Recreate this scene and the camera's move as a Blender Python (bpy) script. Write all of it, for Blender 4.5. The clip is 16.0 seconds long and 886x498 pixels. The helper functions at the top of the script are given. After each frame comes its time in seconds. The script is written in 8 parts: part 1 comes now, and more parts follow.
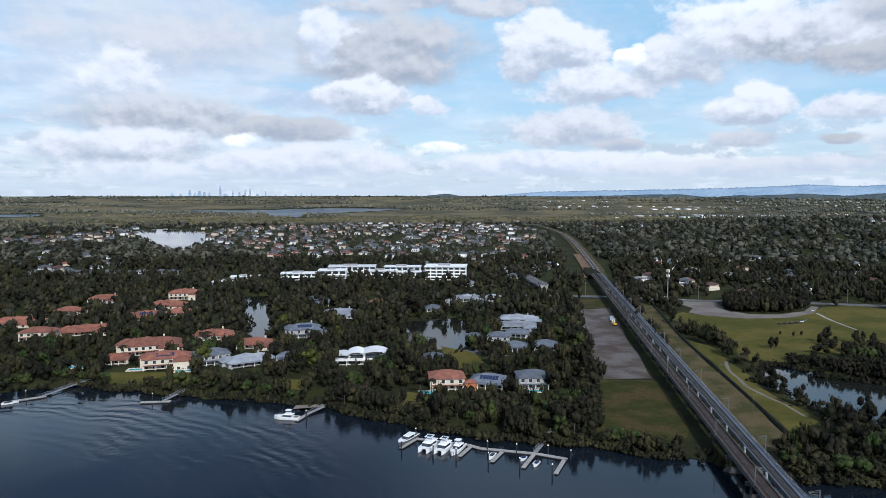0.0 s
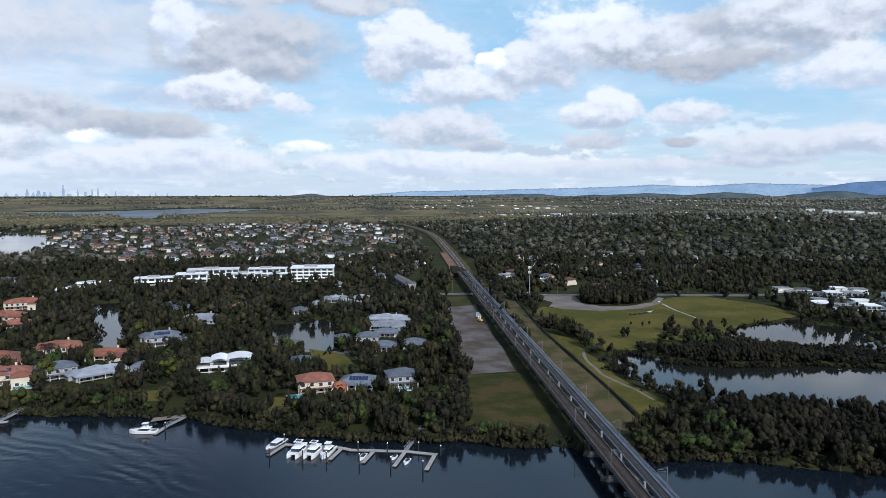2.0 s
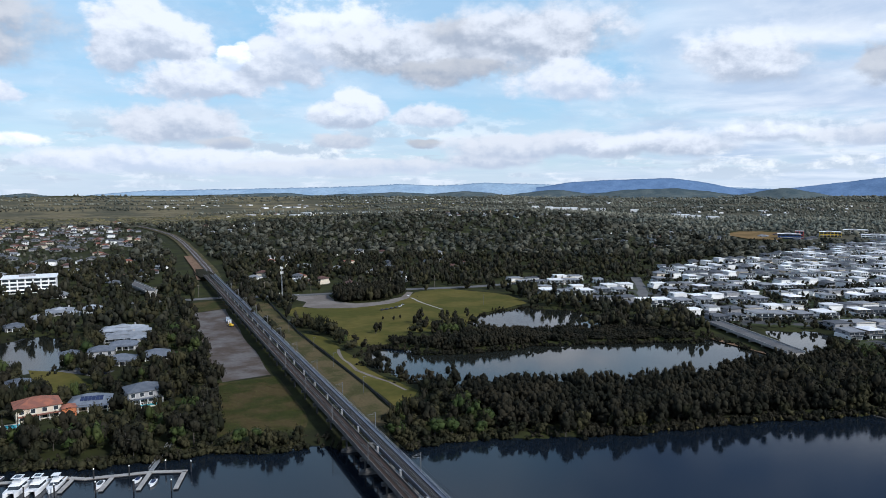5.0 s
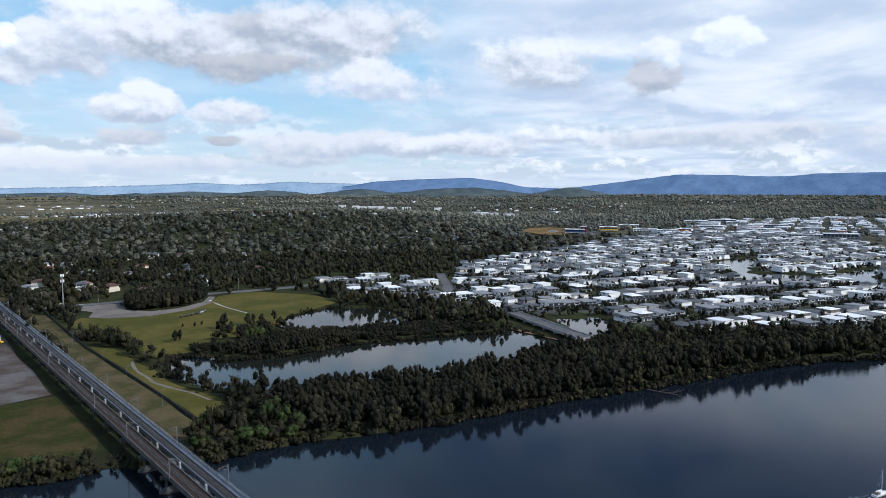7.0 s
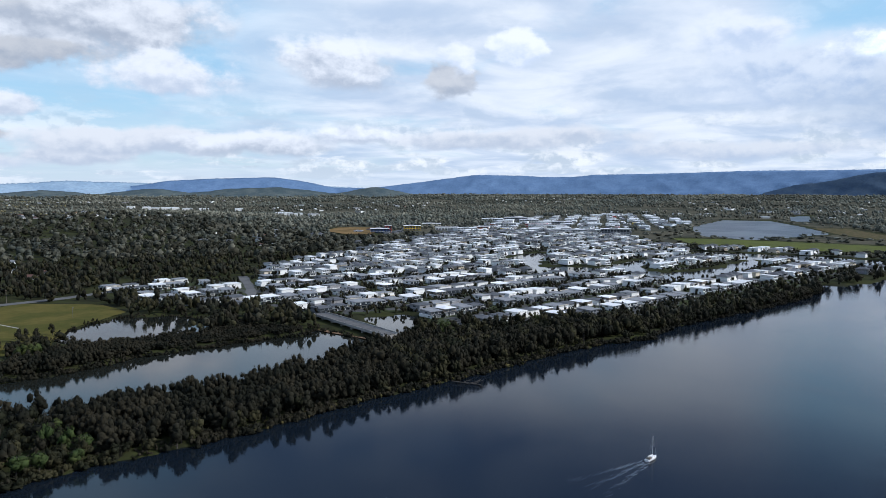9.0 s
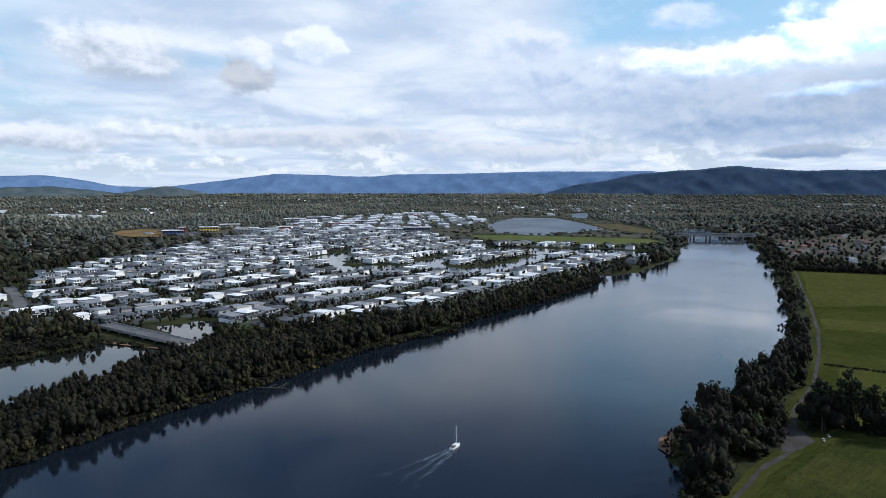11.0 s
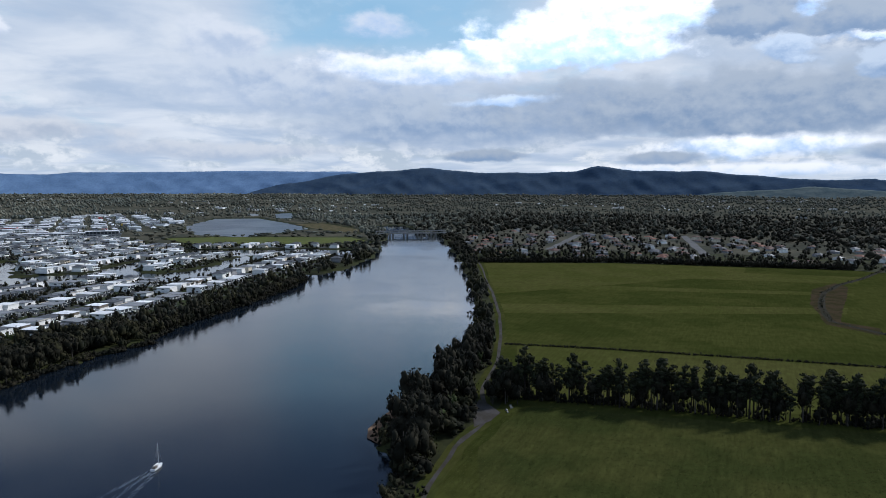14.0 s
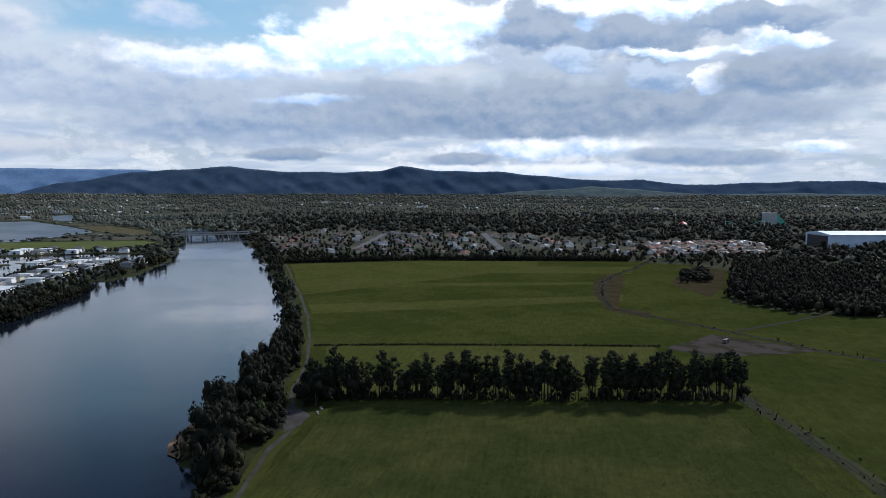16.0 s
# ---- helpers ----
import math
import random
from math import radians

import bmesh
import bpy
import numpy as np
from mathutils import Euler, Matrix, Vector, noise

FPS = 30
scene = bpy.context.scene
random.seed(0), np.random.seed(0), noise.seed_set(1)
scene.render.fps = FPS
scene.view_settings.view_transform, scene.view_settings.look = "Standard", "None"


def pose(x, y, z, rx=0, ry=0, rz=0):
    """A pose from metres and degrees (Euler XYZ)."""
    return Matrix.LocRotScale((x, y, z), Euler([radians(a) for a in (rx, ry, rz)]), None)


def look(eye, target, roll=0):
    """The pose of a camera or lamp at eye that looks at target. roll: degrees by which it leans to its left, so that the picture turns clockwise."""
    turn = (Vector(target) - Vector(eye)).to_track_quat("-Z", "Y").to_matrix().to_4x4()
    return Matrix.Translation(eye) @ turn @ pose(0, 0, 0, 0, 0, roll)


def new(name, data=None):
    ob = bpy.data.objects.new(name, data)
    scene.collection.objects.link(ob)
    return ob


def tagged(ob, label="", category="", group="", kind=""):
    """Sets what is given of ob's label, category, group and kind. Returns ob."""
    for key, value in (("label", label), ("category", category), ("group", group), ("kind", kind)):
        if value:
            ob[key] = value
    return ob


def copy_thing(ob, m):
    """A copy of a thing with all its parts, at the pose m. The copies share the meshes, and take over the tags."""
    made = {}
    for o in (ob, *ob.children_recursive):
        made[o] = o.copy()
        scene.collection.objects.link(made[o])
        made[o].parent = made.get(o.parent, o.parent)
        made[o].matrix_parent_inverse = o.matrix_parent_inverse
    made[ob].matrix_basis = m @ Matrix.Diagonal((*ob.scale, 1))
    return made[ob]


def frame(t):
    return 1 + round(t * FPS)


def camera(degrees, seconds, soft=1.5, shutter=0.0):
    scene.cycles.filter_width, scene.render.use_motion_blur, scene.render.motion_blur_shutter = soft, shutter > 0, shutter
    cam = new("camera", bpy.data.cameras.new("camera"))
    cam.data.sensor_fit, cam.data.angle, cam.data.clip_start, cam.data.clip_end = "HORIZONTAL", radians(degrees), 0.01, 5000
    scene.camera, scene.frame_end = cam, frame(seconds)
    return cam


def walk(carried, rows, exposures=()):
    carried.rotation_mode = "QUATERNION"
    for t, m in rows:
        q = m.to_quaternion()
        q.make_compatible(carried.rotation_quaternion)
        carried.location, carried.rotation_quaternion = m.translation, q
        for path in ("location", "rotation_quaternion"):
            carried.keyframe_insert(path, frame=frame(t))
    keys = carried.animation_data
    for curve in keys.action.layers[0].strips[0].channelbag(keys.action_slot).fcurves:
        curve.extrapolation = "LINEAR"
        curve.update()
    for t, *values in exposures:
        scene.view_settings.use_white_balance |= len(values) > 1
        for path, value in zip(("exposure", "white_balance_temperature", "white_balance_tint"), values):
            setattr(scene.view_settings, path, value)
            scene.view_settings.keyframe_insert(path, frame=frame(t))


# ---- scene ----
cam = camera(64.3, 16.0, soft=0.7)
EYE = 110.0
# seconds, yaw, pitch, roll: a hovering camera that turns where it is
TURNS = [
    (0.0, 0.0, -4.7, -0.06), (0.5, -2.49, -4.7, -0.08), (1.0, -5.0, -4.7, -0.08), (1.5, -7.63, -4.71, -0.06),
    (2.0, -10.76, -4.71, -0.05), (2.5, -13.94, -4.72, -0.05), (3.0, -17.12, -4.74, -0.04), (3.5, -20.31, -4.75, -0.02),
    (6.0, -38.45, -4.8, -0.02), (6.5, -42.41, -4.82, -0.01), (7.0, -46.38, -4.83, 0.0), (7.5, -50.4, -4.84, 0.0),
    (8.0, -54.39, -4.84, 0.0), (8.5, -58.38, -4.85, -0.01), (9.0, -62.11, -4.85, -0.01), (11.5, -82.01, -4.91, -0.05),
    (12.0, -85.95, -4.91, -0.09), (12.5, -89.91, -4.89, -0.11), (13.0, -93.85, -4.88, -0.12), (13.5, -97.75, -4.87, -0.11),
    (14.0, -101.69, -4.87, -0.11), (14.5, -105.59, -4.88, -0.12), (15.0, -109.53, -4.9, -0.12), (15.5, -113.44, -4.9, -0.13),
    (16.0, -117.32, -4.88, -0.13),
]
walk(cam, [(t, pose(0, 0, EYE, 90 + pitch, roll, yaw)) for t, yaw, pitch, roll in TURNS],
     exposures=[(0.0, 0.05, 6000, 10.6), (9.0, 0.07, 6000, 10.6), (12.0, 0.02, 6000, 10.6), (14.0, -0.18, 6000, 10.6), (16.0, -0.16, 6000, 10.6)])

# ---- sky and sun ----
SUN_AZ, SUN_EL = 160.0, 36.0      # degrees clockwise from +y, and above the horizon
sun = new("sun", bpy.data.lights.new("sun", "SUN"))
sun.data.energy, sun.data.angle, sun.data.color = 3.8, radians(6), (1.0, 0.96, 0.9)
sun.matrix_world = look((math.sin(radians(SUN_AZ)) * 1000, math.cos(radians(SUN_AZ)) * 1000, math.tan(radians(SUN_EL)) * 1000), (0, 0, 0))


class Nodes:
    """Short hand for building a node tree."""

    def __init__(self, tree):
        self.tree = tree

    def add(self, kind, ins=None, **props):
        node = self.tree.nodes.new(kind)
        for key, value in props.items():
            setattr(node, key, value)
        for key, value in (ins or {}).items():
            self.put(node.inputs[key], value)
        return node

    def put(self, socket, value):
        if isinstance(value, bpy.types.NodeSocket):
            self.tree.links.new(value, socket)
        elif isinstance(value, bpy.types.Node):
            self.tree.links.new(value.outputs[0], socket)
        else:
            socket.default_value = value

    def math(self, op, a, b=0.0, c=0.0, clamp=False):
        return self.add("ShaderNodeMath", {0: a, 1: b, 2: c}, operation=op, use_clamp=clamp).outputs[0]

    def vec(self, op, a, b=(0, 0, 0)):
        node = self.add("ShaderNodeVectorMath", {0: a, 1: b}, operation=op)
        return node.outputs["Value"] if op in ("DOT_PRODUCT", "LENGTH", "DISTANCE") else node.outputs[0]

    def noise(self, vector, scale, detail=4.0, rough=0.55, distortion=0.0):
        return self.add("ShaderNodeTexNoise", {"Vector": vector, "Scale": scale, "Detail": detail, "Roughness": rough, "Distortion": distortion}).outputs[0]

    def ramp(self, value, lo, hi, a=0.0, b=1.0, smooth=True):
        node = self.add("ShaderNodeMapRange", {0: value, 1: lo, 2: hi, 3: a, 4: b}, interpolation_type="SMOOTHSTEP" if smooth else "LINEAR")
        return node.outputs[0]

    def mix(self, fac, a, b):
        node = self.add("ShaderNodeMix", data_type="RGBA")
        self.put(node.inputs[0], fac)
        self.put(node.inputs[6], a)
        self.put(node.inputs[7], b)
        return node.outputs[2]


def rgb(r, g, b):
    return (r, g, b, 1.0)


world = bpy.data.worlds.new("sky")
scene.world = world
world.use_nodes = True
world.node_tree.nodes.clear()
n = Nodes(world.node_tree)
ways = n.add("ShaderNodeTexCoord").outputs["Generated"]
xyz = n.add("ShaderNodeSeparateXYZ", {0: ways})
blue = n.add("ShaderNodeTexSky", sky_type="NISHITA", sun_disc=False, sun_elevation=radians(SUN_EL), sun_rotation=radians(SUN_AZ))
# high thin cloud lies on a flat sheet: the way is met with that sheet
up = n.math("MAXIMUM", xyz.outputs[2], 0.0)
flat = n.add("ShaderNodeCombineXYZ", {0: n.math("DIVIDE", xyz.outputs[0], n.math("ADD", up, 0.1)), 1: n.math("DIVIDE", xyz.outputs[1], n.math("ADD", up, 0.1)), 2: 0.0}).outputs[0]
azimuth = n.math("MULTIPLY", n.math("ARCTAN2", xyz.outputs[0], xyz.outputs[1]), 180 / math.pi)
height = n.math("MULTIPLY", n.math("ARCSINE", xyz.outputs[2]), 180 / math.pi)
above = n.math("MAXIMUM", height, 0.0)
clear = n.mix(n.ramp(above, 0.0, 11.0), rgb(0.62, 0.79, 0.90), rgb(0.33, 0.64, 0.88))
clear = n.mix(0.72, n.mix(0.89, blue.outputs[0], rgb(0, 0, 0)), clear)
veil = n.math("MULTIPLY", n.ramp(n.math("ADD", n.noise(flat, 0.9, 7.0, 0.6, 0.4), n.ramp(azimuth, 45.0, 65.0, 0.0, 0.13)), 0.30, 0.60), n.math("MAXIMUM", n.ramp(azimuth, 34.0, 60.0, 0.35, 1.0), n.ramp(azimuth, -10.0, 4.0, 0.85, 0.0)))
# a break in the high cloud
break_ = n.math("MULTIPLY", n.ramp(above, 8.5, 12.0), n.math("MULTIPLY", n.ramp(azimuth, 84.0, 91.0), n.ramp(azimuth, 104.0, 112.0, 1.0, 0.0)))
veil = n.math("MULTIPLY", veil, n.math("SUBTRACT", 1.0, n.math("MULTIPLY", break_, 0.85)))
behind = n.ramp(above, 16.0, 30.0)
veil = n.math("MAXIMUM", veil, n.math("MULTIPLY", behind, n.ramp(n.noise(flat, 0.7, 6.0), 0.38, 0.55, 0.2, 0.95)))
streak = n.noise(flat, 1.6, 6.0, 0.5, 0.4)
skycol = n.mix(veil, clear, n.mix(n.ramp(streak, 0.3, 0.7), rgb(0.52, 0.62, 0.76), rgb(0.84, 0.88, 0.93)))
# unseen sky above the view, darkened to dim the light and the river's reflections
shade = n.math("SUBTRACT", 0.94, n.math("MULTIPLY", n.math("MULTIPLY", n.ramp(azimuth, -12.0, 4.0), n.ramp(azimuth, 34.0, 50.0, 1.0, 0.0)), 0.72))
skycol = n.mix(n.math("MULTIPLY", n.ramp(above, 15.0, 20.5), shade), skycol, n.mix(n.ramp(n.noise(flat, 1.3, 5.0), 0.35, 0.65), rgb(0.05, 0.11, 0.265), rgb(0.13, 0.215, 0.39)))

# heaped clouds: azimuth, height, half width, half height (degrees), brightness of the top and of the base, softness of the edge
CLOUDS_A = [
    (-19.6, 11.16, 12.2, 3.09, 0.82, 0.68, 0.8), (-1.0, 14.52, 11.3, 0.82, 0.8, 0.6, 0.5), (-5.0, 11.05, 7.8, 3.14, 0.74, 0.5, 0.5), (-9.3, 12.1, 2.1, 2.12, 0.98, 0.74, 0.4),
    (-24.4, 8.46, 3.9, 2.35, 1.0, 0.7, 0.4), (-20.9, 5.74, 8.8, 1.83, 0.8, 0.5, 0.6), (-6.6, 7.6, 4.2, 1.42, 1.0, 0.6, 0.3), (-1.5, 6.54, 1.6, 0.75, 0.97, 0.74, 0.35),
    (-12.2, 4.83, 4.6, 1.15, 0.7, 0.52, 0.35), (-15.4, 4.02, 1.7, 0.59, 1.1, 0.92, 0.5), (-0.2, 3.44, 2.2, 0.59, 1.08, 0.9, 0.5), (-23.9, 3.23, 6.7, 1.42, 0.97, 0.6, 0.4),
]
CLOUDS_B = [
    (-10.7, 2.23, 9.2, 1.4, 0.95, 0.7, 0.4), (-23.6, 1.42, 5.2, 0.96, 0.96, 0.74, 0.5), (8.0, 11.22, 3.9, 2.63, 1.0, 0.62, 0.3), (12.7, 8.28, 5.5, 1.56, 1.0, 0.64, 0.3),
    (18.1, 9.84, 4.1, 1.93, 0.98, 0.62, 0.3), (14.0, 10.39, 1.5, 1.19, 1.12, 0.85, 0.3), (22.6, 11.95, 4.4, 2.65, 1.04, 0.7, 0.3), (29.3, 10.79, 9.3, 2.17, 0.95, 0.5, 0.35),
    (34.3, 11.97, 5.8, 1.54, 0.72, 0.52, 0.5), (23.4, 6.49, 3.1, 1.39, 1.0, 0.62, 0.28), (29.9, 6.1, 3.3, 0.96, 0.95, 0.66, 0.35), (10.0, 5.07, 5.2, 1.56, 0.9, 0.6, 0.35),
    (14.1, 3.48, 2.1, 0.53, 0.72, 0.6, 0.4), (22.7, 3.88, 2.5, 0.73, 0.8, 0.6, 0.35), (29.2, 3.85, 1.3, 0.37, 0.64, 0.55, 0.4), (9.4, 2.16, 10.8, 0.99, 0.97, 0.74, 0.4),
    (20.8, 1.66, 9.2, 0.65, 0.88, 0.72, 0.5), (34.7, 2.5, 3.8, 0.87, 0.88, 0.64, 0.4),
]
CLOUDS_C = [
    (38.9, 12.2, 6.9, 3.15, 0.93, 0.52, 0.5), (30.8, 9.44, 5.7, 0.79, 0.66, 0.48, 0.5), (40.9, 8.49, 4.5, 1.61, 0.97, 0.7, 0.4), (54.0, 9.94, 4.5, 2.15, 1.0, 0.58, 0.5),
    (62.6, 8.55, 2.3, 1.29, 0.72, 0.52, 0.4), (63.2, 10.33, 1.6, 1.27, 1.02, 0.8, 0.5), (67.9, 11.08, 1.8, 1.74, 1.04, 0.82, 0.5), (39.5, 3.56, 8.0, 1.04, 0.88, 0.64, 0.4),
    (48.3, 3.53, 6.7, 0.94, 0.97, 0.58, 0.5), (55.1, 4.31, 3.6, 0.85, 1.04, 0.64, 0.5), (64.1, 3.9, 5.8, 0.8, 0.93, 0.64, 0.4), (27.6, 1.96, 6.2, 0.69, 0.86, 0.7, 0.5),
]
CLOUDS_D = [
    (84.5, 10.93, 3.4, 1.78, 0.95, 0.74, 0.5), (96.7, 12.59, 4.1, 1.04, 0.92, 0.8, 0.8), (92.5, 8.26, 14.4, 2.52, 0.86, 0.64, 0.6), (102.5, 5.68, 15.8, 2.7, 0.72, 0.5, 0.6),
    (99.5, 9.44, 8.4, 0.92, 1.15, 0.85, 0.6), (109.6, 10.44, 11.1, 1.11, 1.45, 1.1, 0.4), (113.7, 12.59, 8.4, 2.42, 1.6, 1.25, 0.4), (129.4, 13.35, 14.6, 1.19, 1.5, 1.1, 0.4),
    (125.3, 6.28, 21.6, 2.68, 0.62, 0.44, 0.5), (124.8, 12.21, 4.8, 1.72, 0.66, 0.48, 0.35), (132.3, 11.33, 5.6, 1.6, 0.64, 0.48, 0.35), (140.9, 12.16, 5.7, 0.97, 0.68, 0.5, 0.35),
    (135.5, 10.41, 7.0, 0.48, 1.35, 1.0, 0.5), (143.1, 10.9, 3.0, 0.44, 1.3, 1.0, 0.5), (127.2, 9.96, 2.4, 0.92, 0.95, 0.62, 0.35), (133.6, 8.51, 2.2, 1.06, 0.86, 0.56, 0.3),
    (137.5, 8.26, 1.8, 1.08, 1.2, 0.74, 0.22), (142.5, 7.42, 0.5, 0.31, 1.0, 0.8, 0.6),
]
CLOUDS_E = [
    (142.8, 8.39, 5.5, 1.6, 0.6, 0.46, 0.4), (125.4, 3.22, 8.2, 0.97, 1.3, 0.85, 0.6), (123.2, 1.46, 14.4, 0.54, 1.15, 0.9, 0.6), (145.1, 3.08, 2.0, 0.54, 1.3, 0.95, 0.5),
    (105.1, 2.54, 3.1, 0.45, 0.58, 0.46, 0.35), (137.3, 2.46, 6.1, 0.66, 0.64, 0.48, 0.4), (118.9, 2.37, 3.1, 0.49, 0.6, 0.48, 0.4), (99.5, 9.77, 7.9, 0.76, 1.2, 0.95, 0.7),
    (106.6, 7.01, 4.5, 0.5, 1.05, 0.8, 0.6), (68.9, 3.94, 10.2, 0.92, 0.86, 0.64, 0.6), (83.8, 2.89, 11.5, 0.72, 0.84, 0.66, 0.6),
]

# unseen sky higher still, made paler to add soft light
skycol = n.mix(n.ramp(above, 30.0, 48.0), skycol, n.mix(n.ramp(n.noise(flat, 1.1, 4.0), 0.35, 0.65), rgb(0.23, 0.32, 0.48), rgb(0.37, 0.45, 0.58)))
def billow(east, up_):
    """Heaped, rounded relief of cloud, looked up a little to the side: degrees east and up."""
    where = n.add("ShaderNodeCombineXYZ", {0: n.math("MULTIPLY", n.math("ADD", azimuth, east), 0.26), 1: n.math("MULTIPLY", n.math("ADD", height, up_), 0.36), 2: 0.0}).outputs[0]
    lumps = n.add("ShaderNodeTexVoronoi", {"Vector": n.vec("ADD", where, n.vec("MULTIPLY", n.add("ShaderNodeTexNoise", {"Vector": where, "Scale": 2.2, "Detail": 5.0, "Roughness": 0.6}).outputs[1], (0.5, 0.5, 0.0))),
                                           "Scale": 1.7, "Detail": 3.0, "Roughness": 0.55, "Lacunarity": 2.3}, feature="SMOOTH_F1", normalize=True).outputs[0]
    return n.math("SUBTRACT", n.math("MULTIPLY", n.noise(where, 1.1, 8.0, 0.56), 1.25), n.math("MULTIPLY", lumps, 0.55))


relief = billow(0.0, 0.0)
puffs = n.math("SUBTRACT", relief, 0.36)
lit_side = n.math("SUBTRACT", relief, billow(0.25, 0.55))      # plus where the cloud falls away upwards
spot = n.add("ShaderNodeCombineXYZ", {0: n.math("DIVIDE", azimuth, 6.0), 1: n.math("DIVIDE", height, 3.6), 2: 0.0}).outputs[0]
curl = n.add("ShaderNodeTexNoise", {"Vector": spot, "Scale": 1.2, "Detail": 8.0, "Roughness": 0.58}).outputs[1]
curls = n.add("ShaderNodeSeparateColor", {0: curl})
reach = n.math("MULTIPLY_ADD", above, 0.3, 0.8)
wind_az = n.math("MULTIPLY_ADD", n.math("SUBTRACT", curls.outputs[0], 0.5), n.math("MULTIPLY", reach, 2.0), azimuth)
wind_el = n.math("MULTIPLY_ADD", n.math("SUBTRACT", curls.outputs[1], 0.5), n.math("MULTIPLY", reach, 0.9), height)
wind = n.add("ShaderNodeCombineXYZ", {0: wind_az, 1: wind_el, 2: 0.0}).outputs[0]
# low banks of small far heaps along the horizon
bank = n.add("ShaderNodeCombineXYZ", {0: n.math("DIVIDE", azimuth, 5.0), 1: n.math("MULTIPLY", n.math("SQRT", n.math("ADD", above, 0.6)), 3.0), 2: 0.0}).outputs[0]
thick = n.noise(bank, 0.8, 8.0, 0.6)
cover = n.math("MULTIPLY", n.ramp(thick, 0.47, 0.58), n.ramp(above, 2.5, 7.0, 0.9, 0.12))
skycol = n.mix(cover, skycol, n.mix(n.ramp(lit_side, -0.08, 0.12), rgb(0.55, 0.63, 0.71), rgb(0.93, 0.95, 0.96)))
for az, el, half, tall, top, base, soft in CLOUDS_A + CLOUDS_B + CLOUDS_C + CLOUDS_D + CLOUDS_E:
    # the colour so far is led through, far too weak to be seen, so that the clouds are worked out one after another
    here = n.add("ShaderNodeVectorMath", {0: skycol, 1: (1e-6, 1e-6, 0.0), 2: wind}, operation="MULTIPLY_ADD").outputs[0]
    local = n.vec("MULTIPLY", n.vec("SUBTRACT", here, (az, el, 0.0)), (1 / half, 1 / tall, 0.0))
    depth = n.math("SUBTRACT", 1.08, n.vec("LENGTH", local))
    depth = n.math("MULTIPLY_ADD", puffs, 0.95, depth)
    mask = n.ramp(depth, 0.0, soft * 1.25)
    lift = n.add("ShaderNodeSeparateXYZ", {0: local}).outputs[1]
    lit = n.ramp(n.math("MULTIPLY_ADD", lit_side, 2.0, n.math("MULTIPLY_ADD", puffs, 1.1, n.math("MULTIPLY", lift, 0.7))), -0.75, 0.75)
    cold = min(1.0, max(0.0, (az - 80.0) / 25.0))
    tint = (1.0, 1.0, 1.0) if top > 1.05 else (0.88 - 0.10 * cold, 0.91 - 0.01 * cold, 0.96 + 0.10 * cold)
    skycol = n.mix(mask, skycol, n.mix(lit, rgb(base * (0.80 - 0.20 * cold), base * (0.90 - 0.06 * cold), base * (1.06 + 0.16 * cold)), rgb(top * tint[0], top * tint[1], top * tint[2])))
low_air = n.ramp(above, 0.0, 2.6, 0.6, 0.0)
skycol = n.mix(low_air, skycol, rgb(0.64, 0.72, 0.81))
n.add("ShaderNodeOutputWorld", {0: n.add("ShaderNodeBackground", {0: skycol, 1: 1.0})})

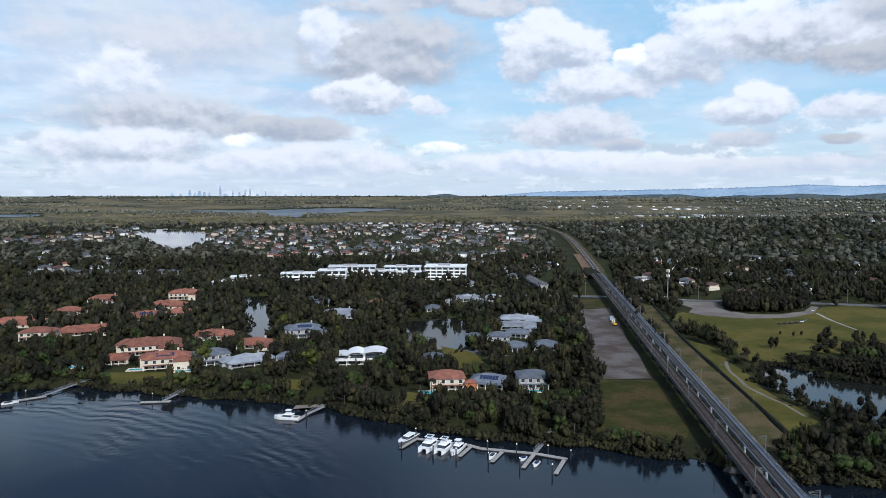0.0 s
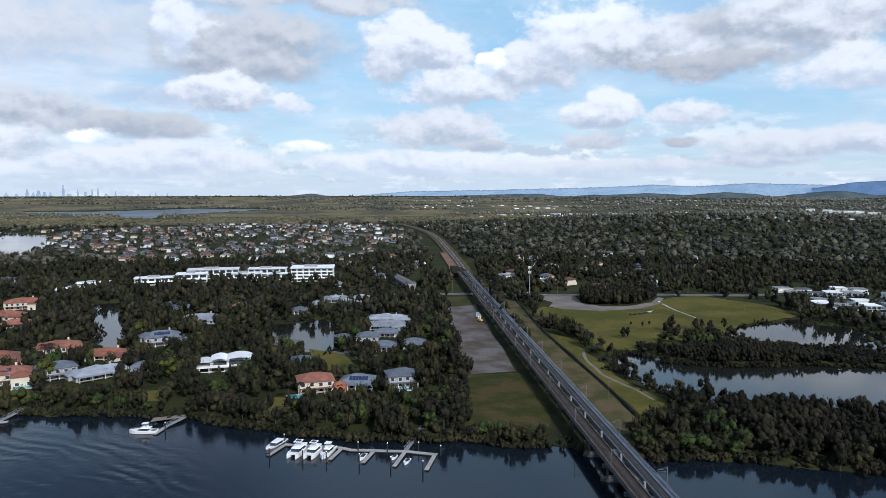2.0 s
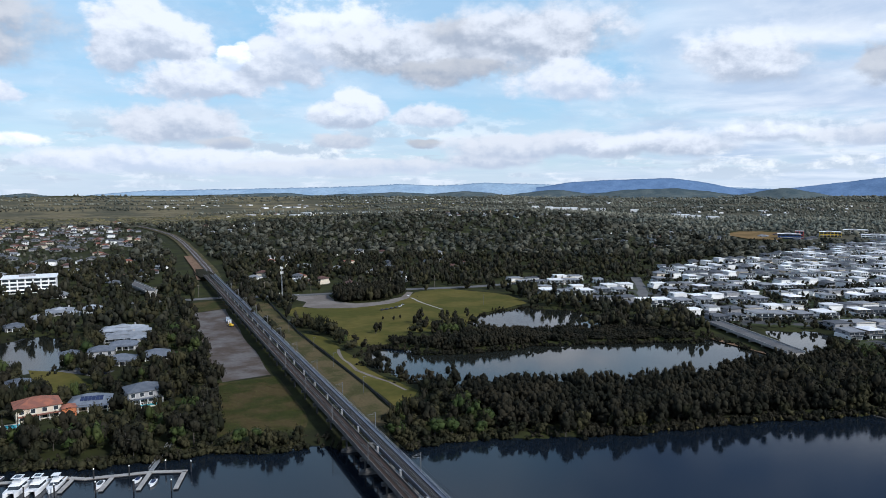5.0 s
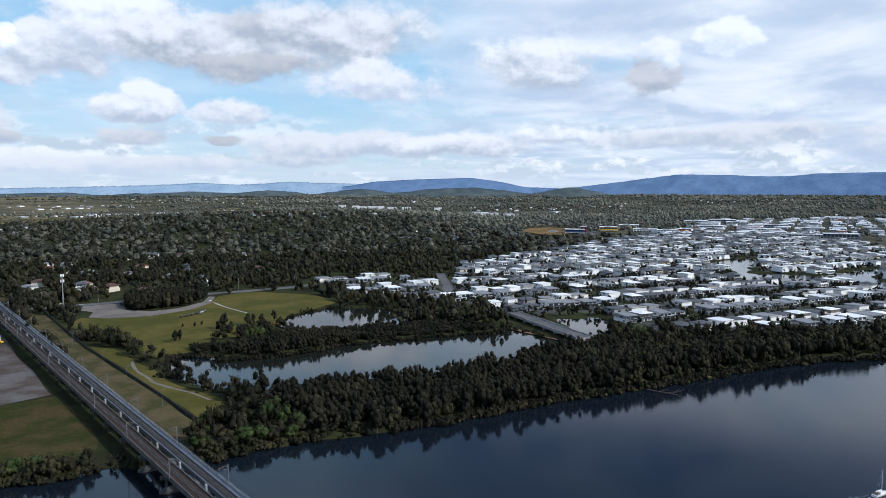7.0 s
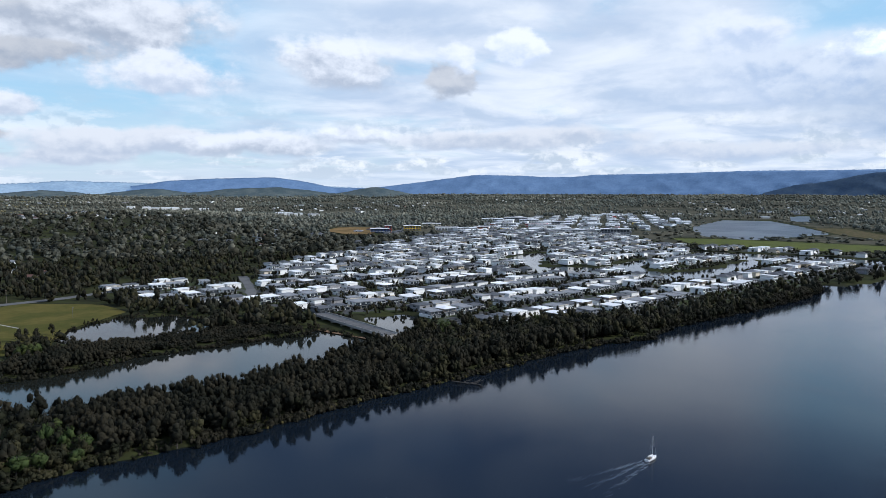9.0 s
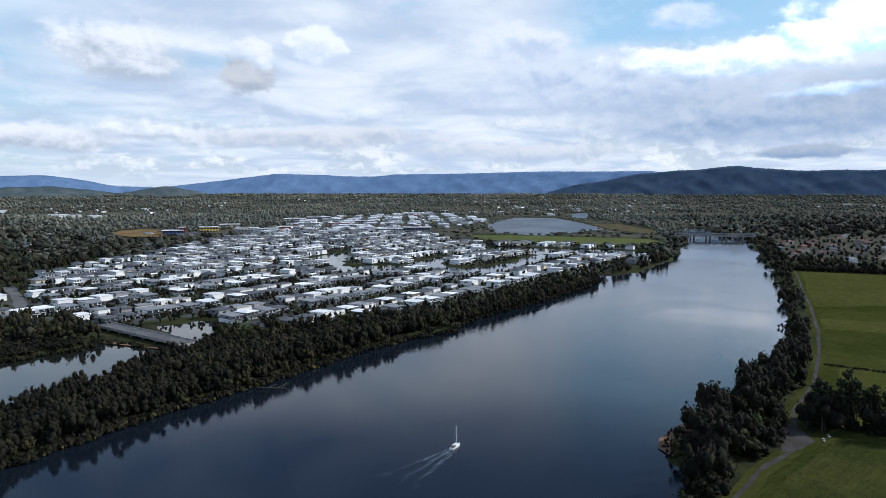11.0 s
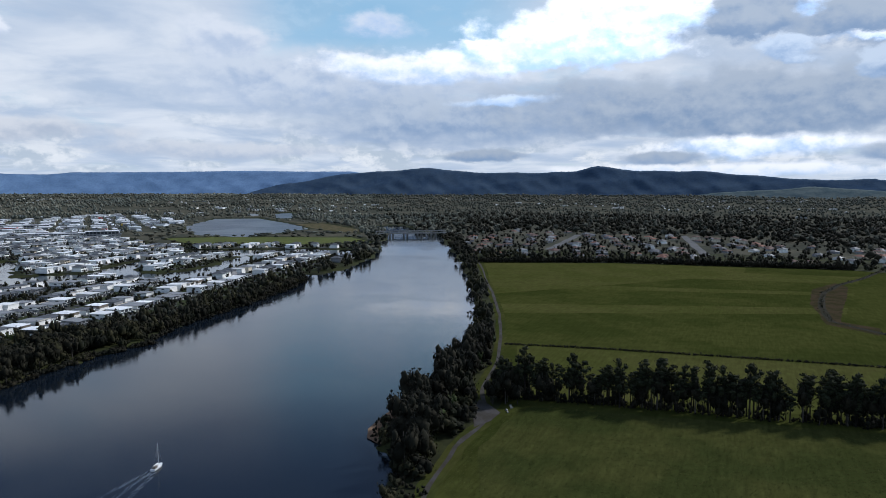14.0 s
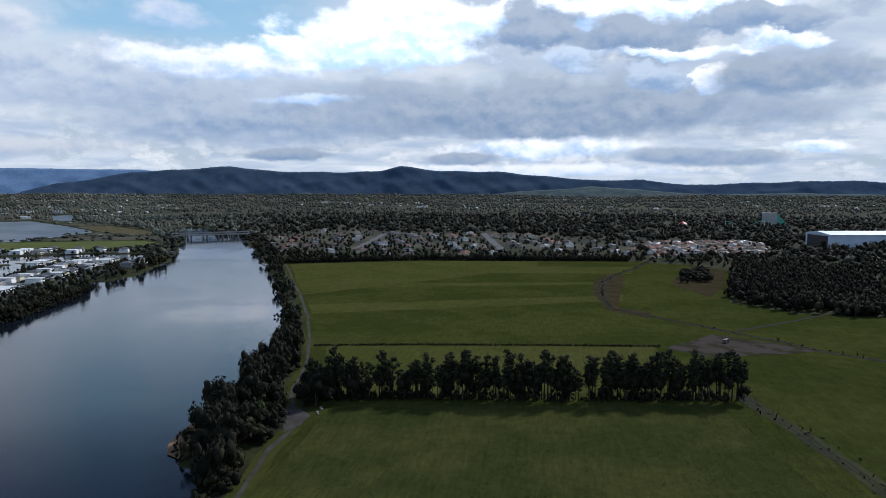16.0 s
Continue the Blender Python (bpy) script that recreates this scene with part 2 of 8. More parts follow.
# ---- materials ----
def material(name, base, other=None, scale=1.0, fine=0.0, rough=0.8, metal=0.0, bump=0.0, bump_scale=0.0, island=0.0, each=0.0, lo=0.4, hi=0.6, spec=0.5, rows=0.0):
    """base and other are mixed by a noise of that scale (per metre); fine: strength of a grain ten times finer;
    island and each: how much pieces of a mesh, and objects, differ in brightness."""
    m = bpy.data.materials.new(name)
    m.use_nodes = True
    m.node_tree.nodes.clear()
    k = Nodes(m.node_tree)
    place = k.add("ShaderNodeTexCoord").outputs["Object"]
    colour = rgb(*base)
    big = k.noise(place, scale, 5.0, 0.6)
    colour = k.mix(k.ramp(big, lo, hi), colour, rgb(*(other or base)))
    small = k.noise(place, scale * 9.0, 3.0, 0.6)
    value = k.math("MULTIPLY_ADD", k.math("SUBTRACT", small, 0.5), fine * 2.0, 1.0)
    if rows:
        # rows of plants, drawn out along one heading
        across, down = k.vec("DOT_PRODUCT", place, (0.57, 0.82, 0.0)), k.vec("DOT_PRODUCT", place, (0.82, -0.57, 0.0))
        drill = k.add("ShaderNodeCombineXYZ", {0: k.math("MULTIPLY", across, 0.55), 1: k.math("MULTIPLY", down, 0.05), 2: 0.0}).outputs[0]
        value = k.math("MULTIPLY", value, k.math("MULTIPLY_ADD", k.math("SUBTRACT", k.noise(drill, 1.0, 3.0, 0.7), 0.5), rows * 2.0, 1.0))
    if island:
        pick = k.add("ShaderNodeNewGeometry").outputs["Random Per Island"]
        value = k.math("MULTIPLY", value, k.math("MULTIPLY_ADD", k.math("SUBTRACT", pick, 0.5), island * 2.0, 1.0))
    if each:
        pick = k.add("ShaderNodeObjectInfo").outputs["Random"]
        value = k.math("MULTIPLY", value, k.math("MULTIPLY_ADD", k.math("SUBTRACT", pick, 0.5), each * 2.0, 1.0))
    scaled = k.add("ShaderNodeVectorMath", {0: colour}, operation="SCALE")
    k.put(scaled.inputs["Scale"], value)
    ins = {"Base Color": scaled.outputs[0], "Roughness": rough, "Metallic": metal, "Specular IOR Level": spec}
    if bump:
        ins["Normal"] = k.add("ShaderNodeBump", {"Strength": bump, "Distance": 0.1, "Height": k.noise(place, bump_scale or scale * 9.0, 3.0)}).outputs[0]
    k.add("ShaderNodeOutputMaterial", {0: k.add("ShaderNodeBsdfPrincipled", ins)})
    return m


def water_material(name, deep, ripple, wash=None, rough=0.02):
    m = bpy.data.materials.new(name)
    m.use_nodes = True
    m.node_tree.nodes.clear()
    k = Nodes(m.node_tree)
    place = k.add("ShaderNodeTexCoord").outputs["Object"]
    stretched = k.vec("MULTIPLY", place, (1.0, 1.6, 1.0))
    wind = k.ramp(k.noise(place, 0.006, 4.0, 0.6, 0.6), 0.38, 0.62)
    waves = k.math("ADD", k.noise(stretched, 0.4, 4.0, 0.6), k.math("MULTIPLY", k.noise(stretched, 2.0, 2.0), 0.5))
    if wash:
        # long curved waves left by a boat that has gone by: x, y of their centre, radius of the middle wave, breadth, length of a wave
        x, y, middle, breadth, length = wash
        off = k.vec("SUBTRACT", place, (x, y, 0.0))
        warp = k.math("MULTIPLY_ADD", k.noise(place, 0.03, 4.0, 0.6), 22.0, k.vec("LENGTH", off))
        band = k.ramp(k.math("ABSOLUTE", k.math("SUBTRACT", warp, middle)), 0.0, breadth, 1.0, 0.0)
        rings = k.math("MULTIPLY", k.math("SINE", k.math("MULTIPLY", warp, 6.2832 / length)), band)
        patch = k.ramp(k.noise(place, 0.018, 3.0), 0.35, 0.6)
        waves = k.math("MULTIPLY_ADD", k.math("MULTIPLY", rings, patch), 3.0, waves)
    normal = k.add("ShaderNodeBump", {"Strength": k.math("MULTIPLY_ADD", wind, ripple, ripple * 0.35), "Distance": 0.25, "Height": waves}).outputs[0]
    ins = {"Base Color": rgb(*deep), "Roughness": k.math("MULTIPLY_ADD", wind, 0.06, rough), "IOR": 1.333, "Specular IOR Level": 0.5, "Normal": normal}
    k.add("ShaderNodeOutputMaterial", {0: k.add("ShaderNodeBsdfPrincipled", ins)})
    return m


M = {
    "soil": material("bush_floor", (0.022, 0.024, 0.012), (0.034, 0.038, 0.014), 0.03, 0.35, 0.95, spec=0.05),
    "grass": material("mown_grass", (0.064, 0.064, 0.016), (0.100, 0.086, 0.024), 0.02, 0.3, 0.95, spec=0.05),
    "dry_grass": material("dry_grass", (0.104, 0.082, 0.044), (0.058, 0.056, 0.024), 0.06, 0.35, 0.95, spec=0.05),
    "lot_grass": material("rough_grass", (0.0350, 0.0400, 0.0130), (0.0680, 0.0520, 0.0240), 0.05, 0.35, 0.95, spec=0.05),
    "crop": material("green_cane_field", (0.03299, 0.03985, 0.01017), (0.04555, 0.05042, 0.01357), 0.012, 0.35, 0.9, bump=0.12, bump_scale=2.5, spec=0.0, rows=0.45),
    "crop_pale": material("pale_cane_field", (0.09, 0.1035, 0.027), (0.0765, 0.09, 0.027), 0.02, 0.3, 0.9, spec=0.05),
    "crop_mid": material("mid_cane_field", (0.05183, 0.05709, 0.01526), (0.06283, 0.06412, 0.0195), 0.015, 0.3, 0.9, spec=0.0, rows=0.45),
    "gravel": material("gravel", (0.1445, 0.1275, 0.1148), (0.187, 0.17, 0.153), 0.04, 0.25, 0.95, spec=0.05),
    "verge": material("brown_verge", (0.052, 0.039, 0.024), (0.036, 0.032, 0.016), 0.06, 0.35, 0.95, spec=0.0),
    # far floor paler than the near soil, with haze and sun in it
    "far_floor": material("open_woodland_floor", (0.056, 0.058, 0.046), (0.095, 0.090, 0.068), 0.008, 0.4, 0.95, spec=0.0),
    # the near block's own cane tone, set after the cloud shade over it
    "crop_near": material("older_cane_field", (0.034, 0.041, 0.012), (0.050, 0.053, 0.016), 0.02, 0.35, 0.9, bump=0.12, bump_scale=2.5, spec=0.0, rows=0.45),
    "leaf_pine": material("pine_needles", (0.026, 0.031, 0.018), (0.042, 0.044, 0.024), 0.1, 0.2, 0.8, island=0.28, spec=0.06),
    "lot": material("stained_gravel", (0.072, 0.056, 0.046), (0.128, 0.118, 0.114), 0.04, 0.35, 0.9, spec=0.1, lo=0.38, hi=0.62),
    "marsh": material("marsh_and_mangrove", (0.085, 0.0836, 0.06148), (0.15, 0.1311, 0.0848), 0.0045, 0.6, 0.95, spec=0.0, lo=0.42, hi=0.58),
    "track": material("dirt_track", (0.022, 0.019, 0.012), (0.017, 0.017, 0.008), 0.15, 0.3, 0.95, spec=0.05),
    "asphalt": material("asphalt", (0.096, 0.096, 0.1), (0.128, 0.128, 0.128), 0.05, 0.2, 0.9, spec=0.05),
    "yard": material("streets_and_yards", (0.075, 0.076, 0.078), (0.04, 0.05, 0.022), 0.045, 0.3, 0.95, lo=0.46, hi=0.54, spec=0.05),
    "track_grey": material("grey_gravel_track", (0.06375, 0.0595, 0.05865), (0.04675, 0.0425, 0.0357), 0.08, 0.3, 0.95, spec=0.05),
    "concrete": material("concrete", (0.34, 0.33, 0.31), (0.26, 0.25, 0.24), 0.15, 0.2, 0.85),
    # white walls and pale roofs darkened in colour for cloud shade by the river
    "wall_dull": material("weathered_white_render", (0.38, 0.38, 0.38), (0.31, 0.31, 0.31), 0.3, 0.08, 0.8),
    "roof_light": material("light_grey_metal_roof", (0.26, 0.28, 0.31), (0.21, 0.23, 0.26), 0.25, 0.1, 0.5, each=0.25),
    "roof_slate": material("blue_grey_roof", (0.085, 0.10, 0.125), (0.12, 0.135, 0.16), 0.3, 0.2, 0.6, each=0.25),
    "bare_earth": material("bare_pale_earth", (0.062, 0.052, 0.046), (0.036, 0.033, 0.022), 0.07, 0.3, 0.95, lo=0.45, hi=0.6, spec=0.0),
    "leaf_wood": material("gum_wood_leaves", (0.022, 0.024, 0.018), (0.044, 0.042, 0.029), 0.02, 0.2, 0.8, island=0.28, spec=0.05, bump=0.35, bump_scale=0.9),
    "dry_field": material("dry_brown_field", (0.20, 0.135, 0.068), (0.14, 0.10, 0.05), 0.02, 0.3, 0.95, spec=0.0),
    "tussock": material("bank_tussock", (0.10, 0.085, 0.036), (0.062, 0.058, 0.026), 0.2, 0.3, 0.95, island=0.3, spec=0.0),
    "mast_steel": material("dull_mast_steel", (0.16, 0.165, 0.17), (0.12, 0.125, 0.13), 1.0, 0.2, 0.6, metal=0.3),
    "sand": material("bank_sand", (0.2, 0.13, 0.085), (0.14, 0.09, 0.06), 0.2, 0.3, 0.95, spec=0.05),
    "water": water_material("river_water", (0.006, 0.010, 0.016), 0.12, wash=(-257.0, 128.0, 240.0, 50.0, 7.5)),
    # base made paler and rougher, to make up for mirroring the drawn-in range
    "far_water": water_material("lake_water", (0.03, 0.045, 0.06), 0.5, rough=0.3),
    "pond": water_material("pond_water", (0.012, 0.014, 0.012), 0.03),
    "leaf": material("dull_green_leaves", (0.0150, 0.0165, 0.0098), (0.0400, 0.0372, 0.0190), 0.06, 0.25, 0.75, island=0.28, spec=0.06, bump=0.35, bump_scale=0.9),
    "leaf_dark": material("casuarina_needles", (0.0120, 0.0128, 0.0090), (0.0250, 0.0226, 0.0150), 0.05, 0.2, 0.8, island=0.28, spec=0.06, bump=0.35, bump_scale=0.9),
    "leaf_bright": material("mangrove_leaves", (0.027, 0.042, 0.014), (0.044, 0.054, 0.018), 0.06, 0.2, 0.65, island=0.28, spec=0.06, bump=0.35, bump_scale=0.9),
    "leaf_red": material("bronze_leaves", (0.04, 0.024, 0.018), (0.055, 0.036, 0.024), 0.08, 0.2, 0.75, island=0.28, spec=0.06),
    "leaf_fresh": material("fresh_green_leaves", (0.05, 0.062, 0.014), (0.066, 0.074, 0.02), 0.08, 0.2, 0.75, island=0.28, spec=0.06),
    "leaf_olive": material("olive_mangrove", (0.19, 0.165, 0.085), (0.085, 0.085, 0.045), 0.0035, 0.2, 0.85, island=0.28, spec=0.2, bump=0.35, bump_scale=0.9),
    # far leaves made paler: distance haze is in the colour
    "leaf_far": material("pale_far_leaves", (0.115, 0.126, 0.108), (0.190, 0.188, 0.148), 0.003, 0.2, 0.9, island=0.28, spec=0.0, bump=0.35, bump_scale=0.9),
    "brown_roof": material("brown_roof_tiles", (0.090, 0.043, 0.032), (0.066, 0.034, 0.027), 0.25, 0.3, 0.85),
    "crop_leaf": material("cane_leaves", (0.060, 0.068, 0.020), (0.078, 0.078, 0.026), 0.012, 0.2, 0.85, island=0.3, spec=0.0),
    "grass_leaf": material("grass_blades", (0.05, 0.06, 0.015), (0.075, 0.07, 0.025), 0.05, 0.2, 0.9, island=0.28, spec=0.05),
    "dry_leaf": material("dry_blades", (0.11, 0.09, 0.045), (0.078, 0.07, 0.03), 0.06, 0.2, 0.9, island=0.28, spec=0.05),
    "fence": material("fence_wire", (0.06, 0.062, 0.06), (0.045, 0.046, 0.045), 0.5, 0.2, 0.7),
    "sleeper": material("dark_sleepers", (0.04, 0.032, 0.028), (0.056, 0.0464, 0.04), 0.5, 0.3, 0.9),
    "bark_dark": material("dark_pine_bark", (0.022, 0.019, 0.017), (0.034, 0.03, 0.026), 0.6, 0.3, 0.95, spec=0.05),
    "bark": material("grey_bark", (0.045, 0.038, 0.032), (0.075, 0.066, 0.056), 0.6, 0.3, 0.9),
    # ranges and hills: distance haze is put into the pale and blue colours
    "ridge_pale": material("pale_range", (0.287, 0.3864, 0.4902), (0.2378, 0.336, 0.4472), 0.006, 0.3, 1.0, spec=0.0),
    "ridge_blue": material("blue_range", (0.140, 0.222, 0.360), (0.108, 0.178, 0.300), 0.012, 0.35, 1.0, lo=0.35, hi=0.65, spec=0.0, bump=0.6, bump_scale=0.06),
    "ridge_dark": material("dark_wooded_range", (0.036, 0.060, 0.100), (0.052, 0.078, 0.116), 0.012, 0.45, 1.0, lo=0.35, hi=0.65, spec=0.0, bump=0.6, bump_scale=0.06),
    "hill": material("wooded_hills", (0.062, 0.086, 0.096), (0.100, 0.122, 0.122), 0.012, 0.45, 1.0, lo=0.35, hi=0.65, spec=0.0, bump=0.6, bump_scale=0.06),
    # the skyline towers carry the blue of the haze in their colour
    "tower": material("pale_towers", (0.27, 0.34, 0.43), (0.2, 0.27, 0.36), 0.05, 0.1, 0.8),
    "white": material("white_render", (0.83, 0.83, 0.81), (0.76, 0.76, 0.74), 0.3, 0.06, 0.7),
    "cream": material("cream_render", (0.62, 0.55, 0.44), (0.56, 0.5, 0.4), 0.3, 0.08, 0.8),
    "grey": material("grey_render", (0.3, 0.3, 0.31), (0.24, 0.24, 0.25), 0.3, 0.08, 0.8),
    "terracotta": material("terracotta_tiles", (0.23, 0.085, 0.050), (0.15, 0.060, 0.042), 0.25, 0.3, 0.85, each=0.25, island=0.2, bump=0.4, bump_scale=3.0),
    "roof_grey": material("grey_roof_tiles", (0.060, 0.065, 0.075), (0.085, 0.09, 0.10), 0.25, 0.2, 0.7, bump=0.3, bump_scale=3.0),
    "roof_mid": material("weathered_metal_roof", (0.21, 0.215, 0.225), (0.15, 0.155, 0.165), 0.2, 0.1, 0.5),
    # some distance haze is in this leaf colour too
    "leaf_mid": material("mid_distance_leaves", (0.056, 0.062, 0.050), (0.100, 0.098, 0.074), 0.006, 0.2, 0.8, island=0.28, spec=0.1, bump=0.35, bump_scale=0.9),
    "roof_pale": material("pale_metal_roof", (0.82, 0.83, 0.84), (0.72, 0.73, 0.75), 0.2, 0.06, 0.45, island=0.25, each=0.15),
    "glass": material("dark_window_glass", (0.025, 0.032, 0.04), (0.04, 0.05, 0.06), 0.2, 0.0, 0.08),
    "steel": material("galvanised_steel", (0.42, 0.43, 0.44), (0.34, 0.35, 0.36), 1.0, 0.15, 0.5, metal=0.6),
    "rail": material("rail_steel", (0.12, 0.108, 0.102), (0.156, 0.144, 0.138), 0.3, 0.15, 0.4, metal=0.7),
    "ballast": material("brown_ballast", (0.06, 0.042, 0.036), (0.042, 0.031, 0.027), 0.4, 0.4, 0.95, spec=0.05),
    "ballast_pale": material("dusty_ballast", (0.105, 0.085, 0.076), (0.078, 0.062, 0.056), 0.2, 0.3, 0.95, spec=0.05),
    "bed_grey": material("dark_track_slab", (0.04, 0.038, 0.04), (0.028, 0.027, 0.029), 0.3, 0.3, 0.95, spec=0.05),
    "old_concrete": material("stained_concrete", (0.1122, 0.1056, 0.099), (0.066, 0.0627, 0.0594), 0.3, 0.3, 0.9),
    "deck_blue": material("blue_grey_parapet", (0.119, 0.14, 0.175), (0.091, 0.1085, 0.14), 0.2, 0.15, 0.6),
    "black": material("dark_rubber_and_piles", (0.02, 0.02, 0.022), None, 0.5, 0.2, 0.6),
    "foam": material("wake_foam", (0.16, 0.19, 0.23), (0.1, 0.13, 0.17), 0.8, 0.2, 0.6),
    "boat": material("white_gelcoat", (0.8, 0.8, 0.8), (0.74, 0.75, 0.76), 0.4, 0.03, 0.25),
    "timber": material("grey_timber", (0.2, 0.17, 0.14), (0.14, 0.12, 0.1), 0.5, 0.3, 0.85),
    "pool": material("pool_water", (0.08, 0.4, 0.45), (0.06, 0.33, 0.42), 0.5, 0.05, 0.1),
    "orange": material("orange_render", (0.5, 0.17, 0.06), (0.42, 0.14, 0.06), 0.3, 0.1, 0.8),
    "solar": material("solar_panels", (0.012, 0.02, 0.06), (0.02, 0.03, 0.08), 0.4, 0.1, 0.2),
    "red": material("red_paint", (0.5, 0.05, 0.04), (0.42, 0.05, 0.04), 0.2, 0.1, 0.5),
    "yellow": material("yellow_paint", (0.7, 0.45, 0.03), (0.6, 0.4, 0.04), 0.2, 0.1, 0.5),
    "green_paint": material("green_steel", (0.08, 0.4, 0.3), (0.06, 0.32, 0.25), 0.2, 0.1, 0.5),
    "store_blue": material("blue_cladding", (0.03, 0.07, 0.22), (0.025, 0.06, 0.18), 0.1, 0.1, 0.5),
    "blue_wall": material("pale_blue_cladding", (0.5, 0.6, 0.72), (0.44, 0.54, 0.66), 0.05, 0.08, 0.6),
}

# ---- plan of the place: flat-earth metres, the eye at the origin ----
NEAR, FAR = 2500.0, 4850.0


def squash(x, y, h=0.0):
    """Flat-earth place to scene place: past NEAR the land is drawn in towards FAR along the lines of sight. Gives x, y, z and the scale there."""
    x, y, h = (np.asarray(a, float) for a in (x, y, h))
    r = np.hypot(x, y)
    u = 1.0 - NEAR / np.maximum(r, NEAR)
    d = np.where(r > NEAR, NEAR + (FAR - NEAR) * u, r)
    k = np.where(r > NEAR, d / np.maximum(r, NEAR), 1.0)
    return x * k, y * k, EYE + (h - EYE) * k, k


RIVER = [(-700, 500), (-420, 395), (-330, 372), (-241, 375), (-211, 390), (-184, 383), (-138, 372), (-106, 366), (-61, 351), (-40, 339),
         (-23, 331), (-6, 318), (12, 309), (29, 302), (53, 298), (68, 297), (82, 288), (106, 281), (130, 262), (150, 257), (169, 256),
         (187, 243), (212, 232), (239, 222), (271, 213), (306, 203), (346, 186), (394, 169), (440, 155), (490, 131), (520, 106), (586, 95),
         (643, 67), (716, 36), (788, 9), (860, -9), (905, -8), (905, -30), (969, -66), (1131, -122)]
RIVER_END = [(1413, -169), (1558, -196), (1829, -223), (2047, -207), (2113, -304), (1882, -311), (1739, -285), (1676, -337), (1477, -302),
             (1214, -270), (883, -213), (665, -169), (533, -138), (459, -117), (401, -83), (345, -57), (331, -45), (300, -32), (272, -38),
             (240, -30), (190, -28), (90, -60), (-60, -95), (-400, -110), (-900, 20), (-1000, 380)]
WATERS = {
    "river": RIVER + RIVER_END,
    "canal_west": [(-211, 730), (-182, 730), (-143, 590), (-130, 510), (-146, 508), (-166, 590)],
    "pond_houses": [(-9, 598), (8, 606), (26, 587), (21, 495), (6, 473), (-5, 486), (-29, 495), (-33, 582)],
    "lagoon": [(-840, 1905), (-813, 2049), (-623, 1882), (-477, 1367), (-447, 1222), (-510, 1283), (-619, 1475)],
    "broadwater": [(-1569, 3924), (-1424, 4020), (-1103, 3960), (-900, 4300), (-707, 4551), (-206, 4356), (-494, 3649), (-666, 3372), (-599, 2939), (-731, 3000), (-873, 3495), (-1288, 3760)],
    "inlet": [(-2193, 3242), (-1862, 3253), (-1724, 2970), (-2004, 2962)],
    "pond_upper": [(327, 505), (359, 517), (395, 523), (416, 509), (427, 484), (424, 448), (402, 417), (388, 413), (360, 428), (338, 434), (323, 441), (310, 431), (312, 446), (317, 467), (311, 481)],
    "pond_long": [(204, 440), (215, 438), (226, 409), (242, 400), (262, 393), (303, 389), (333, 378), (356, 368), (378, 360), (412, 340), (435, 339), (423, 280), (395, 265), (332, 264), (290, 274), (244, 292), (208, 316), (188, 346), (184, 394), (194, 424)],
    "canal_near": [(501, 340), (512, 326), (530, 313), (518, 298), (481, 280), (446, 276), (452, 292), (470, 309), (480, 326)],
    "canal_big": [(969, 421), (1084, 438), (1154, 426), (1135, 400), (1023, 373), (950, 346), (968, 297), (974, 265), (1011, 260), (1073, 248), (1124, 232), (1095, 218), (1022, 221), (973, 200), (954, 167), (988, 140), (1049, 116), (1166, 93), (1195, 78), (1114, 69), (1025, 88), (947, 104), (898, 121), (865, 151), (899, 188), (929, 221), (925, 248), (892, 274), (849, 295), (880, 332), (953, 365), (968, 395)],
    "lake": [(2091, 312), (2663, 290), (2670, 141), (2135, -7), (1953, -30), (1664, 115), (1728, 230)],
    "channel": [(1315, 188), (1311, 34), (1276, -98), (1145, -88), (1190, 31), (1200, 172)],
    "lake_back": [(3166, 91), (3245, 26), (2729, 15), (2673, 73)],
}


def distance(poly, x, y):
    """Metres from the edge of a polygon: plus inside, minus outside."""
    x, y = np.asarray(x, float), np.asarray(y, float)
    best, inside = np.full(x.shape, 1e12), np.zeros(x.shape, bool)
    for (ax, ay), (bx, by) in zip(poly, poly[1:] + poly[:1]):
        ex, ey = bx - ax, by - ay
        t = np.clip(((x - ax) * ex + (y - ay) * ey) / (ex * ex + ey * ey), 0, 1)
        best = np.minimum(best, (x - ax - t * ex) ** 2 + (y - ay - t * ey) ** 2)
        if ey:
            inside ^= ((ay > y) != (by > y)) & (x < ex * (y - ay) / ey + ax)
    return np.sqrt(best) * np.where(inside, 1, -1)


def wobble(x, y):
    return 2.2 * np.sin(x * 0.21 + 1.3 * np.sin(y * 0.13)) + 1.6 * np.sin(y * 0.29 + x * 0.11) + 0.8 * np.sin(x * 0.63 - y * 0.47)


def in_water(x, y):
    best = np.full(np.shape(x), -1e9)
    for poly in WATERS.values():
        best = np.maximum(best, distance(poly, x, y))
    return best


HILLS = [(900, 1750, 420, 22), (1500, 2050, 500, 30), (560, 1500, 300, 8)]   # x, y, radius, height of low wooded rises
LAND = 1.5


def rise(x, y):
    z = np.zeros(np.shape(x))
    for hx, hy, r, h in HILLS:
        z = z + h * np.exp(-((x - hx) ** 2 + (y - hy) ** 2) / r ** 2)
    return z


def land_height(x, y, wet=None):
    wet = in_water(x, y) if wet is None else wet
    return np.clip(-(wet + wobble(x, y)) * 0.7, -2.5, LAND) + rise(x, y)


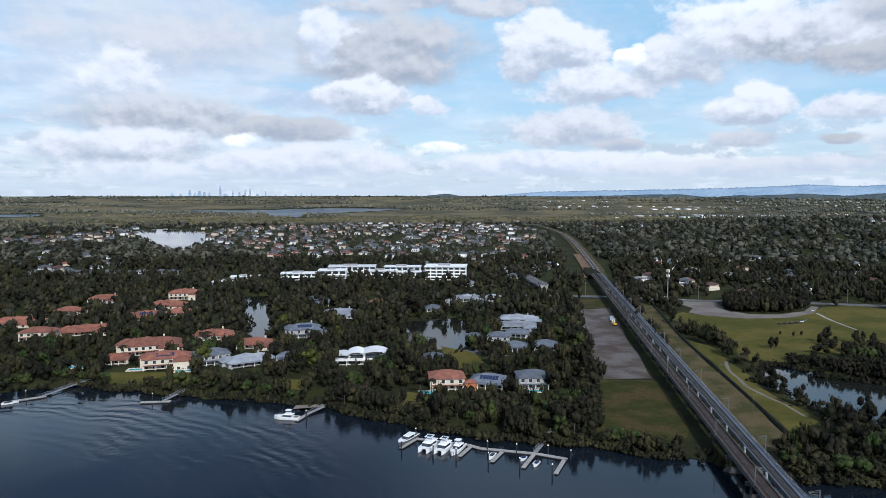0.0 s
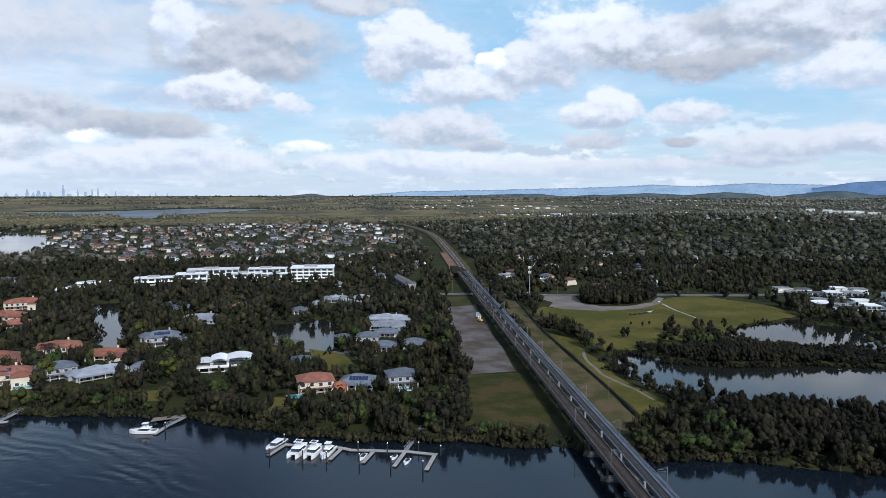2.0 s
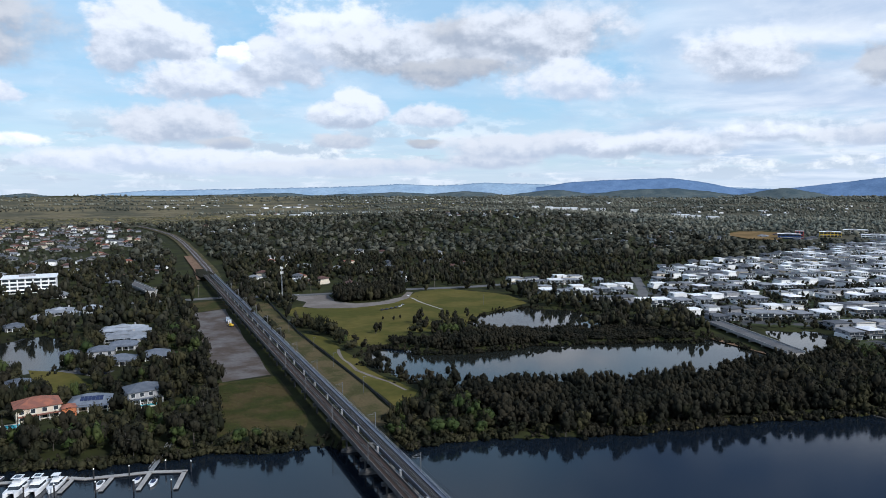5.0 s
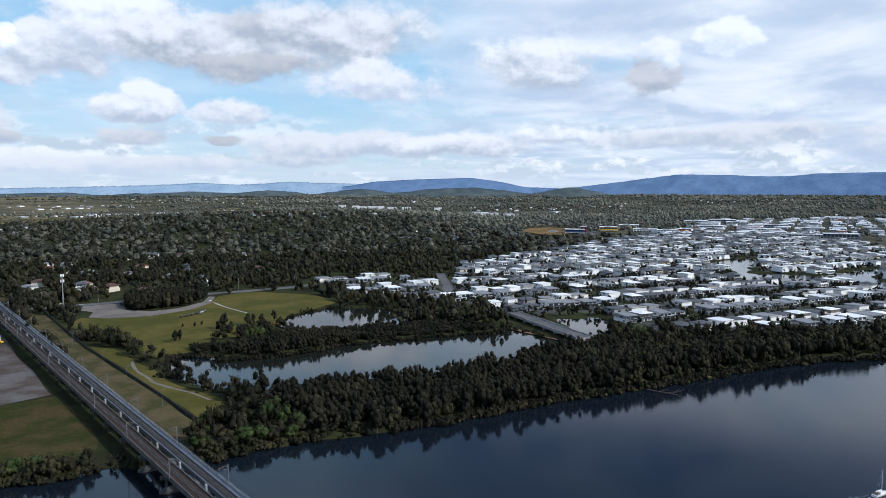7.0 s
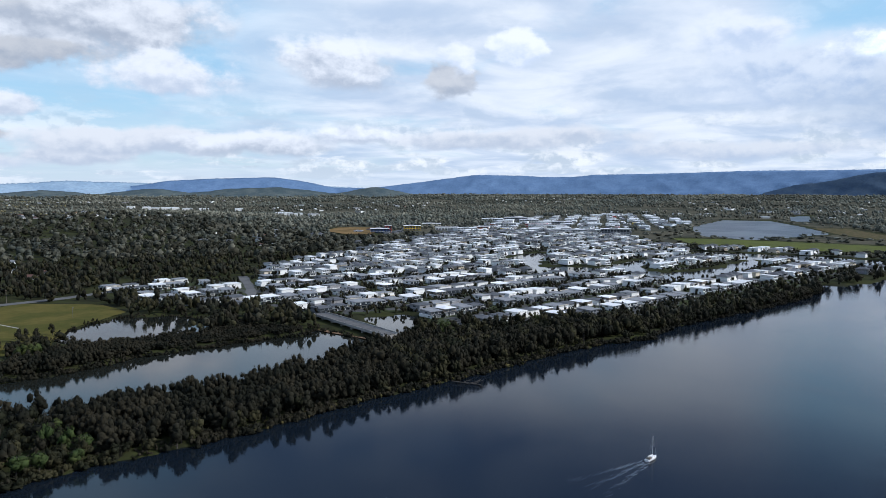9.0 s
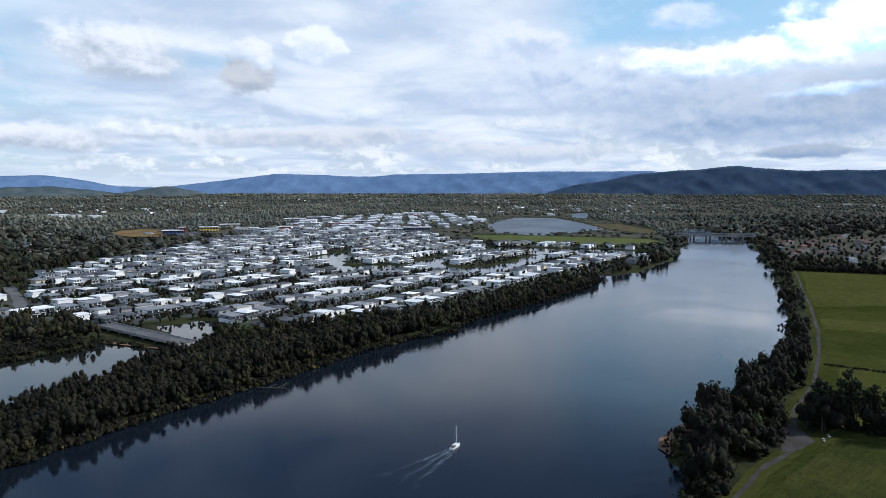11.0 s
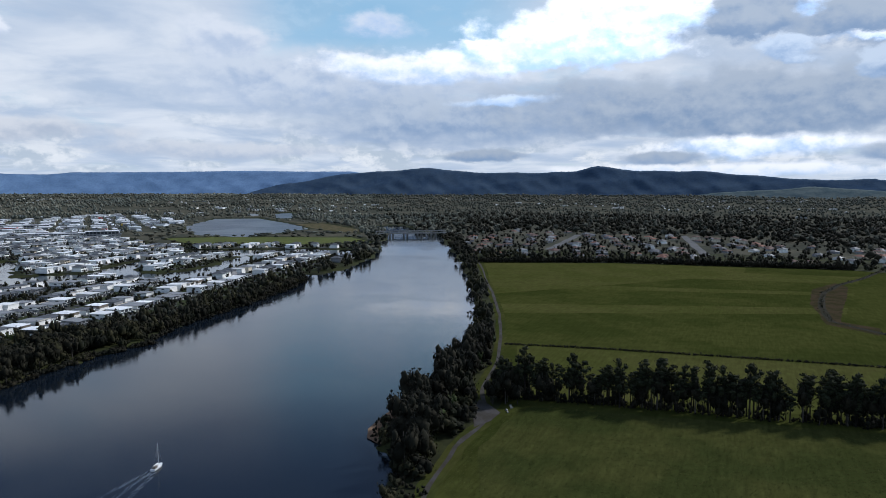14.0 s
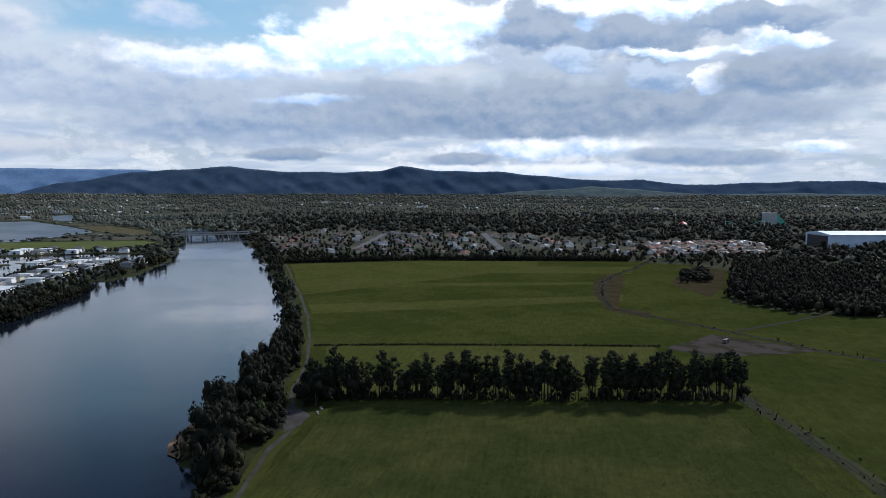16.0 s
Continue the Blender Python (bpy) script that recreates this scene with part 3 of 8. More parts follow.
def mesh_np(name, verts, faces, mat, smooth=False):
    """One mesh from arrays of places and of faces with one number of corners."""
    verts, faces = np.asarray(verts, np.float32), np.asarray(faces, np.int32)
    me = bpy.data.meshes.new(name)
    me.vertices.add(len(verts))
    me.vertices.foreach_set("co", verts.ravel())
    count, sides = faces.shape
    me.loops.add(count * sides)
    me.loops.foreach_set("vertex_index", faces.ravel())
    me.polygons.add(count)
    me.polygons.foreach_set("loop_start", np.arange(0, count * sides, sides, dtype=np.int32))
    me.polygons.foreach_set("loop_total", np.full(count, sides, np.int32))
    me.polygons.foreach_set("use_smooth", np.full(count, smooth))
    me.update(calc_edges=True)
    me.materials.append(mat)
    return me


def structure(name, me, label="", category=""):
    return tagged(new(name, me), label, category, kind="structure")


# ground: one sheet on a fan of rings, dipping under the waters
angles = np.radians(np.concatenate([np.arange(-42, 160, 0.5), np.arange(160, 318, 6)]))
rings = [0.0, 8.0, 18.0, 30.0]
while rings[-1] < 15000:
    rings.append(rings[-1] * (1.019 if rings[-1] < 2500 else 1.05))
rings = np.array(rings)
R, A = np.meshgrid(rings, angles, indexing="ij")
GX, GY = R * np.sin(A), R * np.cos(A)
gx, gy, gz, _ = squash(GX, GY, land_height(GX, GY))
rows, cols = R.shape
i = np.arange(rows * cols).reshape(rows, cols)
j = np.roll(i, -1, axis=1)
quads = np.stack([i[:-1], j[:-1], j[1:], i[1:]], -1).reshape(-1, 4)[:, ::-1]
structure("ground", mesh_np("ground", np.stack([gx, gy, gz], -1).reshape(-1, 3), quads, M["soil"], True), "dark bush floor of earth, grass and leaf litter", "ground")

# water: one level sheet under each water's outline
for water, outline in WATERS.items():
    cx, cy = np.mean(outline, axis=0)
    bm = bmesh.new()
    for x, y in outline:
        dx, dy = x - cx, y - cy
        grow = 1 + 14 / max(1.0, math.hypot(dx, dy)) if water != "river" else 1
        px, py, pz, _ = squash(cx + dx * grow, cy + dy * grow, 0.05)
        bm.verts.new((px, py, pz))
    if water == "river":
        bm.clear()
        for x, y in ((-1500, -400), (1250, -400), (1250, 700), (-1500, 700)):
            bm.verts.new((x, y, 0))
        bm.faces.new(bm.verts)
        end = [(1250, -60), (1850, -170), (2160, -170), (2160, -370), (1250, -370)]
        bm.faces.new([bm.verts.new((x, y, 0)) for x, y in end])
    else:
        bm.faces.new(bm.verts)
        bmesh.ops.triangulate(bm, faces=bm.faces)
    for face in bm.faces:
        face.normal_update()
        if face.normal.z < 0:
            face.normal_flip()
    me = bpy.data.meshes.new("water")
    bm.to_mesh(me)
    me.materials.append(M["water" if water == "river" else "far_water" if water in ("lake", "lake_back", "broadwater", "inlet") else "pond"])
    structure("water_" + water, me, "still dark water with a light ripple", "water")

# ---- sheets of grass, gravel and tar on the land ----
def sheet(name, outline, mat, lift, label, category, kind="structure", z=LAND):
    """A patch with its own surface, with edges that wander a little, lift metres above the ground."""
    pts = []
    for (ax, ay), (bx, by) in zip(outline, outline[1:] + outline[:1]):
        steps = max(1, int(math.hypot(bx - ax, by - ay) / 9))
        for s in range(steps):
            x, y = ax + (bx - ax) * s / steps, ay + (by - ay) * s / steps
            pts.append((x + 0.8 * math.sin(y * 0.7 + x * 0.3), y + 0.8 * math.sin(x * 0.6 - y * 0.4)))
    bm = bmesh.new()
    for x, y in pts:
        px, py, pz, _ = squash(x, y, z + lift)
        bm.verts.new((px, py, pz))
    bm.faces.new(bm.verts)
    bmesh.ops.triangulate(bm, faces=bm.faces)
    for face in bm.faces:
        face.normal_update()
        if face.normal.z < 0:
            face.normal_flip()
    me = bpy.data.meshes.new(name)
    bm.to_mesh(me)
    bm.free()
    me.materials.append(mat)
    return tagged(new(name, me), label, category, kind=kind)


def ribbon(line, width):
    """The outline of a band of that width along a line."""
    left, right = [], []
    for k, (x, y) in enumerate(line):
        ax, ay = line[max(0, k - 1)]
        bx, by = line[min(len(line) - 1, k + 1)]
        d = math.hypot(bx - ax, by - ay)
        nx, ny = -(by - ay) / d * width / 2, (bx - ax) / d * width / 2
        left.append((x + nx, y + ny))
        right.append((x - nx, y - ny))
    return left + right[::-1]


GRAVEL_LOT = [(124, 642), (156, 651), (139, 533), (122, 402), (93, 400), (96, 443), (109, 533)]
LOT_GRASS = [(90, 398), (123, 398), (116, 326), (108, 303), (68, 305), (78, 348)]
LOT_TOP = [(129, 703), (166, 703), (159, 652), (121, 644)]
RAIL_GRASS = [(189, 685), (200, 665), (176, 509), (166, 419), (158, 347), (152, 297), (144, 287), (131, 287), (146, 396), (163, 533)]
PATH_GRASS = [(179, 507), (188, 490), (183, 430), (176, 368), (180, 329), (156, 297), (161, 350), (169, 422)]
PATH = [(181, 444), (173, 415), (169, 386), (171, 368), (175, 352), (175, 333)]
PARK = [(214, 547), (256, 579), (295, 572), (330, 600), (356, 656), (396, 667), (431, 594), (416, 537), (342, 511), (287, 455), (253, 467), (214, 440), (197, 446), (200, 487)]
CARPARK = [(220, 695), (269, 683), (259, 642), (271, 619), (297, 617), (327, 633), (350, 662), (354, 655), (330, 623), (300, 601), (261, 596), (230, 610), (220, 626), (234, 651)]
PARK_EDGE = [(205, 500), (214, 547), (256, 575), (300, 572), (335, 605), (352, 650), (330, 625), (300, 603), (261, 598), (230, 612), (215, 628), (193, 600)]
PARK_PATH = [(333, 622), (328, 583), (325, 547)]
CROSS_ROAD = [(60, 735), (117, 726), (163, 721), (207, 708), (256, 695), (356, 680), (434, 660), (560, 655)]
FIELD = [(245, -48), (285, -65), (312, -86), (342, -103), (426, -125), (472, -143), (623, -180), (1012, -267), (961, -464), (812, -735), (740, -772), (665, -779), (560, -662), (472, -556), (430, -556), (398, -556), (390, -575), (365, -586), (340, -640), (320, -680), (191, -428), (108, -248), (213, -41)]
HEADLAND = [(803, -769), (737, -680), (689, -603), (640, -542), (555, -469), (498, -431), (449, -432), (404, -437), (366, -438), (331, -443), (299, -440), (261, -452), (225, -462)]
FARM_TRACK = [(252, -307), (206, -286), (167, -267), (145, -255), (118, -240)]
FARM_TRACK_2 = [(371, -444), (377, -518), (390, -595), (399, -629), (437, -707), (463, -774)]
BARE = [(353, -355), (360, -381), (371, -420), (355, -425), (318, -437), (300, -437), (304, -407), (322, -359)]
VERGE = [(704, -612), (671, -601), (562, -499), (495, -438), (464, -446), (441, -424), (488, -418), (575, -474), (665, -549)]
HEDGE = [(468, -141), (436, -210), (399, -279), (357, -354)]
TREE_ROW = [(348, -102), (329, -142), (287, -220), (246, -301)]
TRACK = [(1108, -285), (711, -200), (580, -171), (491, -146), (420, -121), (369, -99), (326, -89), (307, -82), (282, -64), (259, -53), (246, -46), (223, -37)]
TRACK_PAD = [(345, -90), (338, -94), (323, -95), (311, -88), (305, -78), (321, -81)]
STREET = [(655, 630), (589, 556), (520, 485)]
GOLF = [(1615, 283), (1641, 189), (1622, 58), (1581, -119), (1430, -150), (1405, -3), (1440, 109), (1446, 203)]
SHORE = [(1400, 300), (1640, 383), (2000, 430), (2800, 360), (2800, 60), (1900, -150), (1330, -150)]
BROWN_FIELD = [(1457, 1120), (1370, 985), (1396, 927), (1637, 1067), (1647, 1152), (1596, 1177)]
SANDY = [(2209, 11), (2249, -79), (1852, -170), (1755, -133), (1927, -53)]
SUBURB_WEST = [(-976, 1549), (-882, 2019), (-624, 2024), (-429, 2389), (212, 2282), (268, 1899), (143, 1214), (58, 1094), (-127, 1092), (-271, 1108), (-421, 1326), (-462, 1263), (-631, 1469), (-776, 1391), (-867, 1375)]
ESTATE = [(496, 690), (560, 690), (600, 640), (626, 645), (613, 563), (749, 693), (1005, 717), (1294, 774), (1589, 785), (1795, 638), (1641, 383), (1405, 262), (1390, 30), (1320, -100), (1101, -85), (899, 4), (679, 92), (593, 134), (515, 223), (457, 283), (475, 350), (477, 375), (497, 430), (462, 500), (455, 560)]
SUBURB_EAST = [(1164, -281), (1491, -348), (1731, -533), (1683, -636), (1451, -865), (1288, -977), (1087, -1009), (858, -797), (950, -609), (1069, -366)]

sheet("gravel_lot", GRAVEL_LOT, M["lot"], 0.06, "worn pale gravel lot beside the railway", "lot")
sheet("lot_grass", LOT_GRASS, M["lot_grass"], 0.05, "rough green grass near the river", "grass")
sheet("lot_verge", LOT_TOP, M["lot_grass"], 0.05, "rough grass verge by the road", "grass")
sheet("rail_grass", RAIL_GRASS, M["dry_grass"], 0.05, "mown dry grass strip along the railway", "grass")
sheet("path_grass", PATH_GRASS, M["grass"], 0.045, "green grass beside a footpath", "grass")
sheet("footpath", ribbon(PATH, 2.0), M["gravel"], 0.08, "narrow concrete footpath", "path")
sheet("park", PARK, M["grass"], 0.05, "wide mown park lawn, yellow green", "lawn")
sheet("park_edge", PARK_EDGE, M["grass"], 0.07, "mown lawn running up to the car park", "lawn")
sheet("car_park", CARPARK, M["gravel"], 0.09, "pale gravel car park and turning loop", "car park")
sheet("park_path", ribbon(PARK_PATH, 2.0), M["concrete"], 0.12, "narrow pale path over the lawn", "path")
sheet("cross_road", ribbon(CROSS_ROAD, 14), M["asphalt"], 0.11, "two-lane asphalt road under the railway", "road")
sheet("cane_field", FIELD, M["crop"], 0.05, "large field of young green cane", "field")
sheet("near_block", [(238, -62), (280, -74), (306, -92), (328, -112), (298, -176), (246, -284), (150, -232), (112, -206), (200, -60)], M["crop_near"], 0.07, "older olive green cane in the near block", "field")
BACK_STRIP = [(352, -112), (466, -150), (362, -350), (262, -300)]
sheet("pale_block", BACK_STRIP, M["crop_mid"], 0.07, "paler strip of young cane behind the windbreak", "field")
sheet("far_block", [(700, -200), (1000, -270), (960, -460), (870, -610), (800, -560)], M["crop_mid"], 0.07, "paler far block of cane", "field")
def band(u0, u1, mat, label):
    """A strip of cane across the big field, between the river track and the headland."""
    left = lambda u: (472 + 540 * u, -148 - 124 * u)
    right = lambda u: (460 + 296 * u, -406 - 288 * u)
    sheet("cane_strip", [left(u0), left(u1), right(u1), right(u0)], mat, 0.06, label, "field")


band(0.22, 0.31, M["crop_mid"], "paler strip of cane across the big field")
band(0.52, 0.58, M["crop_mid"], "yellow green strip of cane across the big field")
band(0.78, 0.97, M["crop_mid"], "pale far strip of cane in the big field")
sheet("headland", ribbon(HEADLAND, 6), M["track"], 0.1, "bare earth headland between the fields", "track")
sheet("farm_track", ribbon(FARM_TRACK, 8.5), M["soil"], 0.12, "grassy farm track between the fields", "track")
for off in (-1.1, 1.1):
    sheet("wheel_rut", ribbon([(x + 0.52 * off, y + 0.85 * off) for x, y in FARM_TRACK], 0.9), M["track"], 0.135, "bare earth wheel rut of the farm track", "track")
sheet("farm_lane", ribbon(FARM_TRACK_2, 5), M["track"], 0.14, "grassy earth lane", "track")
sheet("dry_paddock", [(586, -597), (500, -562), (560, -652), (665, -770), (726, -775), (662, -683)], M["verge"], 0.075, "dry brown paddock beside the cane", "field")
sheet("bare_patch", BARE, M["bare_earth"], 0.16, "bare pale earth where tracks meet", "earth")
sheet("brown_verge", VERGE, M["verge"], 0.08, "bare brown verge beside the drain", "earth")
sheet("track_verge", ribbon(TRACK, 8), M["crop_near"], 0.085, "rough green verge along the river track", "grass")
sheet("river_track", ribbon(TRACK, 2.3), M["track_grey"], 0.12, "pale gravel track along the river bank", "track")
sheet("track_pad", TRACK_PAD, M["track_grey"], 0.14, "widened gravel pad of the track", "track")
EAST_STREETS = [[(1201, -444), (1246, -471), (1392, -553), (1577, -657)], [(1023, -648), (1059, -666), (1248, -760), (1496, -884)]]
for line in EAST_STREETS:
    sheet("street", ribbon(line, 15), M["asphalt"], 0.35, "straight grey street of the suburb beyond the fields", "street")
sheet("street", ribbon(STREET, 11), M["asphalt"], 0.2, "straight asphalt street into the estate", "street")
# streets and yards of the estate: a sheet of squares that leaves the canals open
ex, ey = np.meshgrid(np.arange(430, 1800, 9.0), np.arange(-100, 800, 9.0))
ex, ey = ex.ravel(), ey.ravel()
ok = (distance(ESTATE, ex, ey) > 5) & (in_water(ex, ey) < -13)
ex, ey = ex[ok], ey[ok]
corner = np.stack([np.stack([ex + dx, ey + dy, np.full(len(ex), LAND + 0.05)], -1) for dx, dy in ((-4.5, -4.5), (4.5, -4.5), (4.5, 4.5), (-4.5, 4.5))], 1).reshape(-1, 3)
structure("estate_ground", mesh_np("estate_ground", corner, np.arange(len(corner)).reshape(-1, 4), M["yard"]), "grey streets, lawns and paved yards of the estate", "street")
# flat wetlands beyond the western suburbs
keep = (R[:-1] > 2360) & (R[:-1] < 12000) & (np.degrees(A[:-1]) < 21)
keep &= np.stack([in_water(GX, GY)[:-1], in_water(GX, GY)[1:]], 0).max(0) < -12
fan = np.stack([i[:-1], j[:-1], j[1:], i[1:]], -1)[keep][:, ::-1]
wx, wy, wz, _ = squash(GX, GY, np.full(GX.shape, LAND + 1.0))
structure("wetland", mesh_np("wetland", np.stack([wx, wy, wz], -1).reshape(-1, 3), fan, M["marsh"], True), "flat olive wetland of marsh and low mangrove", "wetland")
# floor of the far plain, made paler: sun and haze are in its colour
far_ok = (R[:-1] > 1250) & (R[:-1] < 14500) & (np.degrees(A[:-1]) >= 0) & (np.degrees(A[:-1]) < 160)
far_ok &= R[:-1] > 1250 + 1000 * np.clip((52 - np.degrees(A[:-1])) / 14, 0, 1)
far_ok &= ~((R[:-1] > 2360) & (np.degrees(A[:-1]) < 21))
far_ok &= np.stack([in_water(GX, GY)[:-1], in_water(GX, GY)[1:]], 0).max(0) < -12
for poly in (ESTATE, GOLF, SANDY, BROWN_FIELD, FIELD):
    far_ok &= np.stack([distance(poly, GX, GY)[:-1], distance(poly, GX, GY)[1:]], 0).max(0) < -14
fan = np.stack([i[:-1], j[:-1], j[1:], i[1:]], -1)[far_ok][:, ::-1]
structure("woodland_floor", mesh_np("woodland_floor", np.stack([gx, gy, gz + 0.04], -1).reshape(-1, 3), fan, M["far_floor"], True), "dull olive floor of the open far woods", "ground")
sheet("golf_strip", GOLF, M["crop_pale"], 0.06, "flat yellow green field by the lake", "field")
sheet("brown_field", BROWN_FIELD, M["dry_field"], 2.0, "dry brown field between woods", "field")
sheet("sandy_flat", SANDY, M["dry_grass"], 0.06, "dry yellow flat beside the lake", "field")

# ---- trees ----
rng = np.random.default_rng(7)


ICO = bmesh.new()
bmesh.ops.create_icosphere(ICO, subdivisions=1, radius=1.0)
ICO_V = np.array([v.co[:] for v in ICO.verts])
ICO_F = np.array([[v.index for v in f.verts] for f in ICO.faces])
ICO.free()


def crown_mesh(kind, leaves, size, seed, clumps=None):
    """Rough clumps of foliage with leaf sprays standing off them, round a crown one metre in half width and two high from z = 0.
    All faces are triangles."""
    g = np.random.default_rng(seed)
    clumps = clumps or {"round": 9, "tall": 8, "spread": 10, "blob": 3, "pine": 13}[kind]
    c = g.normal(size=(clumps, 3))
    c /= np.linalg.norm(c, axis=1)[:, None]
    c *= g.uniform(0.3, 0.66, (clumps, 1))
    if kind == "tall":
        c = np.stack([g.normal(0, 0.3, clumps), g.normal(0, 0.3, clumps), np.linspace(-0.7, 0.6, clumps)], -1)
        rad = 0.58 - 0.1 * (c[:, 2] + 0.75) / 1.6
    elif kind == "pine":
        u, a = np.linspace(0.0, 1.0, clumps), g.uniform(0, 6.283, clumps)
        out = g.uniform(0.25, 0.8, clumps) * np.where(u > 0.8, 0.45, 0.55 + 0.45 * u)
        c = np.stack([np.cos(a) * out, np.sin(a) * out, u * 1.7 - 0.8], -1)
        rad = g.uniform(0.2, 0.36, clumps)
    else:
        rad = g.uniform(0.3, 0.5, clumps)
        if kind == "spread":
            c[:, 2] = np.abs(c[:, 2]) * 0.9
        if kind == "blob":
            c *= 0.55
            rad += 0.22
    verts, faces, start = [], [], 0
    for q in range(clumps):
        v = ICO_V * (1 + g.normal(0, 0.13 if clumps > 1 else 0.24, (len(ICO_V), 1))) * rad[q] * (0.8 if leaves > 10 else 0.95) * g.uniform(0.8, 1.2, (1, 3)) * ((1, 1, 0.55) if kind == "pine" else (1, 1, 1)) + c[q]
        verts.append(v)
        faces.append(ICO_F + start)
        start += len(v)
    if leaves:
        own = g.integers(0, clumps, leaves)
        way = g.normal(size=(leaves, 3))
        way[:, 2] += 0.3
        way /= np.linalg.norm(way, axis=1)[:, None]
        mid = c[own] + way * rad[own][:, None] * g.uniform(0.75, 1.25, (leaves, 1)) * ((1, 1, 0.55) if kind == "pine" else (1, 1, 1))
        normal = way + g.normal(0, 0.5, (leaves, 3))
        normal /= np.linalg.norm(normal, axis=1)[:, None]
        a = np.cross(normal, g.normal(size=(leaves, 3)))
        a /= np.linalg.norm(a, axis=1)[:, None]
        b = np.cross(normal, a)
        s = size * g.uniform(0.5, 1.4, (leaves, 1))
        verts.append(np.stack([mid - a * s, mid + b * s * 1.2, mid + a * s * 1.1], 1).reshape(-1, 3))
        faces.append(np.arange(leaves * 3).reshape(-1, 3) + start)
    v = np.concatenate(verts)
    v[:, 2] = (v[:, 2] - v[:, 2].min()) / (v[:, 2].max() - v[:, 2].min()) * 2.0
    return v, np.concatenate(faces)


def forest(name, x, y, width, height, crowns, mat, label, base=None):
    """Many trees in one mesh: crowns spread at x, y, width metres wide and height metres high."""
    if not len(x):
        return None
    px, py, pz, k = squash(x, y, land_height(x, y, np.full(len(x), -50.0)) if base is None else base)
    pick = rng.integers(0, len(crowns), len(x))
    turn = rng.uniform(0, 6.283, len(x))
    verts, faces, start = [], [], 0
    for c, (v, f) in enumerate(crowns):
        who = np.nonzero(pick == c)[0]
        if not len(who):
            continue
        s, co = np.sin(turn[who])[:, None], np.cos(turn[who])[:, None]
        w = (width[who] / 2 * k[who])[:, None]
        out = np.stack([(v[:, 0] * co - v[:, 1] * s) * w + px[who][:, None], (v[:, 0] * s + v[:, 1] * co) * w + py[who][:, None],
                        v[:, 2] / 2 * (height[who] * k[who])[:, None] + pz[who][:, None]], -1)
        verts.append(out.reshape(-1, 3))
        faces.append((f[None] + (np.arange(len(who)) * len(v))[:, None, None] + start).reshape(-1, f.shape[1]))
        start += len(who) * len(v)
    me = mesh_np(name, np.concatenate(verts), np.concatenate(faces), mat, True)
    return tagged(new(name, me), label, "trees", kind="stuff")


def scatter(count, near, far, az0=-42, az1=160, power=1.0):
    """Points in a fan round the eye, thinner with distance by that power of it."""
    u = rng.uniform(size=count)
    r = (near ** (2 - power) + u * (far ** (2 - power) - near ** (2 - power))) ** (1 / (2 - power)) if power != 2 else near * (far / near) ** u
    a = np.radians(rng.uniform(az0, az1, count))
    return r * np.sin(a), r * np.cos(a)

# ---- building blocks ----
def part(name, bm, mat, parent, label="", smooth=False):
    """Links a bmesh as one mesh object under a thing or a part."""
    me = bpy.data.meshes.new(name)
    bm.normal_update()
    bm.to_mesh(me)
    bm.free()
    me.materials.append(mat)
    if smooth:
        me.polygons.foreach_set("use_smooth", np.ones(len(me.polygons), bool))
    ob = new(name, me)
    ob.parent = parent
    return tagged(ob, label)


def thing(name, label, category, group="", at=None, kind=""):
    ob = new(name)
    ob.empty_display_size = 0.5
    if at is not None:
        ob.matrix_world = at
    return tagged(ob, label, category, group, kind)


def box(bm, x0, x1, y0, y1, z0, z1):
    v = [bm.verts.new(p) for p in ((x0, y0, z0), (x1, y0, z0), (x1, y1, z0), (x0, y1, z0), (x0, y0, z1), (x1, y0, z1), (x1, y1, z1), (x0, y1, z1))]
    for f in ((3, 2, 1, 0), (4, 5, 6, 7), (0, 1, 5, 4), (1, 2, 6, 5), (2, 3, 7, 6), (3, 0, 4, 7)):
        bm.faces.new([v[q] for q in f])
    return bm


def boxes(*dims):
    bm = bmesh.new()
    for d in dims:
        box(bm, *d)
    return bm


def prism(bm, rings, cap=True):
    """Joins rings of equal count into a closed skin."""
    loops = [[bm.verts.new(p) for p in ring] for ring in rings]
    for a, b in zip(loops, loops[1:]):
        for q in range(len(a)):
            bm.faces.new((a[q], a[(q + 1) % len(a)], b[(q + 1) % len(a)], b[q]))
    if cap:
        bm.faces.new(loops[0][::-1])
        bm.faces.new(loops[-1])
    return bm


def tube(bm, x, y, z0, z1, r0, r1=None, sides=8):
    r1 = r0 if r1 is None else r1
    ring = lambda r, z: [(x + r * math.cos(6.2832 * q / sides), y + r * math.sin(6.2832 * q / sides), z) for q in range(sides)]
    return prism(bm, [ring(r0, z0), ring(r1, z1)])


def rod(bm, a, b, r, sides=6):
    """A round bar from a to b."""
    a, b = Vector(a), Vector(b)
    turn = (b - a).to_track_quat("Z", "Y").to_matrix()
    rings = [[tuple(p + turn @ Vector((r * math.cos(6.2832 * q / sides), r * math.sin(6.2832 * q / sides), 0))) for q in range(sides)] for p in (a, b)]
    return prism(bm, rings)


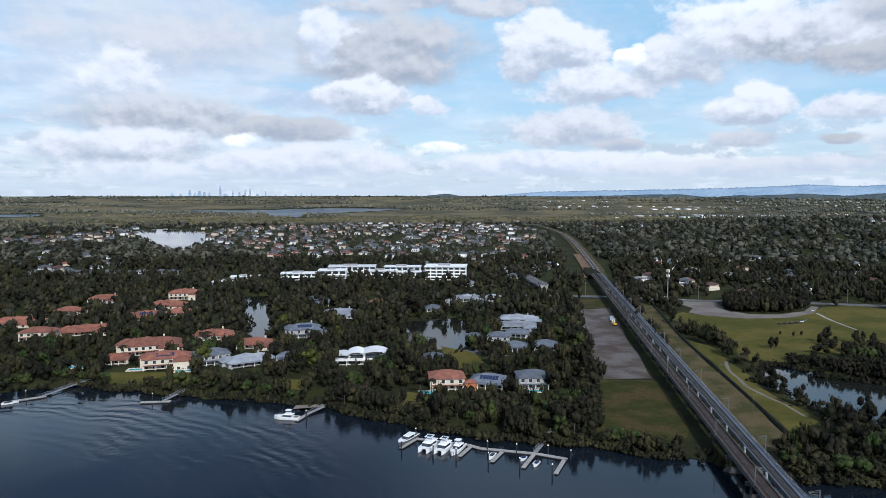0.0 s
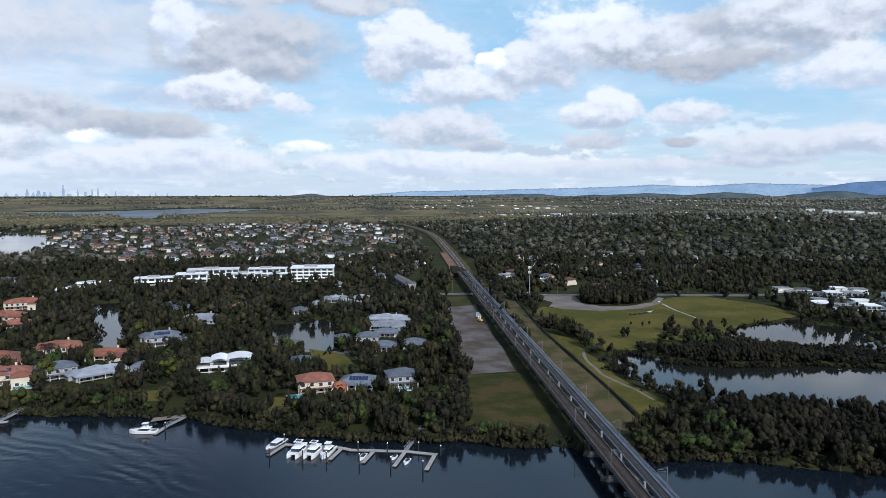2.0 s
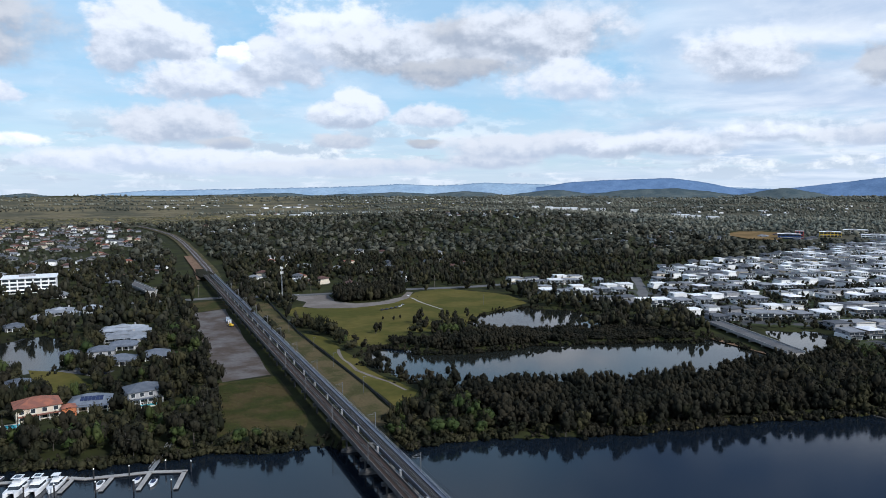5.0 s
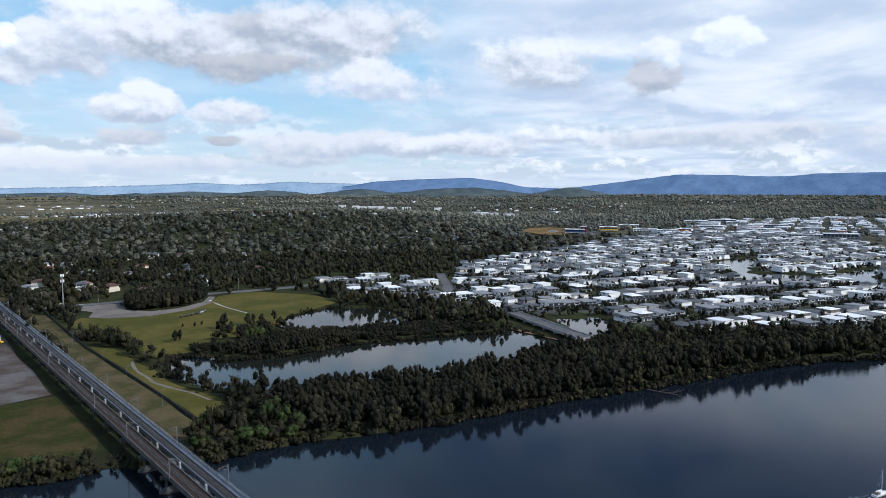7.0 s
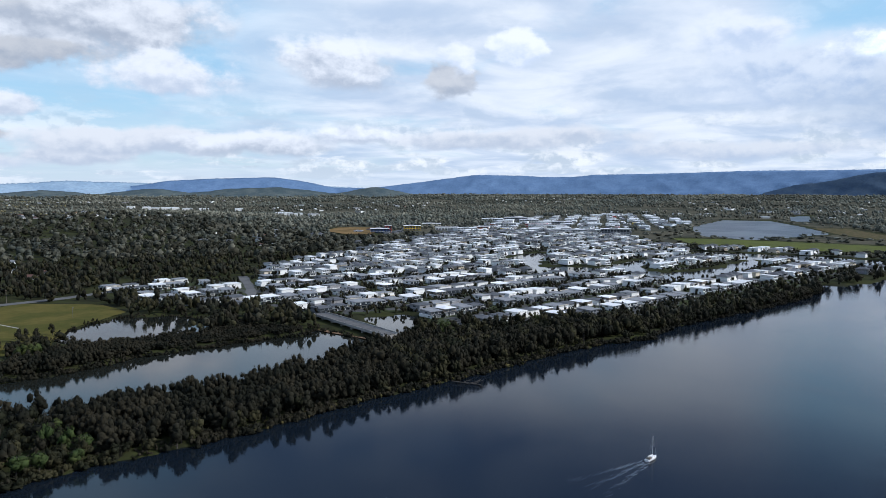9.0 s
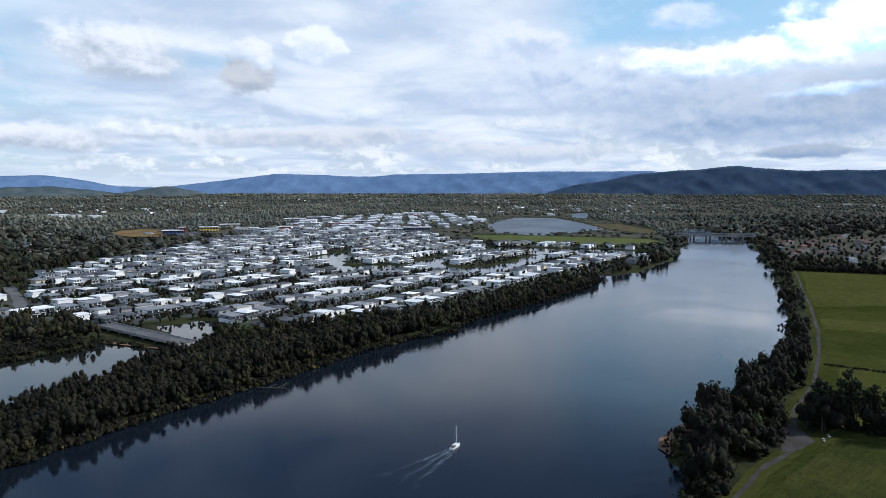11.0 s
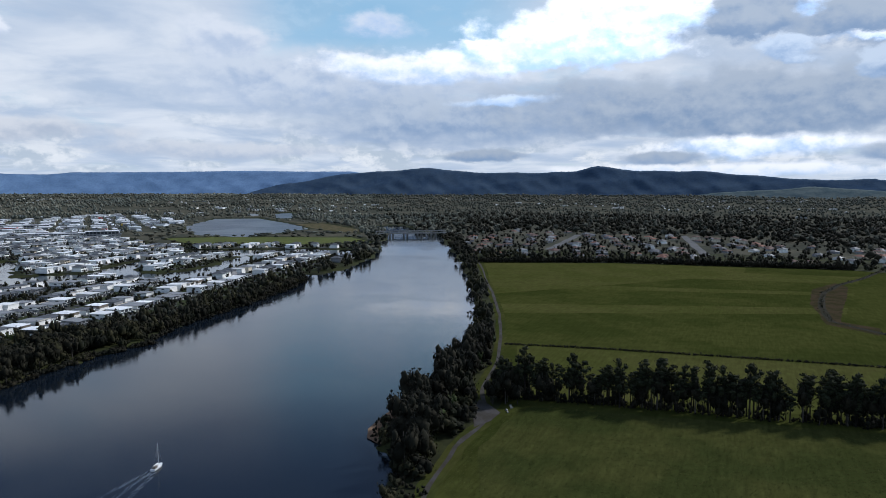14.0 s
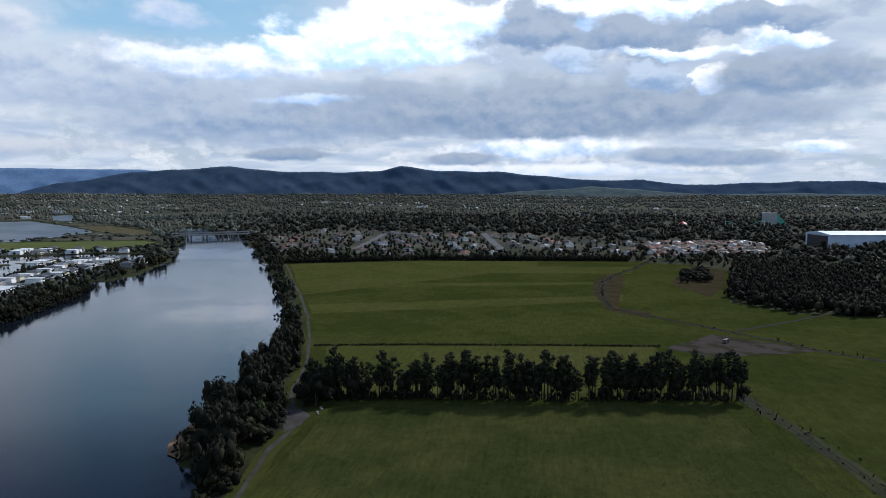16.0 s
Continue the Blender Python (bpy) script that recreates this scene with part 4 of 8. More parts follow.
def hip_roof(w, d, z, rise_, over=0.7):
    """A hipped roof with a fascia, ridge along the longer side."""
    bm = bmesh.new()
    x, y = w / 2 + over, d / 2 + over
    e = max(x, y) - min(x, y)
    if x >= y:
        ridge_ = [(-e, 0), (e, 0)]
    else:
        ridge_ = [(0, -e), (0, e)]
    low = [bm.verts.new(p) for p in ((-x, -y, z), (x, -y, z), (x, y, z), (-x, y, z))]
    mid = [bm.verts.new((p.co.x, p.co.y, z + 0.25)) for p in low]
    top = [bm.verts.new((px, py, z + 0.25 + rise_)) for px, py in ridge_]
    bm.faces.new(low[::-1])
    for q in range(4):
        bm.faces.new((low[q], low[(q + 1) % 4], mid[(q + 1) % 4], mid[q]))
    if x >= y:
        bm.faces.new((mid[0], mid[1], top[1], top[0]))
        bm.faces.new((mid[2], mid[3], top[0], top[1]))
        bm.faces.new((mid[1], mid[2], top[1]))
        bm.faces.new((mid[3], mid[0], top[0]))
    else:
        bm.faces.new((mid[1], mid[2], top[1], top[0]))
        bm.faces.new((mid[3], mid[0], top[0], top[1]))
        bm.faces.new((mid[0], mid[1], top[0]))
        bm.faces.new((mid[2], mid[3], top[1]))
    return bm


def windows(house, w, d, levels, z0=0.0, step=3.0, gap=4.2, tall=1.4, front_tall=1.9):
    """Framed panes on the four walls, each one a part of its own."""
    for level in range(levels):
        z = z0 + 0.9 + step * level
        count = max(2, int(w / gap))
        for q in range(count):
            x = -w / 2 + w * (q + 0.5) / count
            pane = part("window", boxes((x - 0.95, x + 0.95, -d / 2 - 0.09, -d / 2 + 0.04, z - 0.35, z - 0.35 + front_tall)), M["glass"], house)
            part("window_frame", boxes((x - 1.08, x + 1.08, -d / 2 - 0.05, -d / 2 + 0.03, z - 0.47, z - 0.35 + front_tall + 0.12)), M["white"], pane)
        for side in (-1, 1):
            for q in range(2):
                y = -d / 2 + d * (q + 0.5) / 2
                part("window", boxes((min(side * (w / 2 + 0.08), side * (w / 2 - 0.04)), max(side * (w / 2 + 0.08), side * (w / 2 - 0.04)), y - 0.8, y + 0.8, z, z + tall)), M["glass"], house)


def hip_house(w, d, levels, roof, wall, solar=False, wing=False, label=""):
    """A house with rendered walls and a hipped roof; front to -y."""
    h = 3.0 * levels
    house = thing("house", label, "house", "houses by the river")
    part("wall", boxes((-w / 2, w / 2, -d / 2, d / 2, -0.3, h)), M[wall], house)
    rise_ = min(w, d) * 0.22
    part("roof", hip_roof(w, d, h, rise_), M[roof], house)
    windows(house, w, d, levels)
    part("door", boxes((-0.55, 0.55, -d / 2 - 0.12, -d / 2 + 0.03, 0.0, 2.1)), M["timber"], house)
    # a verandah with posts along the front
    part("verandah_roof", boxes((-w / 2 + 0.8, w / 2 - 0.8, -d / 2 - 3.0, -d / 2 - 0.72, 2.75, 2.95)), M[roof], house)
    for q in range(5):
        x = -w / 2 + 1.2 + (w - 2.4) * q / 4
        part("post", boxes((x - 0.16, x + 0.16, -d / 2 - 2.9, -d / 2 - 2.58, -0.3, 2.75)), M["white"], house)
    part("terrace", boxes((-w / 2, w / 2, -d / 2 - 4.2, -d / 2 - 0.002, -0.5, -0.05)), M["concrete"], house)
    if wing:
        ww, wd = w * 0.42, d * 0.8
        wx, wy = w * 0.36, -d * 0.55
        bm = boxes((wx - ww / 2, wx + ww / 2, wy - wd / 2, wy + wd / 2, -0.3, h - 0.6))
        part("wing", bm, M[wall], house)
        roof_bm = hip_roof(ww, wd, h - 0.6, rise_ * 0.6, 0.6)
        bmesh.ops.translate(roof_bm, verts=roof_bm.verts, vec=(wx, wy, 0))
        part("wing_roof", roof_bm, M[roof], house)
        # a lower block behind the other end, and a raised block over the middle
        for name, bx, by, bw, bd, bh in (("side_block", -w * 0.40, d * 0.34, w * 0.34, d * 0.75, h - 0.3), ("middle_block", -w * 0.06, d * 0.05, w * 0.3, d * 0.62, h + 1.7)):
            part(name, boxes((bx - bw / 2, bx + bw / 2, by - bd / 2, by + bd / 2, -0.3, bh)), M[wall], house)
            roof_bm = hip_roof(bw, bd, bh, min(bw, bd) * 0.24, 0.7)
            bmesh.ops.translate(roof_bm, verts=roof_bm.verts, vec=(bx, by, 0))
            part(name + "_roof", roof_bm, M[roof], house)
        part("chimney", boxes((w * 0.2, w * 0.2 + 1.1, d * 0.12, d * 0.12 + 0.9, h, h + rise_ + 1.3)), M[wall], house)
        for q in range(2):
            x = wx - ww / 4 + ww / 2 * q
            part("window", boxes((x - 0.9, x + 0.9, wy - wd / 2 - 0.08, wy - wd / 2 + 0.03, 0.6, 2.3)), M["glass"], house)
    if solar:
        slope = rise_ / (min(w, d) / 2 + 0.7)
        for q in range(6):
            x = -w * 0.22 + q * 1.75
            bm = bmesh.new()
            y0, y1 = -d * 0.36, -d * 0.16
            z0, z1 = (h + 0.33 + (d / 2 + 0.7 + y) * slope for y in (y0, y1))
            prism(bm, [[(x, y0, z0), (x + 1.6, y0, z0), (x + 1.6, y1, z1), (x, y1, z1)], [(x, y0, z0 + 0.1), (x + 1.6, y0, z0 + 0.1), (x + 1.6, y1, z1 + 0.1), (x, y1, z1 + 0.1)]])
            part("solar_panel", bm, M["solar"], house)
    return house


def modern_house(w, d, kind, label):
    """A two-storey house of the estate: stacked boxes, flat or low skillion roofs, wide panes and a balcony."""
    wall, upper, roof = [("white", "white", "roof_pale"), ("white", "grey", "roof_mid"), ("grey", "white", "roof_mid"), ("white", "white", "roof_grey"),
                         ("cream", "white", "roof_mid"), ("white", "white", "roof_mid"), ("grey", "grey", "roof_grey"), ("white", "timber", "roof_pale")][kind % 8]
    house = thing("estate_house", label, "house", "houses of the estate")
    part("wall", boxes((-w / 2, w / 2, -d / 2, d / 2, -0.3, 3.1)), M[wall], house)
    back = d * (0.16 if kind % 2 else 0.08)
    shift = w * (0.06 if kind % 3 else -0.05)
    ux0, ux1, uy0, uy1 = -w / 2 + max(shift, 0) + 0.15, w / 2 + min(shift, 0) - 0.15, -d / 2 + back, d / 2 - 0.15
    part("upper_storey", boxes((ux0, ux1, uy0, uy1, 3.1, 6.4)), M[upper], house)
    if kind % 4 == 3 or kind == 6:
        bm = hip_roof(ux1 - ux0, uy1 - uy0, 6.4, 1.5, 0.6)
        bmesh.ops.translate(bm, verts=bm.verts, vec=((ux0 + ux1) / 2, (uy0 + uy1) / 2, 0))
        part("roof", bm, M[roof], house)
    else:
        bm = bmesh.new()
        tilt = 0.7 if kind % 2 else 0.15
        ring = lambda z: [(ux0 - 0.6, uy0 - 0.9, z), (ux1 + 0.6, uy0 - 0.9, z), (ux1 + 0.6, uy1 + 0.5, z + tilt), (ux0 - 0.6, uy1 + 0.5, z + tilt)]
        prism(bm, [ring(6.42), ring(6.75)])
        part("roof", bm, M[roof], house)
        part("parapet", boxes((ux0 - 0.1, ux1 + 0.1, uy1 - 0.3, uy1 - 0.1, 6.4, 7.4)), M[wall], house)
    part("porch_roof", boxes((-w / 2 - 0.4, w / 2 + 0.4, -d / 2 - 1.6, -d / 2 + back - 0.004, 3.1, 3.35)), M["roof_mid" if kind % 2 else roof], house)
    third = w / 3
    for q in range(3):
        x = -w / 2 + third * (q + 0.5)
        name, mat = ("garage_door", M["grey"]) if q == kind % 3 and kind % 2 else ("window", M["glass"])
        part(name, boxes((x - third * 0.4, x + third * 0.4, -d / 2 - 0.08, -d / 2 + 0.03, 0.1, 2.5)), mat, house)
    for q in range(3):
        x = ux0 + (ux1 - ux0) * (q + 0.5) / 3
        part("window", boxes((x - third * 0.38, x + third * 0.38, uy0 - 0.08, uy0 + 0.03, 3.7 if q != 1 else 3.3, 5.8)), M["glass"], house)
    for side in (-1, 1):
        xs = (ux1 - 0.04, ux1 + 0.07) if side > 0 else (ux0 - 0.07, ux0 + 0.04)
        part("window", boxes((*xs, -1.6, 1.6, 4.0, 5.5)), M["glass"], house)
        xs = (w / 2 - 0.04, w / 2 + 0.07) if side > 0 else (-w / 2 - 0.07, -w / 2 + 0.04)
        part("window", boxes((*xs, -d * 0.3, -d * 0.3 + 2.0, 0.8, 2.3)), M["glass"], house)
    part("balustrade", boxes((-w / 2 - 0.3, w / 2 + 0.3, -d / 2 - 1.5, -d / 2 - 1.42, 3.35, 4.3)), M["glass"], house)
    for x in (-w / 2 + 0.1, w / 2 - 0.1):
        part("column", boxes((x - 0.2, x + 0.2, -d / 2 - 1.5, -d / 2 - 1.1, -0.3, 3.1)), M[wall], house)
    return house


HOUSE_SPOTS = []
LABELS = {"roof_light": "light grey metal roof", "roof_slate": "blue grey tiled roof", "wall_dull": "dull white rendered", "terracotta": "terracotta tiled roof", "roof_grey": "dark grey tiled roof", "roof_pale": "pale metal roof",
          "cream": "cream rendered", "white": "white rendered", "grey": "grey rendered", "orange": "orange and cream rendered"}
RIVER_HOUSES = [(-343, 565, 36, 16, 1, -6, "terracotta", "cream"), (-296, 510, 23, 14, 2, -10, "terracotta", "cream"), (-270, 532, 38, 16, 1, -21, "terracotta", "cream"), (-331, 689, 31, 16, 1, -3, "terracotta", "wall_dull"),
                (-260, 708, 30, 16, 2, -10, "terracotta", "cream"), (-257, 655, 31, 14, 1, 4, "terracotta", "cream"), (-252, 595, 29, 16, 1, -26, "terracotta", "wall_dull"), (-230, 612, 23, 14, 1, 0, "terracotta", "wall_dull"),
                (-197, 469, 38, 18, 2, -19, "terracotta", "cream"), (-171, 431, 28, 15, 2, -17, "terracotta", "cream"), (-208, 440, 18, 12, 1, -12, "terracotta", "cream"), (-164, 500, 26, 15, 2, -21, "terracotta", "cream")]
MORE_HOUSES = [(-130, 486, 25, 14, 1, 1, "terracotta", "cream"), (-147, 440, 21, 14, 2, -29, "roof_slate", "grey"), (-122, 437, 30, 14, 1, -33, "roof_light", "wall_dull"), (-100, 447, 12, 12, 1, 4, "roof_slate", "grey"),
               (-104, 523, 25, 16, 2, -18, "roof_slate", "wall_dull"), (-88, 608, 29, 16, 1, -4, "roof_light", "wall_dull"), (-63, 669, 15, 12, 1, 17, "terracotta", "cream"), (2, 386, 19, 15, 2, -5, "terracotta", "cream"),
               (26, 389, 20, 16, 1, 14, "roof_slate", "cream"), (50, 388, 17, 14, 2, -4, "roof_slate", "wall_dull")]
LANE_HOUSES = [(40, 497, 15, 12, 2, 10, "roof_slate", "wall_dull"), (23, 508, 13, 12, 1, 2, "roof_slate", "wall_dull"), (50, 478, 16, 13, 1, 18, "roof_slate", "grey"), (71, 482, 16, 14, 1, 9, "roof_slate", "grey"),
               (60, 552, 28, 13, 1, 7, "roof_light", "wall_dull"), (64, 581, 31, 12, 1, 7, "roof_light", "grey"), (56, 523, 17, 12, 1, 13, "roof_slate", "wall_dull"), (26, 695, 25, 14, 1, 1, "roof_light", "wall_dull"),
               (49, 680, 14, 12, 2, 7, "roof_light", "wall_dull"), (8, 668, 15, 12, 1, 11, "roof_light", "cream"), (-9, 635, 15, 12, 1, -10, "roof_slate", "grey"), (-125, 689, 17, 12, 1, 25, "roof_slate", "wall_dull"), (-6, 444, 12, 14, 1, 0, "roof_slate", "grey"),
               (-112, 668, 16, 12, 1, 15, "roof_slate", "grey"), (-330, 620, 24, 14, 1, 12, "terracotta", "cream")]
for q, (x, y, w, d, levels, turn, roof, wall) in enumerate(RIVER_HOUSES + MORE_HOUSES + LANE_HOUSES):
    storeys = "one-storey" if levels == 1 else "two-storey"
    ob = hip_house(w, d, levels, roof, wall, solar=q in (6, 9, 16, 20), wing=w > 24, label=f"{storeys} {LABELS[wall]} house with a {LABELS[roof]}")
    ob.matrix_world = pose(x, y, LAND + 0.05, 0, 0, -turn)
    HOUSE_SPOTS.append((x, y, 0.56 * max(w, d) + 3))


# the white house with vaulted roofs
def vaulted_house():
    house = thing("vaulted_house", "large white house with three vaulted white roofs and dark glass", "house", at=pose(-52, 440, LAND, 0, 0, 4))
    part("wall", boxes((-16, 16, -6, 8, -0.3, 3.4)), M["white"], house)
    part("upper_storey", boxes((-8, 12, -4, 7, 3.4, 6.2)), M["white"], house)
    for x0, x1, y0, y1, z, up in ((-17, -6, -6, 8, 4.2, 2.0), (-8, 3, -7.5, 8.5, 5.6, 2.6), (1, 17, -8, 8.5, 6.0, 2.6)):
        bm = bmesh.new()
        rings = []
        for s in range(11):
            a = s / 10
            x = x0 + (x1 - x0) * a
            zz = z + up * math.sin(math.pi * (0.12 + 0.76 * a))
            rings.append([(x, y0, zz), (x, y1, zz), (x, y1, zz + 0.35), (x, y0, zz + 0.35)])
        prism(bm, rings)
        part("vault_roof", bm, M["roof_pale"], house, smooth=False)
    for x0, x1, z0, z1 in ((-15, -9, 0.4, 2.8), (-7, 0, 0.4, 3.0), (2, 11, 0.4, 3.0), (-6.5, 1.5, 3.7, 6.0)):
        part("window", boxes((x0, x1, -6.08, -5.96, z0, min(z1, 3.2))) if z0 < 3 else boxes((x0, x1, -4.08, -3.96, z0, z1)), M["glass"], house)
    part("gable_glass", boxes((3, 11.5, -4.1, -3.97, 3.6, 6.15)), M["glass"], house)
    for q in range(6):
        part("column", boxes((-14 + q * 5.4, -13.6 + q * 5.4, -9, -8.6, -0.3, 3.3)), M["white"], house)
    part("balcony_slab", boxes((-16, 14, -9.4, -6.1, 3.3, 3.6)), M["white"], house)
    HOUSE_SPOTS.append((-52, 440, 19))


vaulted_house()


# orange wing beside the terracotta villa
def villa_wing():
    wing = thing("garden_pavilion", "small orange rendered pavilion with a terracotta roof", "pavilion", at=pose(15, 379, LAND, 0, 0, 5))
    part("wall", boxes((-3, 3, -3, 3, -0.3, 4.2)), M["orange"], wing)
    part("roof", hip_roof(6, 6, 4.2, 1.4, 0.5), M["terracotta"], wing)
    part("window", boxes((-1.2, 1.2, -3.08, -2.97, 0.8, 2.6)), M["glass"], wing)
    HOUSE_SPOTS.append((15, 379, 5))


villa_wing()


# pools and lawns
def pool(x, y, w, d, turn):
    ob = thing("swimming_pool", "turquoise swimming pool with a pale paved rim", "pool", "pools", pose(x, y, LAND, 0, 0, turn))
    part("rim", boxes((-w / 2 - 1.2, w / 2 + 1.2, -d / 2 - 1.2, -d / 2, 0, 0.35), (-w / 2 - 1.2, w / 2 + 1.2, d / 2, d / 2 + 1.2, 0, 0.35), (-w / 2 - 1.2, -w / 2, -d / 2, d / 2, 0, 0.35), (w / 2, w / 2 + 1.2, -d / 2, d / 2, 0, 0.35)), M["cream"], ob)
    part("pool_water", boxes((-w / 2 + 0.003, w / 2 - 0.003, -d / 2 + 0.003, d / 2 - 0.003, 0, 0.22)), M["pool"], ob)
    HOUSE_SPOTS.append((x, y, max(w, d) * 0.5 + 3))


for spot in ((-222, 428, 16, 7, 10), (-186, 421, 9, 5, 8), (-155, 419, 13, 6, 15), (-7, 372, 10, 6, 0), (51, 376, 8, 4, 5)):
    pool(*spot)
BANK_LAWN = [(-205, 414), (-153, 416), (-142, 389), (-189, 389)]
VILLA_LAWN = [(-22, 376), (-2, 366), (-8, 350), (-28, 350)]
HILL_LAWN = [(-2, 488), (20, 470), (30, 421), (2, 424)]
TENNIS = [(14, 475), (26, 478), (43, 460), (33, 448)]
WEST_LAWN = [(-100, 400), (-78, 398), (-76, 378), (-100, 382)]
for name, outline, mat, label in (("bank_lawn", BANK_LAWN, "grass", "mown lawn above the river wall"), ("villa_lawn", VILLA_LAWN, "grass", "garden lawn sloping to the river"), ("hill_lawn", HILL_LAWN, "grass", "rough green lawn by the pond"),
                                  ("west_lawn", WEST_LAWN, "grass", "small lawn among trees")):
    sheet(name, outline, M[mat], 0.06, label, "lawn")
sheet("tennis_court", TENNIS, M["asphalt"], 0.12, "worn grey tennis court", "court")


# ---- shops and offices ----
def office_block(x, y, w, d, h, turn, wall="white", label="long white flat-roofed shop building with dark glazing", levels=2, name="shop_building"):
    ob = thing(name, label, "building", "shops and offices", pose(x, y, LAND, 0, 0, -turn))
    part("wall", boxes((-w / 2, w / 2, -d / 2, d / 2, -0.3, h)), M[wall], ob)
    part("roof", boxes((-w / 2 - 1, w / 2 + 1, -d / 2 - 1.5, d / 2 + 1, h + 0.003, h + 0.6)), M["roof_pale"], ob)
    part("roof_plant", boxes((-w * 0.2, w * 0.1, -d * 0.1, d * 0.25, h + 0.6, h + 2.4)), M["grey"], ob)
    step = h / levels
    for level in range(levels):
        n_win = max(2, int(w / 7))
        for q in range(n_win):
            x0 = -w / 2 + w * (q + 0.1) / n_win
            part("window", boxes((x0, x0 + w / n_win * 0.8, -d / 2 - 0.1, -d / 2 + 0.04, level * step + 0.9, level * step + step - 0.8)), M["glass"], ob)
    part("awning", boxes((-w / 2, w / 2, -d / 2 - 3, -d / 2 - 0.004, min(3.4, h - 0.5), min(3.65, h - 0.25))), M["white"], ob)
    HOUSE_SPOTS.append((x, y, 0.5 * max(w, d) + 4))
    return ob


for row in ((-176, 862, 44, 18, 8, -6, 2), (-138, 878, 34, 20, 10, -4, 2), (-118, 915, 60, 22, 11, -4, 2), (-78, 884, 40, 18, 8.5, 0, 2), (-52, 912, 46, 18, 11, 3, 2), (-38, 886, 24, 14, 7, 4, 1)):
    office_block(*row[:6], levels=row[6])
office_block(4, 872, 50, 34, 16, 4, "white", "four-storey white office block with bands of windows", 4, "office_block")
office_block(-240, 852, 34, 14, 5, -10, levels=1)
office_block(-249, 813, 34, 14, 4, -9, levels=1, label="low white shed with a flat roof")

# ---- railway viaducts ----
RAIL_AZ = 6.756
ALONG = Vector((math.sin(radians(RAIL_AZ)), math.cos(radians(RAIL_AZ)), 0))
RAIL_START = Vector((107.16, 230.48, 0))   # on the outer edge of the older viaduct
DECK = 9.0


def railway_place(across, along, z=0.0):
    """A pose on the line: metres to its side and along it; x across, y along."""
    side = Vector((ALONG.y, -ALONG.x, 0))
    p = RAIL_START + side * across + ALONG * along
    return pose(p.x, p.y, z, 0, 0, -RAIL_AZ)


S0, S1 = -330.0, 640.0


def viaduct(name, across, width, label, bed, walkway):
    ob = thing(name, label, "railway bridge", "railway viaducts", railway_place(across, 0, 0))
    part("deck", boxes((0, width, S0, S1, DECK - 1.6, DECK - 0.55), (0.8, width - 0.8, S0, S1, DECK - 2.6, DECK - 1.6)), M["old_concrete"], ob)
    part("track_bed", boxes((0.45, width - 0.45 - walkway, S0, S1, DECK - 0.547, DECK - 0.25)), M[bed], ob)
    edge = M["old_concrete"] if not walkway else M["deck_blue"]
    part("parapet", boxes((0.0, 0.3, S0, S1, DECK - 0.547, DECK + 0.35)), edge, ob)
    part("parapet", boxes((width - 0.3, width, S0, S1, DECK - 0.547, DECK + 0.35)), edge, ob)
    if walkway:
        part("walkway", boxes((width - 0.35 - walkway, width - 0.302, S0, S1, DECK - 0.547, DECK + 0.05)), M["deck_blue"], ob, "pale blue grey walkway")
        part("handrail", boxes((width - 0.2, width - 0.12, S0, S1, DECK + 1.25, DECK + 1.35), (width - 0.2, width - 0.12, S0, S1, DECK + 0.8, DECK + 0.87)), M["steel"], ob)
        rail_posts = bmesh.new()
        for q in range(int((420 - S0) / 3)):
            y = S0 + q * 3
            box(rail_posts, width - 0.2, width - 0.12, y, y + 0.08, DECK + 0.35, DECK + 1.3)
        part("handrail_posts", rail_posts, M["steel"], ob)
    middle = (0.45 + width - 0.45 - walkway) / 2
    for track in (0.0,):
        for r in (-0.55, 0.55):
            x = middle + track + r
            part("rail", boxes((x - 0.05, x + 0.05, S0, S1, DECK - 0.1, DECK + 0.06)), M["rail"], ob)
        for r in (-0.3, 0.2):
            part("guard_rail", boxes((middle + track + r, middle + track + r + 0.1, S0, S1, DECK - 0.1, DECK + 0.02)), M["rail"], ob)
    bed_mat = M["sleeper" if not walkway else "old_concrete"]
    far_bed, one, single = bmesh.new(), boxes((-1.1, 1.1, 0, 0.26, DECK - 0.25, DECK - 0.1)), bpy.data.meshes.new("sleeper")
    one.to_mesh(single)
    single.materials.append(bed_mat)
    y = S0
    while y < 330:
        for track in (0.0,):
            if -60 < y < 0:
                piece = new("sleeper", single)
                piece.parent = ob
                piece.location = (middle + track, y, 0)
            else:
                box(far_bed, middle + track - 1.1, middle + track + 1.1, y, y + 0.26, DECK - 0.25, DECK - 0.1)
        y += 1.4
    tagged(part("sleeper_bed", far_bed, bed_mat, ob), kind="stuff")
    return ob


viaduct("railway_viaduct", 0.0, 5.4, "older concrete railway viaduct with brown ballast and steel rails", "ballast", 0.0)
viaduct("railway_viaduct", 7.9, 5.6, "newer concrete railway viaduct with a pale blue walkway", "bed_grey", 1.3)


